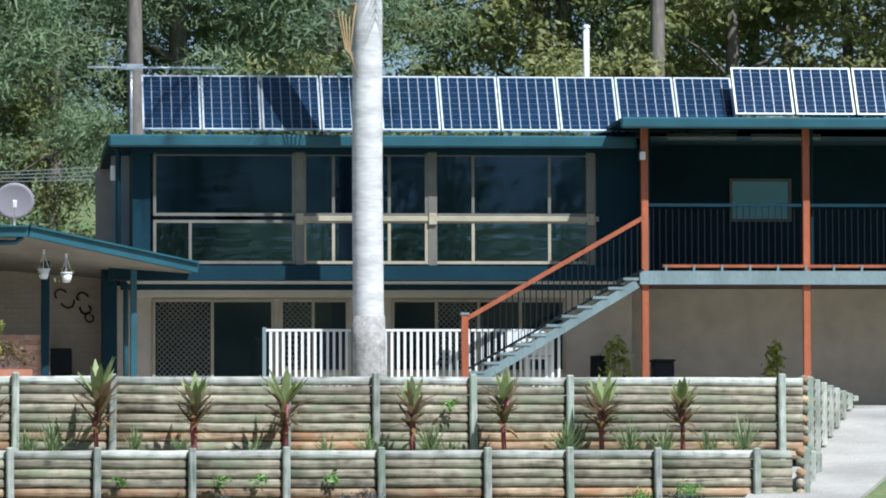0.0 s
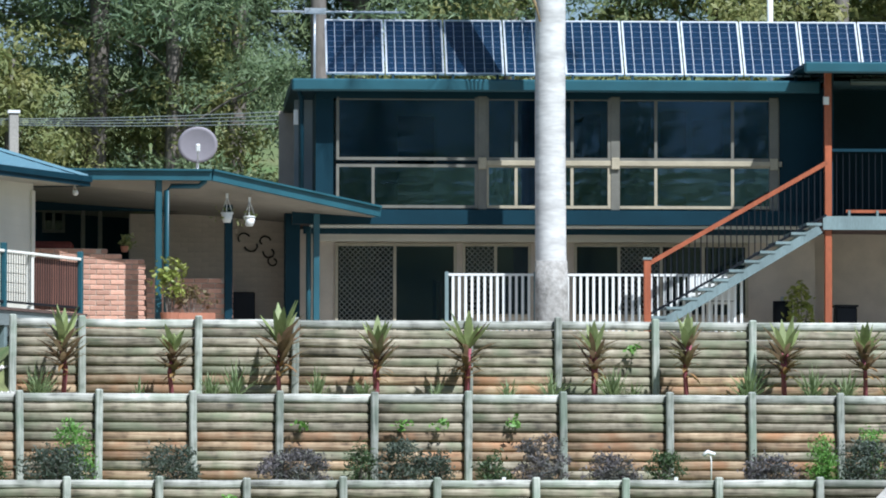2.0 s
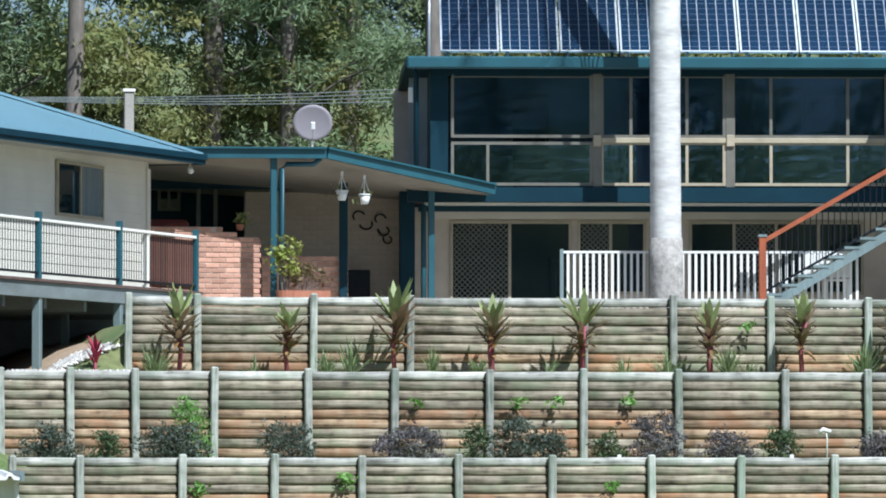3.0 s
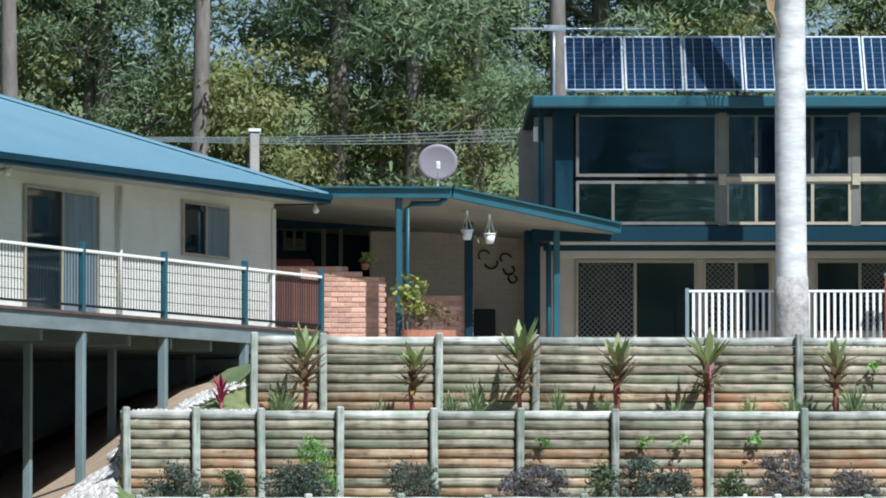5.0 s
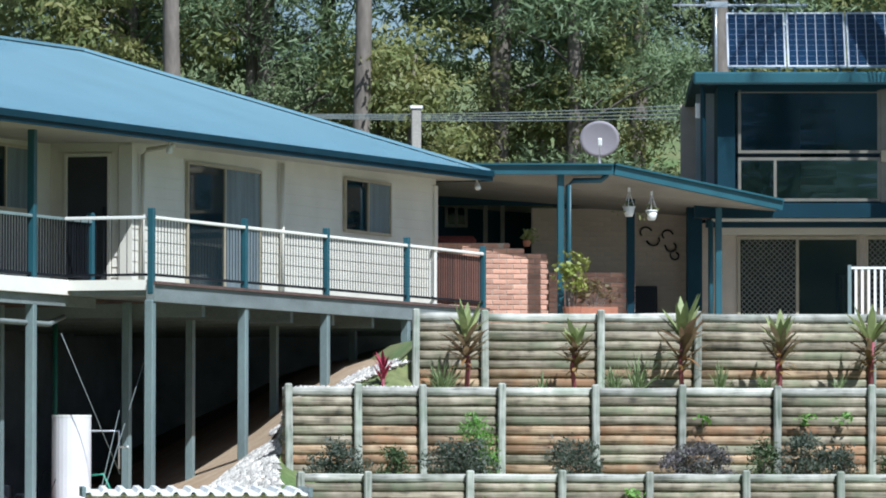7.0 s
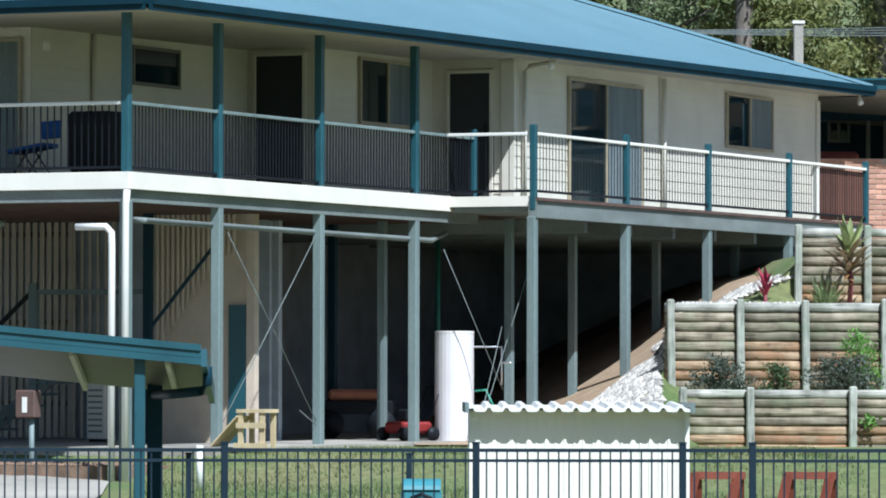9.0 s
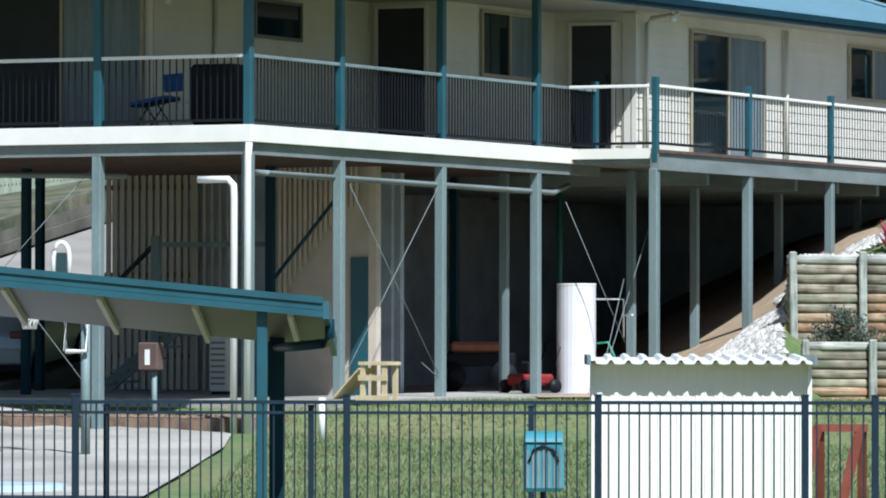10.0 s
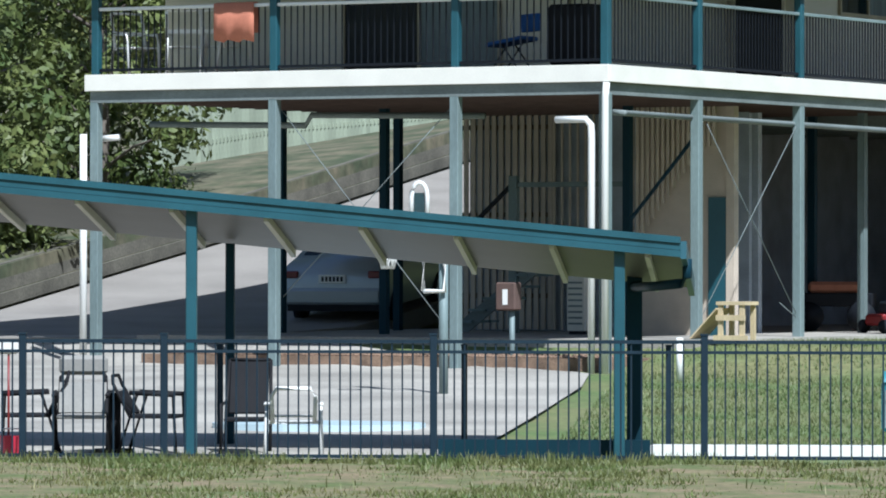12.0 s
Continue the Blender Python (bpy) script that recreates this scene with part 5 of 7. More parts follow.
# ---- drive, bed and slope behind ----
def strip(name, left, right, mat, label, category, lift=0.0, under_=0.3):
    """A ribbon of ground between two edge lines."""
    bm = bmesh.new()
    a = [bm.verts.new(Vector(p) + Vector((0, 0, lift))) for p in left]
    b = [bm.verts.new(Vector(p) + Vector((0, 0, lift))) for p in right]
    c = [bm.verts.new(Vector(p) - Vector((0, 0, under_))) for p in left]
    d = [bm.verts.new(Vector(p) - Vector((0, 0, under_))) for p in right]
    for i in range(len(left) - 1):
        bm.faces.new((a[i], b[i], b[i + 1], a[i + 1]))
        bm.faces.new((a[i], a[i + 1], c[i + 1], c[i]))
        bm.faces.new((b[i], d[i], d[i + 1], b[i + 1]))
    bm.faces.new((a[0], c[0], d[0], b[0]))
    bm.faces.new((a[-1], b[-1], d[-1], c[-1]))
    return tagged(part(name, bm, mat), label, category, kind="structure")


DL = [(-18.0, 78.0, 0.8), (-14.58, 86, 1.15), (-11.81, 95, 2.35), (-8.54, 106, 3.91), (-6.51, 114, 4.92)]
DR = [(-9.5, 76.2, 0.83), (-8.2, 83, 0.92), (-5.0, 93, 1.95), (-2.6, 104, 3.55), (0.5, 113, 4.6)]
strip("driveway_ramp", DL, DR, ASPHALT, "grey driveway climbing behind the stilted house", "driveway", 0.03)
# kerb and timber edge of the drive
SLEEPER = material("grey_sleeper", (0.15, 0.14, 0.11), 0.9, var=0.4, scale=1.5, fine=20.0, bump=0.5)
edge = thing("timber_drive_edge", pose(0, 0, 0), "low grey timber sleeper wall along the driveway", "retaining wall", kind="structure")
for a, b in zip(DL, DL[1:]):
    for i in range(3):
        bm = bmesh.new()
        beam(bm, Vector(a) + Vector((-0.3 - 0.05 * i, 0.1, 0.12 + i * 0.24)), Vector(b) + Vector((-0.3 - 0.05 * i, 0.1, 0.12 + i * 0.24)), 0.1, 0.225)
        part("sleeper", bm, SLEEPER, edge)
BANK = [(-26, 88, 2.2), (-20.5, 96, 3.2), (-14.63, 104, 3.86), (-12.44, 110, 4.49), (-9.30, 117, 5.00)]
# dry grass coloured dark for shade, with lighter blotches as sunlit patches
DRY = material("dry_bank_grass_dappled", (0.055, 0.07, 0.035), 0.95, var=0.5, scale=1.1, fine=5.0, tint=(0.16, 0.14, 0.09), bump=0.6)
strip("bank", BANK, [(x - 0.3, y + 0.1, z + 0.7) for x, y, z in DL], DRY, "dry grassy bank above the driveway", "bank", 0.0, 1.5)
BACKB = [(x - 14, y + 16, z + 3.5) for x, y, z in BANK]
strip("upper_bank", BACKB, BANK, DRY, "dry grassy slope under the trees", "bank", -0.01, 1.5)
PALING = material("pale_green_paling", (0.3, 0.34, 0.25), 0.8, var=0.2, scale=3.0, stretch=(1, 1, 0.2), by_object=0.15)
bm = bmesh.new()
box(bm, -0.05, 0.05, -0.012, 0.012, -0.2, 1.75)
pale = mesh(bm, PALING)
for i, (p, q) in enumerate(zip(BANK[2:], BANK[3:])):
    p, q = Vector(p), Vector(q)
    f = thing("paling_fence", Matrix.Translation(p), "pale green timber paling fence on the bank", "fence", "paling fences")
    n = int((q - p).length / 0.17)
    for k in range(n):
        put("paling", pale, f, (q - p) * (k / n))
    bm = bmesh.new()
    beam(bm, Vector((0, 0.04, 0.4)), q - p + Vector((0, 0.04, 0.4)), 0.05, 0.09)
    part("rail", bm, PALING, f)

# concrete apron, mulch bed and kerb in front of the slab
bm = bmesh.new()
outline = [(-19, 50.4), (-4.23, 50.4), (-4.18, 52.5), (-3.86, 54.5), (-3.69, 60), (-3.55, 66), (-3.64, 69.6), (-4.2, 70.9), (-9.0, 73.2), (-9.8, 77), (-19, 78.6)]
vs = [bm.verts.new((x, y, height(x, y) + 0.05)) for x, y in outline]
bmesh.ops.triangulate(bm, faces=[bm.faces.new(vs)])
bmesh.ops.subdivide_edges(bm, edges=bm.edges[:], cuts=5, use_grid_fill=True)
for v in bm.verts:
    v.co.z = height(v.co.x, v.co.y) + 0.045
tagged(part("concrete_apron", bm, CONCRETE), "weathered grey concrete apron beside the lawn", "pavement", kind="structure")
bm = bmesh.new()
prism(bm, [(-7.9, 0.35), (-0.25, 0.35), (0.1, 2.1), (-7.2, 2.1)], 0.3, 0.66)
bed = part("mulch_bed", bm, MULCH)
bed.matrix_basis = DECK
tagged(bed, "red-brown mulch bed in front of the slab", "garden bed", kind="structure")


def pebbles(n, where, size, seed):
    """Loose angular stones as one mesh."""
    r = random.Random(seed)
    vs, fs = [], []
    done = 0
    while done < n:
        p = where(r)
        if p is None:
            continue
        s = size * r.uniform(0.5, 1.4)
        i = len(vs)
        for d in ((1, 0, 0), (-1, 0, 0), (0, 1, 0), (0, -1, 0), (0, 0, 0.8), (0, 0, -0.8)):
            vs.append((p[0] + d[0] * s * r.uniform(0.6, 1.3), p[1] + d[1] * s * r.uniform(0.6, 1.3), p[2] + d[2] * s * r.uniform(0.6, 1.3)))
        for a, b in ((0, 2), (2, 1), (1, 3), (3, 0)):
            fs += [(i + a, i + b, i + 4), (i + b, i + a, i + 5)]
        done += 1
    me = bpy.data.meshes.new("stones")
    me.from_pydata(vs, [], fs)
    return me


def on_bed(r):
    x, y = r.uniform(-7.6, -0.3), r.uniform(0.4, 2.0)
    q = DECK @ Vector((x, y, 0.67))
    return q


me = pebbles(2600, on_bed, 0.035, 3)
me.materials.append(MULCH)
tagged(new("mulch_chips", me), "loose red-brown bark chips on the bed", "mulch", kind="stuff")


def on_slope(r):
    x, y = r.uniform(2.7, 5.2), r.uniform(78.3, 82.8)
    if x < 2.6 + (y - 78.3) * 0.36 or (x > 4.45 and y < 80.3):
        return None
    return (x, y, height(x, y) + 0.045)


me = pebbles(5200, on_slope, 0.05, 4)
me.materials.append(STONE)
tagged(new("white_gravel", me), "loose white quartz gravel on the slope", "gravel", kind="stuff")


def on_slope_top(r):
    x, y = r.uniform(4.6, 6.8), r.uniform(80.5, 84.5)
    return (x, y, height(x, y) + 0.045)


me = pebbles(3200, on_slope_top, 0.06, 6)
me.materials.append(STONE)
tagged(new("white_gravel", me), "loose white quartz gravel beside the wall end", "gravel", kind="stuff")
bm = bmesh.new()
for i in range(13):
    for j in range(28):
        bm.verts.new((0.6 + i * 0.55, 77.2 + j * 0.6, 0))
bm.verts.ensure_lookup_table()
for i in range(12):
    for j in range(27):
        if (0.6 + (i + 1) * 0.55 > 4.6 and 77.2 + j * 0.6 < 82.3) or 0.6 + (i + 1) * 0.55 > 6.75:
            continue
        bm.faces.new([bm.verts[k] for k in (i * 28 + j, (i + 1) * 28 + j, (i + 1) * 28 + j + 1, i * 28 + j + 1)])
for v in bm.verts:
    v.co.z = height(v.co.x, v.co.y) + 0.04
tagged(part("soil_slope", bm, SOIL, smooth=True), "bare brown soil slope under the walkway", "soil", kind="structure")


# ---- terrace plants ----
LEAF_TOP = leaf_material("cordyline_green", (0.27, 0.34, 0.12), (0.4, 0.42, 0.2), 0.4)
LEAF_LOW = leaf_material("cordyline_yellow_red", (0.36, 0.26, 0.09), (0.32, 0.1, 0.07), 0.4)
LEAF_MID = leaf_material("cordyline_olive_maroon", (0.2, 0.2, 0.1), (0.27, 0.12, 0.09), 0.35)
STEM_RED = material("crimson_stem", (0.32, 0.08, 0.1), 0.7, var=0.3, scale=9.0)
GRASSY = leaf_material("strappy_green", (0.19, 0.26, 0.1), (0.3, 0.33, 0.18), 0.4)
GREY_BUSH = leaf_material("grey_green_shrub", (0.1, 0.12, 0.09), (0.06, 0.08, 0.05))
PURPLE_BUSH = leaf_material("purple_grey_shrub", (0.15, 0.125, 0.135), (0.1, 0.11, 0.085))
FERN = leaf_material("bright_fern_green", (0.14, 0.3, 0.05), (0.2, 0.36, 0.08))
DARK_BUSH = leaf_material("dark_green_shrub", (0.05, 0.09, 0.035), (0.1, 0.14, 0.05))


def blade(vs, fs, base, d, length, width, bend):
    """A long leaf of four pieces that arches over by bend."""
    d = Vector(d).normalized()
    side = d.cross(Vector((0, 0, 1)))
    side = side.normalized() if side.length > 1e-3 else Vector((1, 0, 0))
    p = Vector(base)
    i = len(vs)
    n = 4
    for k in range(n + 1):
        w = width * (0.35, 0.9, 1.0, 0.7, 0.05)[k]
        vs += [p + side * w / 2, p - side * w / 2]
        d = (d + Vector((0, 0, -bend / n))).normalized()
        p = p + d * length / n
    for k in range(n):
        a = i + 2 * k
        fs.append((a, a + 1, a + 3, a + 2))


def blades_mesh(leaves, mat):
    vs, fs = [], []
    for q in leaves:
        blade(vs, fs, *q)
    me = bpy.data.meshes.new("blades")
    me.from_pydata([tuple(v) for v in vs], [], fs)
    me.materials.append(mat)
    return me


def cordyline(x, y, z, tall, seed, spread=1.0):
    r = random.Random(seed)
    c = thing("cordyline", pose(x, y, z, 0, 0, r.uniform(0, 360)), "cordyline with crimson stem, green top and yellowing leaves", "plant", "cordylines on the terrace")
    bm = bmesh.new()
    for k in range(r.choice((1, 2, 2))):
        tube(bm, [(0, 0, -0.1), (r.uniform(-0.05, 0.05), r.uniform(-0.05, 0.05), tall * 0.35), (r.uniform(-0.08, 0.08), r.uniform(-0.05, 0.05), tall * 0.62)], 0.045, 7, 0.025)
    part("stem", bm, STEM_RED, c, smooth=True)
    top, low, dead = [], [], []

    def spray(group, count, z0, z1, e0, e1, l0, l1, width, b0, b1):
        """Leaves up the stem between two heights, with their rise, length and bend."""
        for k in range(count):
            f = k / count
            a, e = k * 2.4 + r.uniform(-0.5, 0.5), r.uniform(e0, e1)
            group.append(((0, 0, tall * (z0 + (z1 - z0) * f)), (math.cos(a) * math.cos(e), math.sin(a) * math.cos(e), math.sin(e)), tall * r.uniform(l0, l1) * spread, width * r.uniform(0.8, 1.15), r.uniform(b0, b1)))

    spray(top, 12, 0.56, 0.66, 0.75, 1.4, 0.34, 0.46, 0.13, 0.05, 0.4)
    spray(low, 34, 0.34, 0.62, 0.35, 1.0, 0.34, 0.5, 0.09, 0.2, 0.8)
    spray(dead, 16, 0.24, 0.45, 0.1, 0.8, 0.2, 0.34, 0.07, 0.4, 1.3)
    part("top_leaves", blades_mesh(top, LEAF_TOP), LEAF_TOP, c, "upright green leaves")
    part("middle_leaves", blades_mesh(low, LEAF_MID), LEAF_MID, c, "arching olive and maroon leaves")
    part("dry_leaves", blades_mesh(dead, LEAF_LOW), LEAF_LOW, c, "drooping dry leaves")


def tuft(x, y, z, tall, n, seed, mat=GRASSY, label="clump of strappy green leaves on the terrace"):
    r = random.Random(seed)
    t = thing("grass_clump", pose(x, y, z), label, "plant", "grass clumps")
    ls = []
    for i in range(n):
        a, e = r.uniform(0, 6.28), r.uniform(0.7, 1.45)
        ls.append(((r.uniform(-0.06, 0.06), r.uniform(-0.06, 0.06), 0), (math.cos(a) * math.cos(e), math.sin(a) * math.cos(e), math.sin(e)), tall * r.uniform(0.6, 1.15), 0.022, r.uniform(0.2, 0.9)))
    part("leaf_tuft", blades_mesh(ls, mat), mat, t)


def bush(x, y, z, wide, tall, seed, mat, label, size=0.06, dense=1.0):
    r = random.Random(seed)
    b = thing("shrub", pose(x, y, z), label, "shrub", "terrace shrubs")
    ends = []
    for i in range(int(60 * dense * wide / 0.8)):
        a, f, h = r.uniform(0, 6.28), r.random() ** 0.5, r.random()
        k = (1 - (h - 0.4) ** 2 * 1.4) * r.uniform(0.75, 1.1)
        ends.append(Vector((math.cos(a) * f * wide / 2 * k, math.sin(a) * f * wide / 2.6 * k, tall * (0.08 + 0.85 * h) * r.uniform(0.85, 1.1))))
    bm = bmesh.new()
    for e in ends[:24]:
        tube(bm, [(e.x * 0.15, e.y * 0.15, -0.05), (e.x * 0.5, e.y * 0.5, e.z * 0.6), e], 0.009, 4, 0.003, cap=False)
    part("woody_stem", bm, BARK, b)
    me = leaf_cloud(r, ends, 26, 0.065, size, -0.6, 0.28)
    me.materials.append(mat)
    part("foliage", me, mat, b)


for i, (x, tall) in enumerate((
        (7.61, 1.35), (9.40, 1.3), (11.14, 1.4), (12.73, 1.38), (14.22, 1.3),
        (16.34, 1.35), (17.89, 1.35), (19.54, 1.3), (20.91, 1.3))):
    cordyline(x, 81.8, 3.0, tall * (1.1, 0.98, 1.08, 1.0, 1.05, 0.95, 1.1, 1.0, 1.03)[i], i + 40, (1, 0.8, 1.15, 0.9, 1.1)[i % 5])
for i, (x, tall, n) in enumerate((
        (7.18, 0.5, 40), (8.81, 0.35, 8), (9.96, 0.4, 34), (10.34, 0.62, 24), (11.68, 0.48, 22), (12.44, 0.35, 30),
        (13.60, 0.32, 14), (14.81, 0.4, 14), (15.51, 0.5, 26), (16.54, 0.55, 44), (16.87, 0.35, 18), (18.80, 0.55, 46), (19.89, 0.55, 46), (21.81, 0.65, 40), (21.23, 0.45, 30), (20.46, 0.5, 26))):
    tuft(x, 81.3, 3.0, tall * 1.1, n * 2, i + 80)
red = thing("red_cordyline", pose(6.30, 82.2, 2.95), "crimson-leaved cordyline at the wall end", "plant")
r = random.Random(8)
part("foliage", blades_mesh([((0, 0, 0.2 + 0.02 * i), (math.cos(i * 2.4) * 0.5, math.sin(i * 2.4) * 0.5, 1.0), 0.32, 0.06, 0.5) for i in range(16)], leaf_material("crimson_leaf", (0.3, 0.02, 0.05), (0.4, 0.05, 0.1))), STEM_RED, red)
rod("stem", STEM_RED, red, [(0, 0, -0.1), (0, 0, 0.4)], 0.03, 6)

for i, (px_, wide, tall, mat, lab) in enumerate((
        (5.40, 0.95, 0.62, GREY_BUSH, "g"), (6.24, 0.5, 0.5, DARK_BUSH, "d"), (7.28, 1.15, 0.65, GREY_BUSH, "g"),
        (7.54, 0.75, 1.1, FERN, "f"), (9.11, 1.0, 0.68, GREY_BUSH, "g"), (11.03, 1.25, 0.62, PURPLE_BUSH, "p"),
        (12.08, 0.42, 0.7, DARK_BUSH, "d"), (12.73, 0.95, 0.72, GREY_BUSH, "g"), (13.29, 0.55, 0.55, GREY_BUSH, "g"), (14.18, 0.5, 0.55, DARK_BUSH, "d"),
        (14.92, 0.95, 0.85, PURPLE_BUSH, "p"), (16.09, 0.9, 0.5, PURPLE_BUSH, "p"), (16.96, 0.5, 0.58, DARK_BUSH, "d"), (18.66, 0.95, 0.5, PURPLE_BUSH, "p"),
        (20.23, 1.1, 0.75, GREY_BUSH, "g"), (19.63, 0.4, 0.85, FERN, "f"), (20.42, 0.4, 0.95, FERN, "f"), (19.67, 0.4, 0.6, FERN, "f"))):
    bush(px_, 79.1 if lab != "f" else 79.55, 1.6, wide, tall, i + 120, mat, {"g": "grey-green rosemary-like shrub on the middle terrace", "d": "small dark green shrub on the middle terrace", "p": "purple-grey shrub on the middle terrace", "f": "bright green ferny shrub against the log wall"}[lab], 0.085 if lab != "f" else 0.07, 1.0 if lab != "f" else 1.5)
# sprigs that grow out of the walls
for i, (x, y, z) in enumerate((
        (11.24, 79.98, 2.59), (13.43, 79.98, 2.61), (14.66, 79.98, 2.66), (12.83, 79.98, 2.60),
        (9.88, 77.98, 1.37), (7.62, 77.98, 1.28), (14.04, 77.98, 1.28), (9.81, 77.98, 1.43), (7.51, 77.98, 1.26), (17.14, 82.55, 3.88))):
    s = thing("wall_sprig", pose(x, y, z), "small light green sprig growing from the log wall", "plant", "wall sprigs")
    me = leaf_cloud(random.Random(i + 300), [(-0.06, -0.05, 0), (0.06, -0.05, 0.02), (0, -0.06, -0.05)], 9, 0.05, 0.1, 0.1, 0.5)
    me.materials.append(FERN)
    part("foliage", me, FERN, s)
lamp = thing("garden_spike_light", pose(17.76, 79.4, 1.6), "white bent garden spike light on the terrace", "garden light")
rod("stake", WHITE, lamp, [(0, 0, 0), (0, 0, 0.42), (-0.02, 0, 0.55)], 0.012, 6)
rod("head", WHITE, lamp, [(-0.13, 0, 0.5), (-0.06, 0, 0.56), (0.06, 0, 0.52)], 0.035, 8)
for i, x in enumerate((14.29, 17.06)):
    t = thing("plant_tag", pose(x, 78.8, 1.62), "small white plastic plant tag in the soil", "plant tag", "plant tags")
    bar("tag", WHITE, t, -0.03, 0.03, 0, 0.01, 0, 0.14)

# wall ends: return walls and the concrete path beside them
def return_wall(name, x, y, z0, z1, n, dx, label):
    w = thing(name, pose(x, y, 0), label, "retaining wall", "log retaining walls", "structure")
    for i in range(n):
        rise = 0.17 * 1.05 * i
        bar("post", LOG_POST, w, 0.1 + dx * i, 0.22 + dx * i, 1.05 * i, 1.05 * i + 0.12, z0 + rise, z1 - 0.02 * i, bevel=0.015)
        k = 0
        while z0 + rise + 0.17 * (k + 0.5) < z1 - 0.05 and i < n - 1:
            rod("log", LOG if k % 2 else LOG_TAN, w, [(0.05 + dx * i, 1.05 * i, z0 + rise + 0.17 * (k + 0.5)), (0.05 + dx * (i + 1), 1.05 * (i + 1), z0 + rise + 0.17 * (k + 0.5))], 0.083, 8)
            k += 1


return_wall("retaining_wall_return_upper", 23.2, WALL_A, 2.85, 4.35, 8, 0.42, "stepped return of the upper log wall along the path")
return_wall("retaining_wall_return_middle", 22.4, WALL_B, 1.6, 3.1, 3, 0.4, "short return of the middle log wall by the path")
strip("concrete_path", [(21.1 + 0.43 * (y - 79), y, clamp(2.3 + (y - 80) * 0.17, 0.9, 3.9)) for y in (74, 77, 80, 83, 86, 89.4, 93)], [(23.0 + 0.5 * (y - 79), y, clamp(2.3 + (y - 80) * 0.17, 0.9, 3.9)) for y in (74, 77, 80, 83, 86, 89.4, 93)], CONCRETE, "pale concrete path rising beside the walls", "path", 0.06)


# ---- pool yard ----
FY = 50.2
def pool_fence(m, n, label):
    f = thing("pool_fence", m, label, "fence", "pool fence panels")
    bar("top_rail", DARK_FENCE, f, 0, n, -0.02, 0.02, 1.2, 1.235)
    bar("mid_rail", DARK_FENCE, f, 0, n, -0.02, 0.02, 1.1, 1.13)
    bar("bottom_rail", DARK_FENCE, f, 0, n, -0.02, 0.02, 0.06, 0.095)
    bar("post", DARK_FENCE, f, -0.035, 0.035, -0.035, 0.035, -0.15, 1.28, bevel=0.006)
    bar("post_cap", DARK_FENCE, f, -0.04, 0.04, -0.04, 0.04, 1.28, 1.3)
    bm = bmesh.new()
    box(bm, -0.008, 0.008, -0.008, 0.008, 0.06, 1.22)
    me = mesh(bm, DARK_FENCE)
    k = int(n / 0.1)
    for i in range(1, k):
        put("picket", me, f, (n * i / k, 0, 0))
    return f


xs = (-8.28 - 2.6, -8.28, -6.86, -4.17, -1.49, 0.99, 3.03, 3.72, 3.72 + 2.4)
for a, b in zip(xs, xs[1:]):
    pool_fence(Matrix.Translation((a, FY, 0.0)), b - a, "dark metal pool fence panel with thin upright pickets")
# a second run farther back on the lawn
x2 = [-6.70, -4.11, -1.96, 0.35]
for x in x2:
    q = thing("fence_post", pose(x, 53.4, 0.0), "dark metal post of the rear pool fence", "fence post", "rear fence posts")
    bar("post", DARK_FENCE, q, -0.03, 0.03, -0.03, 0.03, 0, 1.12)
    bar("cap", DARK_FENCE, q, -0.035, 0.035, -0.035, 0.035, 1.12, 1.14)

# shelter over the pool seats
SY = 51.2
shelter = thing("pool_shelter", pose(0, SY, 0), "low skillion shelter with teal roof, shade-toned cream underside and teal posts", "shelter")
A0 = Vector((-8.68 - 1.2, 0, 2.83 + 0.09))
A1 = Vector((-1.76, 0, 2.16))
for i in range(3):
    bm = bmesh.new()
    off = Vector((0, -0.03 + 0.02 * (i == 1), 0.07 - 0.07 * i))
    beam(bm, A0 + off, A1 + off, 0.06, 0.066)
    part("fascia_fold", bm, TEAL, shelter)
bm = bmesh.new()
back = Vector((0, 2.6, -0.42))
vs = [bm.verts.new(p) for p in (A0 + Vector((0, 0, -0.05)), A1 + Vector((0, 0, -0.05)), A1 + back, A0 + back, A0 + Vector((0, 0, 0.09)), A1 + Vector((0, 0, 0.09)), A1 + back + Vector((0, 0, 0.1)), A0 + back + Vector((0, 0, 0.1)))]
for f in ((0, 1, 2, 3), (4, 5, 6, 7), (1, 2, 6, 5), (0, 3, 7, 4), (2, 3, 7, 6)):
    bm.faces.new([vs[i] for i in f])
# sheet colour far below cream: the underside's shade is put into it
part("roof_sheet", bm, material("shaded_steel_underside", (0.13, 0.117, 0.095), 0.5, var=0.12, scale=2.0), shelter, "cream steel underside, darkened in colour for its shade")
for i in range(9):
    p = A1.lerp(A0, (i + 0.35) / 8.4)
    bm = bmesh.new()
    beam(bm, p + Vector((0, 0.04, -0.09)), p + back + Vector((0, 0, -0.03)), 0.05, 0.1)
    part("rafter", bm, CREAM, shelter)
bm = bmesh.new()
beam(bm, A1 + Vector((0.03, -0.02, -0.03)), A1 + back + Vector((0.03, 0, 0.0)), 0.06, 0.18)
part("end_gutter", bm, TEAL, shelter)
for x in (-6.73, -2.38):
    bar("post", TEAL, shelter, x - 0.055, x + 0.055, 0.05, 0.15, -0.05, A0.z + (A1.z - A0.z) * (x - A0.x) / (A1.x - A0.x) - 0.05, bevel=0.01)
for x in (-6.60, -2.32):
    w = 0.045 if x < -3 else 0.08
    bar("rear_post", TEAL_DARK, shelter, x - w, x + w, 2.2, 2.3, 0.0, 2.2)
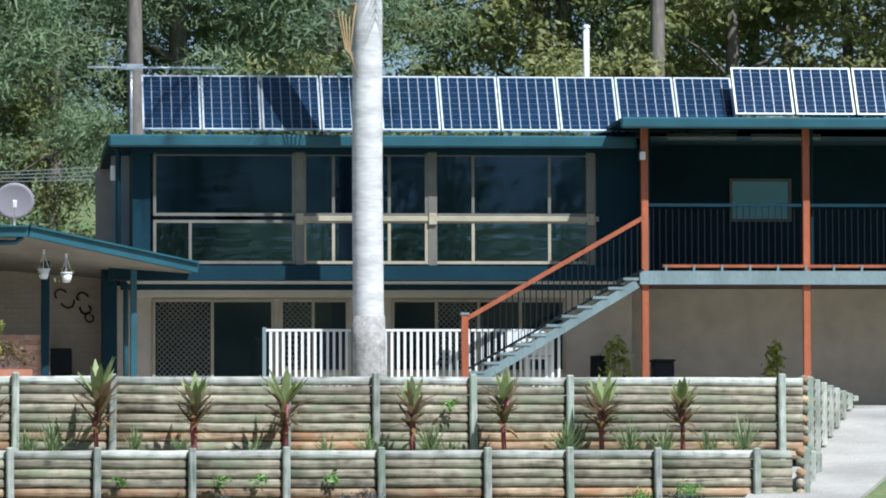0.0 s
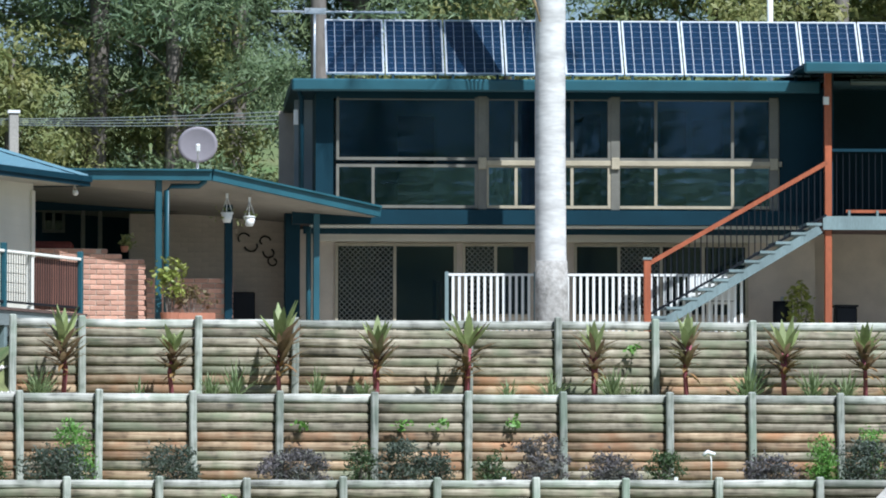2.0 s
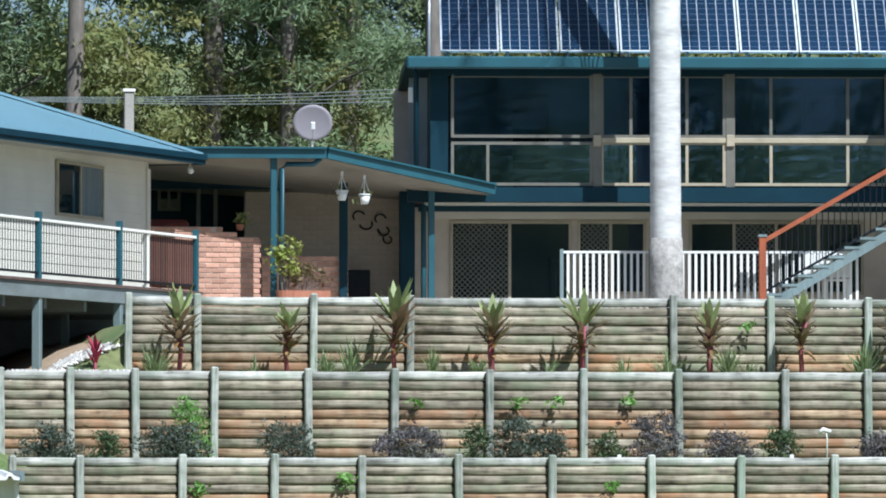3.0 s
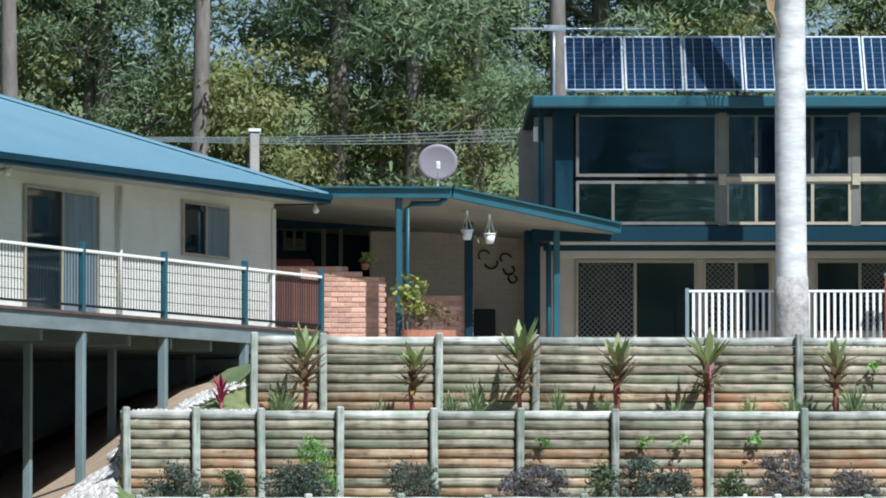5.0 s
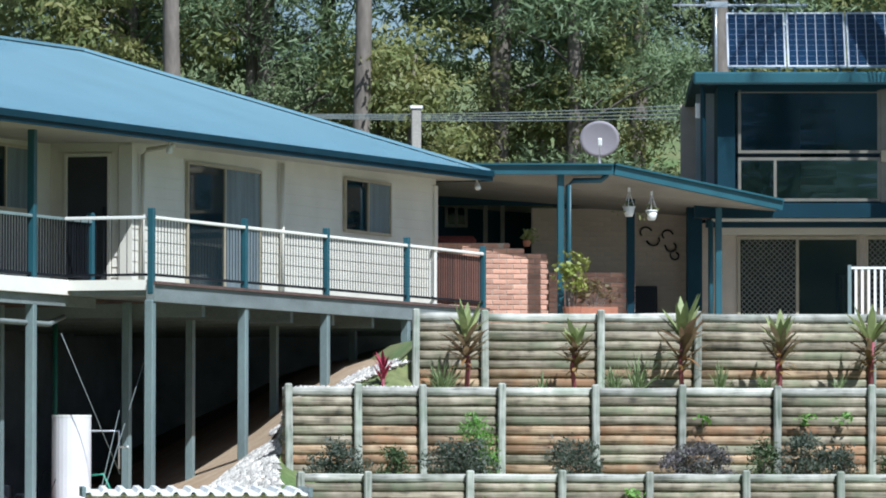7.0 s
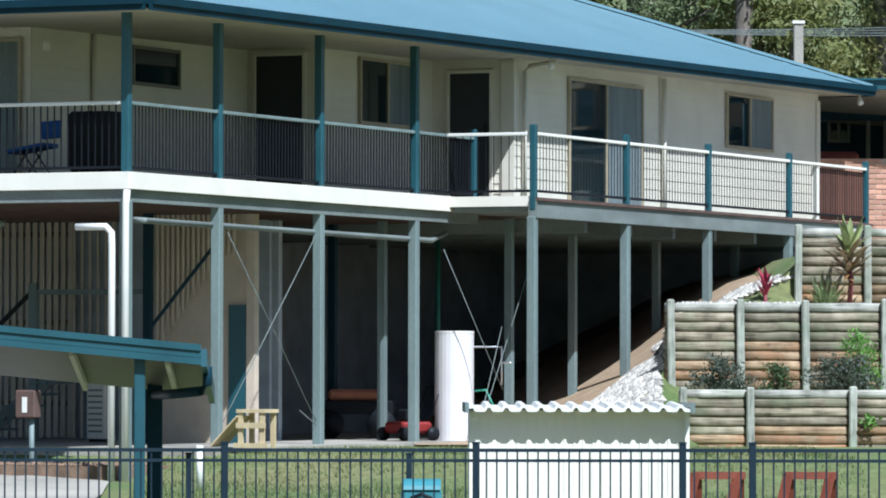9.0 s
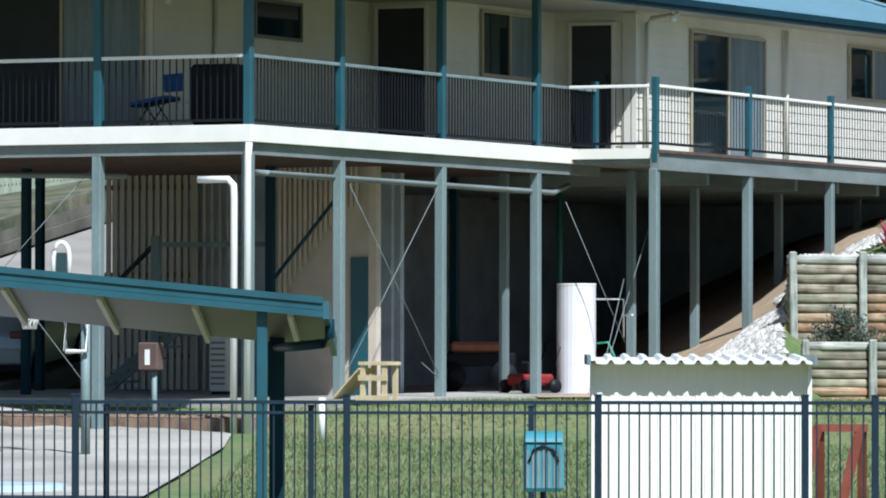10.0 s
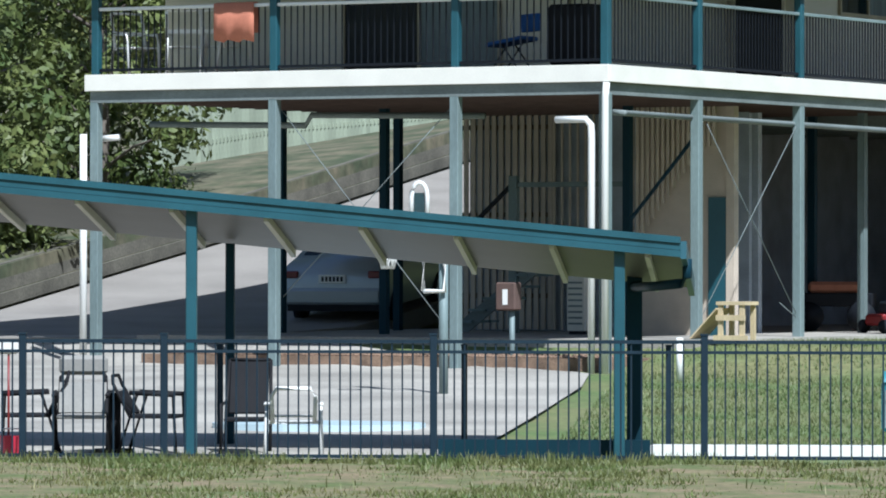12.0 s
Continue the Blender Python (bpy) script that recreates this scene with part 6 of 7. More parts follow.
rod("downpipe", TEAL_DARK, shelter, [(A1.x + 0.05, 0.5, A1.z - 0.12), (A1.x + 0.05, 0.5, A1.z - 0.3), (A1.x - 0.02, 0.55, A1.z - 0.37), (A1.x - 0.3, 0.9, A1.z - 0.4), (-2.33, 2.25, A1.z - 0.42)], 0.05)
bm = bmesh.new()
box(bm, -4.24, -2.08, 51.6, 51.7, 0.0, 0.20)
tagged(part("low_board", bm, TEAL_DARK), "low dark teal edging board behind the fence", "edging", kind="structure")
bm = bmesh.new()
box(bm, -2.09, 2.0, 51.8, 52.15, 0.0, 0.14)
tagged(part("concrete_kerb", bm, WHITE), "pale concrete kerb along the lawn", "kerb", kind="structure")

# cream steel shed
SHY = 52.6
sx0, sx1 = 0.98, 3.23
zt = 1.62
shed = thing("garden_shed", pose(0, SHY, 0), "small cream ribbed steel shed with corrugated roof", "shed")
SHED = material("bright_cream_steel", (0.78, 0.75, 0.65), 0.5, var=0.06, scale=1.5)
bar("wall", SHED, shed, sx0, sx1, 0.02, 1.5, 0.0, zt - 0.02)
bm = bmesh.new()
box(bm, -0.012, 0.012, 0.012, 0.022, 0, zt - 0.04)
rib = mesh(bm, SHED)
k = int((sx1 - sx0) / 0.095)
for i in range(k + 1):
    put("rib", rib, shed, (sx0 + (sx1 - sx0) * i / k, 0.0, 0.01))
bm = bmesh.new()
n = 90
row0, row1 = [], []
for i in range(n + 1):
    x = sx0 - 0.02 + (sx1 - sx0 + 0.06) * i / n
    h = 0.028 * (1 if (i % 7) < 3 else -0.4)
    row0.append(bm.verts.new((x, -0.22, zt + h)))
    row1.append(bm.verts.new((x, 1.6, zt + 0.03 + h)))
for i in range(n):
    bm.faces.new((row0[i], row0[i + 1], row1[i + 1], row1[i]))
roof = part("roof", bm, WHITE, shed, "pale corrugated roof sheet")
roof.modifiers.new("thick", "SOLIDIFY").thickness = 0.03
bar("barge", TEAL_PALE, shed, sx1 + 0.02, sx1 + 0.06, -0.24, 1.6, zt - 0.05, zt + 0.05)
bar("barge", TEAL_PALE, shed, sx0 - 0.06, sx0 - 0.02, -0.24, 1.6, zt - 0.05, zt + 0.05)
bar("corner_trim", WHITE, shed, sx1 - 0.03, sx1 + 0.015, -0.012, 0.02, 0.0, zt - 0.03)

# post bin
bin_ = thing("teal_bin", pose(0.47, 52.4, 0.05), "teal slatted litter bin with domed lid on a post", "bin")
BIN = material("teal_plastic", (0.06, 0.24, 0.28), 0.45, var=0.15, scale=4.0)
zb0, zb1 = 0.27 - 0.05, 0.80 - 0.05
bar("post", BLACK, bin_, -0.03, 0.03, 0.0, 0.06, 0, zb0 + 0.05)
bar("body", BIN, bin_, -0.21, 0.21, -0.18, 0.18, zb0, zb1, bevel=0.04)
for i in range(7):
    bar("slat", TEAL_PALE, bin_, -0.175 + i * 0.055, -0.15 + i * 0.055, -0.192, -0.18, zb0 + 0.04, zb1 - 0.1)
bm = bmesh.new()
tube(bm, [(-0.2, 0, 0), (0.2, 0, 0)], 0.2, 16)
for v in bm.verts:
    v.co.z = max(v.co.z, 0) * 0.55 + zb1 - 0.02
part("lid", bm, BIN, bin_, smooth=False)
rod("hood", BLACK, bin_, [(-0.15, -0.195, zb1 - 0.22), (-0.1, -0.195, zb1 - 0.1), (0, -0.195, zb1 - 0.06), (0.1, -0.195, zb1 - 0.1), (0.15, -0.195, zb1 - 0.22)], 0.018, 6)


# seats
def garden_chair(x, y, turn, label, frame_mat, sling_mat, slats=True, w=0.52, back_h=0.62, rot=0):
    c = thing("garden_chair", pose(x, y, 0.05, 0, 0, turn), label, "chair", "pool chairs")
    for s in (-1, 1):
        rod("side_frame", frame_mat, c, [(s * w / 2, -0.28, 0), (s * w / 2, -0.25, 0.6), (s * w / 2, 0.12, 0.62), (s * w / 2, 0.32, 0)], 0.018, 8)
        rod("arm", frame_mat, c, [(s * w / 2, -0.27, 0.61), (s * w / 2, 0.2, 0.63)], 0.024, 8)
        rod("back_post", frame_mat, c, [(s * (w / 2 - 0.03), 0.2, 0.38), (s * (w / 2 - 0.04), 0.38, 0.38 + back_h * 0.8), (s * (w / 2 - 0.1), 0.4, 0.38 + back_h)], 0.018, 8)
    rod("back_top", frame_mat, c, [(-(w / 2 - 0.1), 0.4, 0.38 + back_h), (w / 2 - 0.1, 0.4, 0.38 + back_h)], 0.018, 8)
    if slats:
        for i in range(5):
            f = (i + 0.6) / 5.4
            bar("back_strap", sling_mat, c, -w / 2 + 0.05, w / 2 - 0.05, 0.2 + 0.19 * f, 0.21 + 0.19 * f, 0.42 + back_h * 0.9 * f - 0.035, 0.42 + back_h * 0.9 * f + 0.035)
        for i in range(5):
            bar("seat_strap", sling_mat, c, -w / 2, w / 2, -0.25 + i * 0.1, -0.18 + i * 0.1, 0.38, 0.39)
    else:
        bm = bmesh.new()
        beam(bm, (0, 0.2, 0.42), (0, 0.34, 0.22 + back_h), w - 0.06, 0.03)
        part("back_sling", bm, sling_mat, c)
        bar("seat_sling", sling_mat, c, -w / 2 + 0.02, w / 2 - 0.02, -0.26, 0.22, 0.37, 0.41, bevel=0.01)
    return c


GREY_SLING = material("grey_sling_fabric", (0.27, 0.26, 0.235), 0.8, var=0.15, scale=5.0)
CHAR = material("charcoal_plastic", (0.016, 0.016, 0.018), 0.65, var=0.2, scale=4.0)
CHAR.node_tree.nodes["Principled BSDF"].inputs["Specular IOR Level"].default_value = 0.15
white_chair = thing("white_garden_chair", pose(-5.64, 50.9, 0.04, 0, 0, 186), "white tubular garden chair with slatted back", "chair", "pool chairs")
rod("back_frame", WHITE, white_chair, [(-0.21, 0.2, 0.36), (-0.22, 0.27, 0.62), (-0.17, 0.3, 0.7), (0.17, 0.3, 0.7), (0.22, 0.27, 0.62), (0.21, 0.2, 0.36)], 0.022, 8)
rod("back_slat", WHITE, white_chair, [(-0.21, 0.21, 0.42), (0.21, 0.21, 0.42)], 0.016, 6)
for sx_ in (-0.27, 0.27):
    rod("arm_leg", WHITE, white_chair, [(sx_ * 1.05, 0.3, 0.0), (sx_, 0.2, 0.42), (sx_, 0.18, 0.5), (sx_, -0.28, 0.52), (sx_ * 1.05, -0.32, 0.0)], 0.022, 8)
    bar("arm_pad", WHITE, white_chair, sx_ - 0.03, sx_ + 0.03, -0.26, 0.18, 0.52, 0.55, bevel=0.01)
for i in range(5):
    bar("seat_slat", WHITE, white_chair, -0.25, 0.25, -0.26 + i * 0.1, -0.2 + i * 0.1, 0.34, 0.36)
recliner = garden_chair(-7.81, 51.0, 6, "padded grey sling recliner with dark frame", CHAR, GREY_SLING, False, 0.54, 0.5)
bar("head_pillow", GREY_SLING, recliner, -0.25, 0.25, 0.36, 0.46, 0.8, 1.0, bevel=0.04)
garden_chair(-7.10, 51.2, 85, "dark moulded garden chair turned to the table", CHAR, CHAR, False, 0.46, 0.42)
garden_chair(-8.41, 51.4, -80, "dark garden chair beside the table", CHAR, CHAR, False, 0.46, 0.45)
table = thing("garden_table", pose(-7.58, 51.7, 0.05), "small round grey garden table on a pedestal", "table")
bm = bmesh.new()
tube(bm, [(0, 0, 0.62), (0, 0, 0.65)], 0.3, 22)
part("tabletop", bm, GREY_SLING, table)
rod("pedestal", CHAR, table, [(0, 0, 0.03), (0, 0, 0.62)], 0.07, 12)
bm = bmesh.new()
tube(bm, [(0, 0, 0), (0, 0, 0.04)], 0.2, 18)
part("foot", bm, CHAR, table)
black_chair = thing("black_folding_chair", pose(-6.2, 51.7, 0.05), "black sling folding chair with a tall back", "chair", "pool chairs")
bm = bmesh.new()
beam(bm, (0, 0.02, 0.4), (0, 0.2, 0.93), 0.4, 0.035)
part("back_sling", bm, CHAR, black_chair, bevel=0.01)
bar("seat_sling", CHAR, black_chair, -0.2, 0.2, -0.4, 0.04, 0.33, 0.37, bevel=0.01)
for sx_ in (-0.23, 0.23):
    rod("back_post", CHAR, black_chair, [(sx_, -0.02, 0.02), (sx_, 0.04, 0.4), (sx_ * 0.92, 0.22, 0.95)], 0.018, 8)
    rod("front_leg", CHAR, black_chair, [(sx_, -0.4, 0.0), (sx_, -0.36, 0.5), (sx_, 0.06, 0.52)], 0.018, 8)
rod("back_top", CHAR, black_chair, [(-0.21, 0.22, 0.95), (0.21, 0.22, 0.95)], 0.018, 8)
bucket = thing("red_bucket", pose(-8.49, 50.8, 0.02), "red plastic bucket beside the fence", "bucket")
bm = bmesh.new()
tube(bm, [(0, 0, 0), (0, 0, 0.23)], 0.1, 14, 0.13)
part("tub", bm, material("red_plastic", (0.5, 0.03, 0.06), 0.4), bucket)
rod("handle", WHITE, bucket, [(-0.13, 0, 0.22), (-0.08, 0, 0.3), (0.08, 0, 0.3), (0.13, 0, 0.22)], 0.008, 5)
mop = thing("pool_brush", pose(-8.54, 50.9, 0.02), "pale pool brush leaning at the fence", "brush")
rod("pole", RED_PAINT, mop, [(0, 0, 0), (0, 0, 1.05)], 0.012, 6)
bar("head", WHITE, mop, -0.12, 0.1, -0.04, 0.04, 1.05, 1.2, bevel=0.02)
water = bmesh.new()
prism(water, [(-7.18 + 2.4 * (0.5 - 0.5 * math.cos(6.2832 * k / 24)), 56.5 + 0.85 * math.sin(6.2832 * k / 24)) for k in range(24)], 0.02, 0.21)
tagged(part("splash_pad", water, material("pale_blue_paint", (0.5, 0.62, 0.66), 0.35, var=0.06, scale=1.0)), "pale blue wading pool set on the concrete", "paddling pool")
pvc = thing("white_pipe_stub", pose(-2.35, 68, height(-2.35, 68)), "short white plastic pipe standing in the lawn", "pipe")
rod("pipe", WHITE, pvc, [(0, 0, 0), (0, 0, 0.58)], 0.045, 10)
bar("cap", WHITE, pvc, -0.05, 0.05, -0.05, 0.05, 0.54, 0.6, bevel=0.015)

# basketball stand
hoop = thing("basketball_hoop", pose(-5.19, 64, 0.3), "white framed basketball backboard on a pale teal pole", "basketball hoop")
rod("pole", TEAL_PALE, hoop, [(0, 0, 0), (0, 0, 2.07 - 0.3)], 0.06, 12)
hx0, hx1 = -5.59 - -5.19, -5.39 - -5.19
zt2, zb2 = 3.03 - 0.3, 1.64 - 0.3
pts = [(hx0, -0.1, zb2 + 0.9)] + [(hx0 + (hx1 - hx0) * (0.5 - 0.5 * math.cos(3.1416 * k / 8)), -0.1, zt2 - 0.2 + 0.18 * math.sin(3.1416 * k / 8)) for k in range(9)] + [(hx1, -0.1, zb2 + 0.9)]
rod("board_arch", WHITE, hoop, pts, 0.03, 8)
hx2 = -5.17 - -5.19
rod("board_frame", WHITE, hoop, [(hx1 - 0.05, -0.1, zb2), (hx2, -0.1, zb2), (hx2, -0.1, zb2 + 0.38), (hx1 - 0.05, -0.1, zb2 + 0.4), (hx1 - 0.05, -0.1, zb2)], 0.03, 8)
bm = bmesh.new()
box(bm, hx0 + 0.02, hx1, -0.09, -0.07, zb2 + 0.4, zt2 - 0.15)
part("board", bm, GLASS_CLEAR, hoop)
rx, rz = -5.87 - -5.19, 2.14 - 0.3
rod("ring", RED_PAINT, hoop, [(rx + 0.14 * math.cos(a), -0.3 + 0.2 * math.sin(a), rz) for a in [6.2832 * k / 16 for k in range(17)]], 0.012, 6)
for k in range(10):
    a = 6.2832 * k / 10
    rod("net_cord", WHITE, hoop, [(rx + 0.14 * math.cos(a), -0.3 + 0.14 * math.sin(a), rz), (rx + 0.08 * math.cos(a + 0.5), -0.3 + 0.08 * math.sin(a + 0.5), rz - 0.22)], 0.008, 4)
    rod("net_cord", WHITE, hoop, [(rx + 0.14 * math.cos(a), -0.3 + 0.14 * math.sin(a), rz), (rx + 0.08 * math.cos(a - 0.5), -0.3 + 0.08 * math.sin(a - 0.5), rz - 0.22)], 0.008, 4)
rod("ring_arm", TEAL_PALE, hoop, [(rx + 0.14, -0.2, rz), (0, 0, rz)], 0.02, 6)
box_ = thing("hanging_feeder", DECK @ pose(-2.14, 1.0, 1.32), "brown hanging box with a white patch", "feeder")
bar("case", UNDERSIDE, box_, -0.17, 0.15, 0, 0.2, 0, 0.4, bevel=0.02)
bar("patch", WHITE, box_, -0.05, 0.03, -0.006, 0.0, 0.08, 0.3)
rod("stake", TEAL_PALE, box_, [(0.05, 0.1, 0), (0.05, 0.1, -1.0)], 0.04, 8)

# red timber play frames by the wall
TRESTLE = material("faded_red_timber", (0.22, 0.055, 0.03), 0.6, var=0.3, scale=4.0)
for i, x in enumerate((3.66, 4.65)):
    s = thing("red_trestle", pose(x, 54.2, 0.05), "red-stained timber trestle on the lawn", "trestle", "red trestles")
    for dx in (-0.25, 0.2):
        bm = bmesh.new()
        beam(bm, (dx - 0.22, -0.25, 0.0), (dx, 0, 0.86), 0.1, 0.05)
        part("leg", bm, TRESTLE, s)
        bm = bmesh.new()
        beam(bm, (dx + 0.04, 0.3, 0.0), (dx + 0.02, 0.02, 0.86), 0.1, 0.05)
        part("leg", bm, TRESTLE, s)
    bar("cross_bar", TRESTLE, s, -0.28, 0.28, -0.03, 0.05, 0.8, 0.88)

# verandah furniture
DZ = FLOOR
def deck_chair(x, y, turn, label):
    c = thing("white_deck_chair", DECK @ pose(x, y, DZ, 0, 0, turn), label, "chair", "verandah chairs")
    for s in (-0.25, 0.25):
        rod("side_frame", WHITE, c, [(s, -0.3, 0), (s, -0.25, 0.45), (s, -0.22, 0.62), (s, 0.2, 0.64), (s, 0.3, 0.0)], 0.024, 8)
        rod("back_post", WHITE, c, [(s, 0.15, 0.4), (s, 0.3, 0.95)], 0.024, 8)
    rod("back_top", WHITE, c, [(-0.25, 0.3, 0.95), (0.25, 0.3, 0.95)], 0.018, 8)
    bar("back_slat", WHITE, c, -0.24, 0.24, 0.24, 0.25, 0.62, 0.68)
    for i in range(4):
        bar("seat_slat", WHITE, c, -0.25, 0.25, -0.26 + i * 0.12, -0.18 + i * 0.12, 0.42, 0.44)
deck_chair(-8.11, 0.5, 60, "white metal chair on the verandah")
deck_chair(-7.22, 0.5, 205, "white metal chair facing the rail")
deck_chair(-6.60, 0.6, 150, "white metal chair under the hung towel")
towel = thing("orange_towel", DECK @ pose(-6.11, 0.06, DZ), "orange towel hung over the verandah rail", "towel")
bm = bmesh.new()
rows = []
for i in range(9):
    x = -0.34 + 0.68 * i / 8
    w = 0.02 * math.sin(i * 1.7)
    rows.append([bm.verts.new(q) for q in ((x, -0.03 + w, 0.5 - 0.02 * (i % 3)), (x, -0.03 + w * 0.5, 0.8), (x, -0.025, 1.03), (x, 0.06, 1.045), (x, 0.13, 1.02), (x, 0.14 + w, 0.6))])
for a, b in zip(rows, rows[1:]):
    for j in range(5):
        bm.faces.new((a[j], b[j], b[j + 1], a[j + 1]))
cloth = part("cloth", bm, material("orange_cloth", (0.55, 0.2, 0.12), 0.9, var=0.15, scale=6.0), towel, smooth=True)
cloth.modifiers.new("thick", "SOLIDIFY").thickness = 0.012
blue = thing("blue_folding_seat", DECK @ pose(-2.38, 1.6, DZ), "blue fabric camping seat on the verandah", "chair")
BLUE = material("blue_fabric", (0.02, 0.09, 0.3), 0.8, var=0.2, scale=6.0)
bm = bmesh.new()
beam(bm, (-0.3, 0, 0.4), (0.3, 0, 0.5), 0.5, 0.06)
part("seat", bm, BLUE, blue, bevel=0.015)
bm = bmesh.new()
beam(bm, (0.02, 0.25, 0.72), (0.33, 0.25, 0.74), 0.05, 0.26)
part("backrest", bm, BLUE, blue, bevel=0.015)
for x, y in ((-0.25, -0.2), (0.25, -0.2), (-0.25, 0.2), (0.25, 0.2)):
    rod("leg", BLACK, blue, [(x, y, 0), (-x * 0.3, y, 0.45)], 0.012, 6)
grill = thing("covered_grill", DECK @ pose(-1.22, 1.4, DZ), "dark covered barbecue against the verandah rail", "barbecue")
bar("cover", CHAR, grill, -0.35, 0.35, -0.25, 0.25, 0.1, 0.95, bevel=0.05)
bar("foot", BLACK, grill, -0.3, 0.3, -0.2, 0.2, 0.0, 0.1)

# rough grass along the fence
vs, fs = [], []
r = random.Random(21)
for i in range(34000):
    x = r.uniform(-9.5, 6)
    y = 50.0 - abs(r.gauss(0, 1)) * 3.2 if r.random() < 0.75 else r.uniform(49.8, 50.5)
    if noise.noise((x * 0.7, y * 0.35, 3)) < -0.05 and r.random() < 0.8:
        continue
    a = r.uniform(0, 6.28)
    blade(vs, fs, (x, y, 0.0), (math.cos(a) * 0.4, math.sin(a) * 0.4, 1), r.uniform(0.02, 0.07) * (2.5 if r.random() < 0.06 else 1), 0.012, r.uniform(0.1, 0.8))
me = bpy.data.meshes.new("weeds")
me.from_pydata([tuple(v) for v in vs], [], fs)
me.materials.append(leaf_material("verge_grass", (0.13, 0.17, 0.045), (0.24, 0.21, 0.09)))
tagged(new("verge_grass", me), "rough mixed green and straw grass along the fence", "grass", kind="stuff")
bm = bmesh.new()
for j in range(24):
    for i in range(60):
        bm.verts.new((-13 + i * 0.4, 38.5 + j * 0.5, 0))
bm.verts.ensure_lookup_table()
for j in range(23):
    for i in range(59):
        k = j * 60 + i
        bm.faces.new([bm.verts[q] for q in (k, k + 1, k + 61, k + 60)])
for v in bm.verts:
    v.co.z = height(v.co.x, v.co.y) + 0.035 + 0.03 * noise.noise((v.co.x * 0.9, v.co.y * 0.9, 5)) - 0.1 * step(49.6, 50.0, v.co.y)
tagged(part("verge", bm, material("worn_verge", (0.22, 0.17, 0.095), 0.95, var=0.6, scale=1.6, fine=14.0, tint=(0.095, 0.125, 0.035), bump=0.6), smooth=True), "worn brown verge with patchy grass before the fence", "verge", kind="structure")

# short lawn blades
vs, fs = [], []
for i in range(42000):
    x, y = r.uniform(-3.2, 6.5), 52.2 + 24 * r.random() ** 1.2
    if x < -3.86 + (y - 54) * -0.02 or (1.0 < x < 3.4 and y < 54.3):
        continue
    q = DECK.inverted() @ Vector((x, y, 0))
    if q.y > 2.1 and q.x < 0.4:
        continue
    z = height(x, y)
    a, h = r.uniform(0, 6.28), r.uniform(0.03, 0.075)
    j = len(vs)
    vs += [(x, y, z), (x + 0.022 * math.cos(a), y + 0.022 * math.sin(a), z), (x + r.uniform(-0.03, 0.03), y + r.uniform(-0.03, 0.03), z + h)]
    fs.append((j, j + 1, j + 2))
me = bpy.data.meshes.new("lawn")
me.from_pydata(vs, [], fs)
me.materials.append(leaf_material("lawn_blade", (0.13, 0.185, 0.06), (0.22, 0.23, 0.1)))
tagged(new("lawn_grass", me), "short mown green grass blades of the lawn", "grass", kind="stuff")
vs, fs = [], []
for i in range(90000):
    x, y = r.uniform(-9.5, 6.5), 50.15 - 9.5 * r.random() ** 1.3
    d = noise.noise((x * 0.55, y * 0.25, 9)) + 0.4 * noise.noise((x * 2.0, y * 0.9, 2)) + (0.35 if y > 49.3 else 0)
    if d < r.uniform(-0.05, 0.4):
        continue
    z = height(x, y) + 0.02
    h = r.uniform(0.025, 0.075) * (1.9 if y > 49.6 and r.random() < 0.3 else 1)
    a = r.uniform(0, 6.28)
    j = len(vs)
    vs += [(x, y, z), (x + 0.025 * math.cos(a), y + 0.025 * math.sin(a), z), (x + r.uniform(-0.04, 0.04), y + r.uniform(-0.04, 0.04), z + h)]
    fs.append((j, j + 1, j + 2))
me = bpy.data.meshes.new("verge_tufts")
me.from_pydata(vs, [], fs)
me.materials.append(leaf_material("verge_blade", (0.11, 0.16, 0.04), (0.2, 0.19, 0.07)))
tagged(new("verge_turf", me), "short patchy turf on the worn verge", "grass", kind="stuff")


# ---- trees ----
def tree(name, label, m, seed, tall, bare, radius, twigs, per, spread, size, mat, trunk_r=0.22, droop=0.3, slim=0.45, top=1.0):
    rnd = random.Random(seed)
    t = thing(name, m, label, "tree", "trees behind the houses")
    bm = bmesh.new()
    lean = rnd.uniform(-0.5, 0.5)
    spine = [Vector((lean * k * k + rnd.uniform(-0.08, 0.08), rnd.uniform(-0.08, 0.08), tall * 0.93 * k - 0.3 * (k == 0))) for k in [i / 7 for i in range(8)]]
    tube(bm, spine, trunk_r, 9, 0.04)
    ends = []
    for i in range(twigs):
        k = bare + (1 - bare) * rnd.random() ** 0.9
        z = tall * k * 0.95
        f = (k - bare) / (1 - bare)
        reach = radius * (1 - f * 0.75 * top) * (0.35 + 0.75 * rnd.random()) * min(1, 0.45 + f * 3)
        a = rnd.uniform(0, 6.283)
        e = Vector((math.cos(a) * reach + lean * k * k, math.sin(a) * reach, z + rnd.uniform(-0.3, 0.5)))
        ends.append(e)
        if i % 3 == 0:
            s = Vector((lean * k * k * 0.8, 0, z - reach * 0.35))
            tube(bm, [s, s.lerp(e, 0.5) + Vector((0, 0, 0.15)), e], 0.05 * trunk_r / 0.22, 5, 0.012, cap=False)
    part("trunk", bm, BARK, t, smooth=True)
    me = leaf_pads(rnd, ends, per, spread, size, slim, mat is PINE)
    me.materials.append(mat)
    part("crown", me, mat, t)
    return t


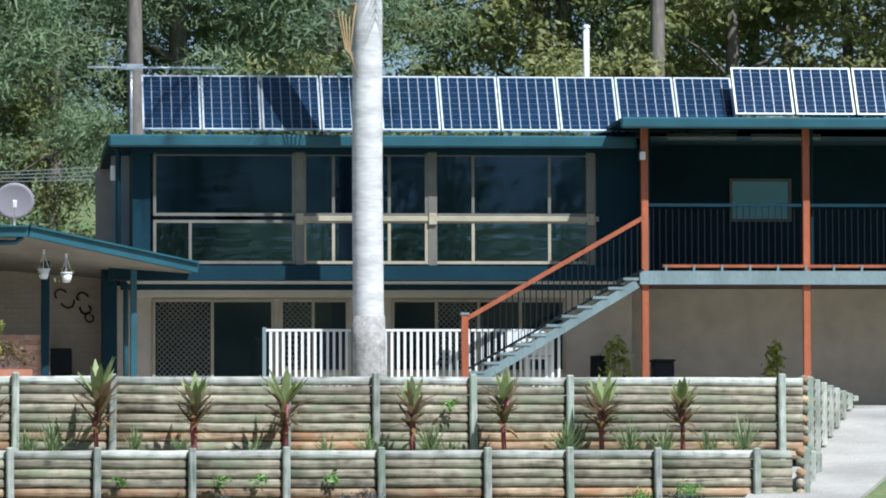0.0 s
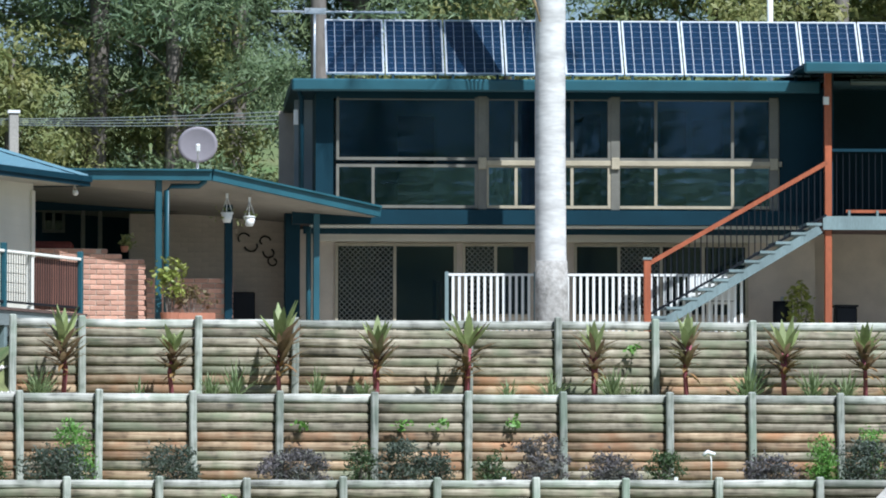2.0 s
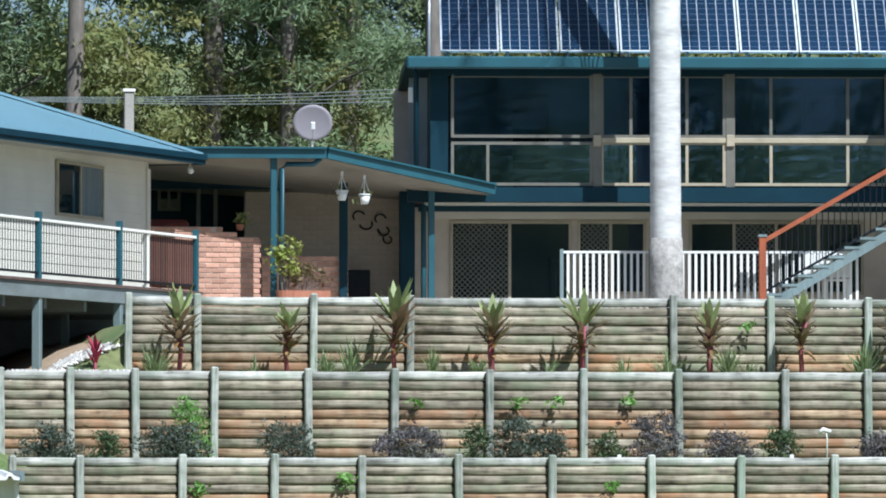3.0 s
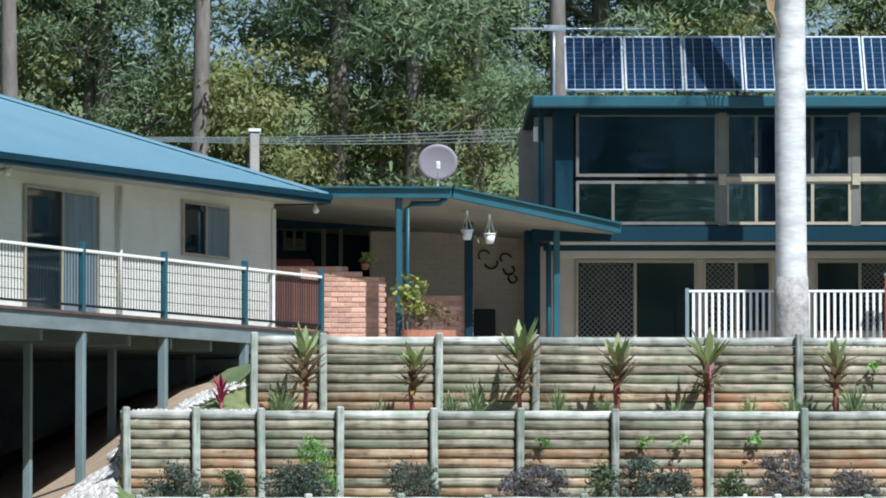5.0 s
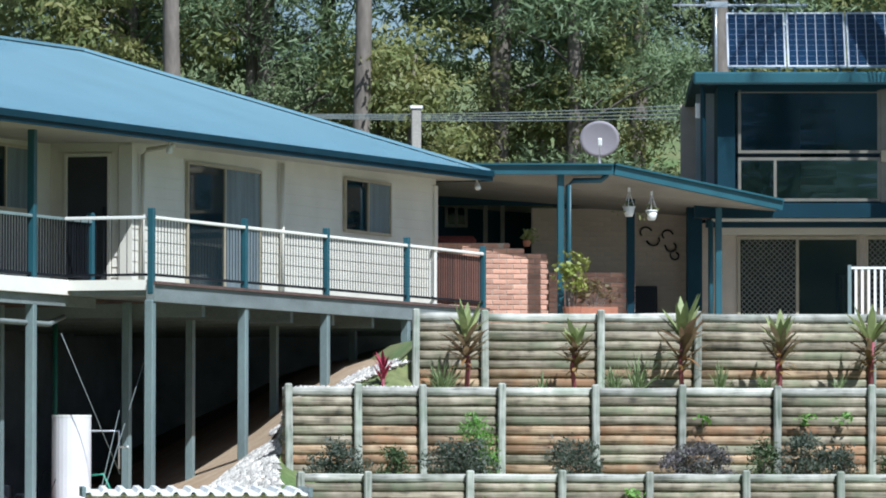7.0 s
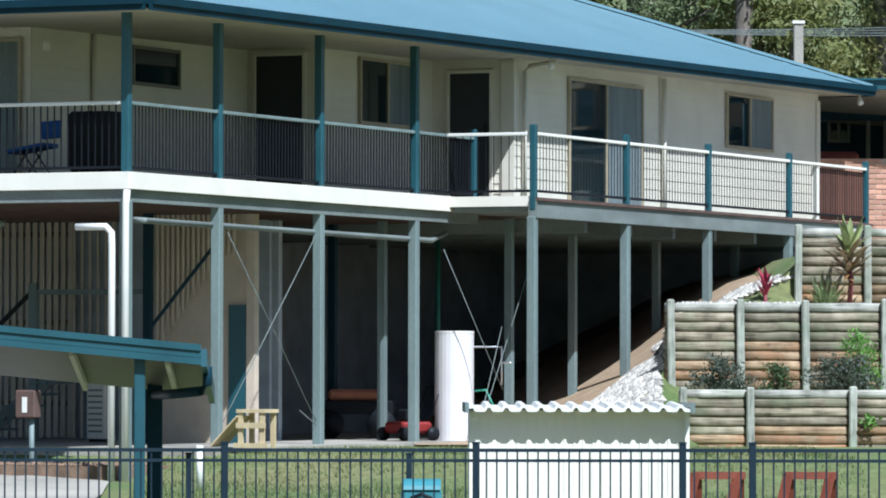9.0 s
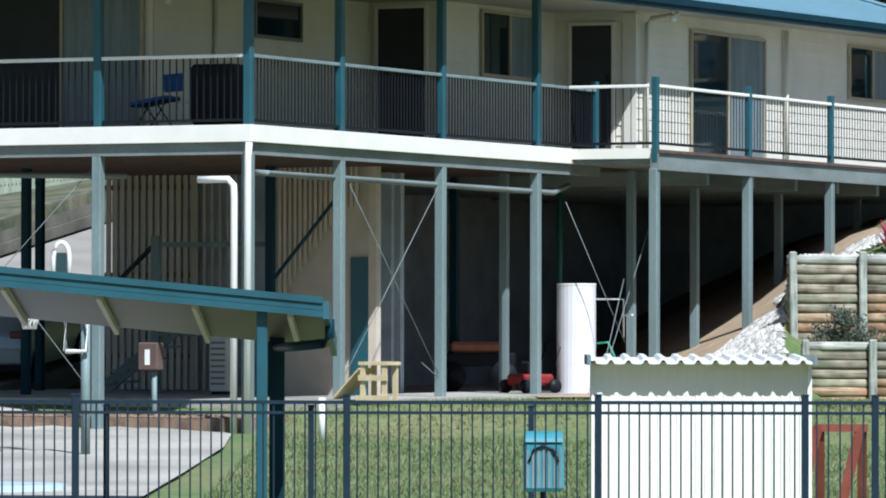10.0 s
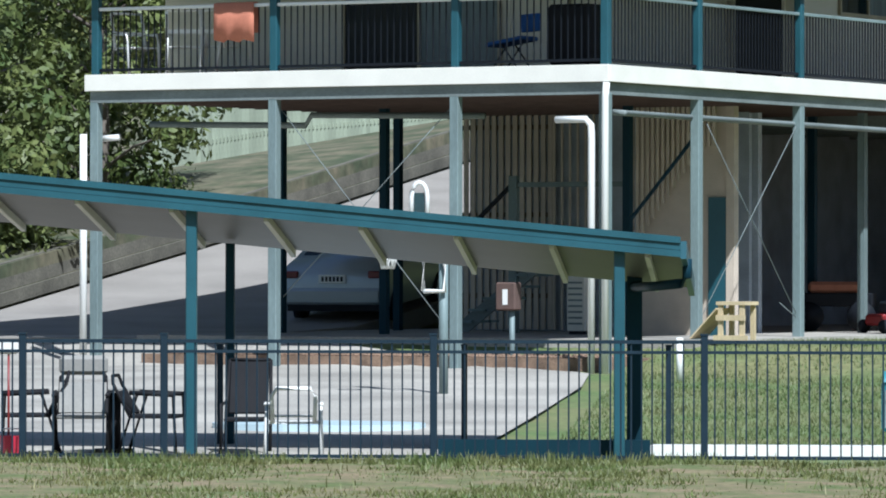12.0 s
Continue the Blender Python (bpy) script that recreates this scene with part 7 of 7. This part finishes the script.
kinds = [
    tree("pine_tree", "tall dense pine with drooping grey-green needles", pose(6.0, 112, 4.6), 1, 20, 0.12, 3.7, 150, 165, 0.6, 0.2, PINE, 0.24, 0.5, 0.26),
    tree("pine_tree", "tall pine with uneven dark crown and bare lower trunk", pose(14.5, 114, 4.8), 2, 22, 0.2, 3.5, 135, 165, 0.6, 0.2, PINE, 0.26, 0.5, 0.26),
    tree("gum_tree", "open gum tree with yellow-green leaves and pale limbs", pose(26.0, 114, 5.0), 3, 19, 0.18, 4.2, 140, 100, 0.55, 0.2, GUM, 0.2, 0.3, 0.45),
    tree("broad_leaf_tree", "rounded tree with dense glossy green leaves", pose(-15.9, 90, 1.3), 4, 12, 0.02, 3.0, 210, 110, 0.48, 0.19, BROAD, 0.2, 0.4, 0.5, 0.5),
    tree("shrub_tree", "low bushy tree with light green foliage", pose(9.0, 110, 4.2), 5, 7.0, 0.05, 2.6, 90, 90, 0.5, 0.17, GUM, 0.1, 0.2, 0.4, 0.6),
    tree("tall_pine", "tall bare-trunked pine with crown high overhead", pose(7.87, 109, 4.4), 6, 24, 0.66, 3.4, 70, 165, 0.6, 0.2, PINE, 0.24, 0.5, 0.26),
]
copy_thing(kinds[5], pose(3.78, 108, 4.3, 0, 0, 130))
copy_thing(kinds[5], pose(15.57, 108, 4.3, 0, 0, 220))
copy_thing(kinds[5], pose(27.54, 110, 4.5, 0, 0, 300))
copy_thing(kinds[3], pose(-19.5, 94, 2.6, 0, 0, 70))
copy_thing(kinds[3], pose(-14.8, 98.5, 3.0, 0, 0, 160))
# unseen woods added across the valley, behind the camera: dark reflections, low sky blocked
back_wood = random.Random(31)
for i in range(14):
    bx = -72 + i * 11 + back_wood.uniform(-2, 2)
    copy_thing(kinds[4], Matrix.Translation((bx, -60, height(bx, -60) - 0.4)) @ Matrix.Rotation(back_wood.uniform(0, 6), 4, "Z") @ Matrix.Scale(back_wood.uniform(1.8, 2.6), 4))
rnd = random.Random(11)
for x in range(-26, 54, 4):
    for row, y in enumerate((112, 118, 125) if x % 8 == 2 else (112, 118)):
        tx = x + rnd.uniform(-1.6, 1.6) + row * 1.3
        if tx < 0:
            y += 8
        k = kinds[rnd.choice((0, 1, 0, 1, 2) if tx < 19 else (2, 2, 0, 2, 1))]
        s = rnd.uniform(0.85, 1.15)
        copy_thing(k, Matrix.Translation((tx, y + rnd.uniform(-2, 2), height(tx, y) - 0.1)) @ Matrix.Rotation(rnd.uniform(0, 6), 4, "Z") @ Matrix.Scale(s, 4))
for x in range(-22, 52, 3):
    y = 109.5 + rnd.uniform(-1, 2) + (12 if x < 1 else 0)
    copy_thing(kinds[4], Matrix.Translation((x + rnd.uniform(-1, 1), y, height(x, y) - 0.1)) @ Matrix.Rotation(rnd.uniform(0, 6), 4, "Z") @ Matrix.Scale(rnd.uniform(0.7, 1.1), 4))
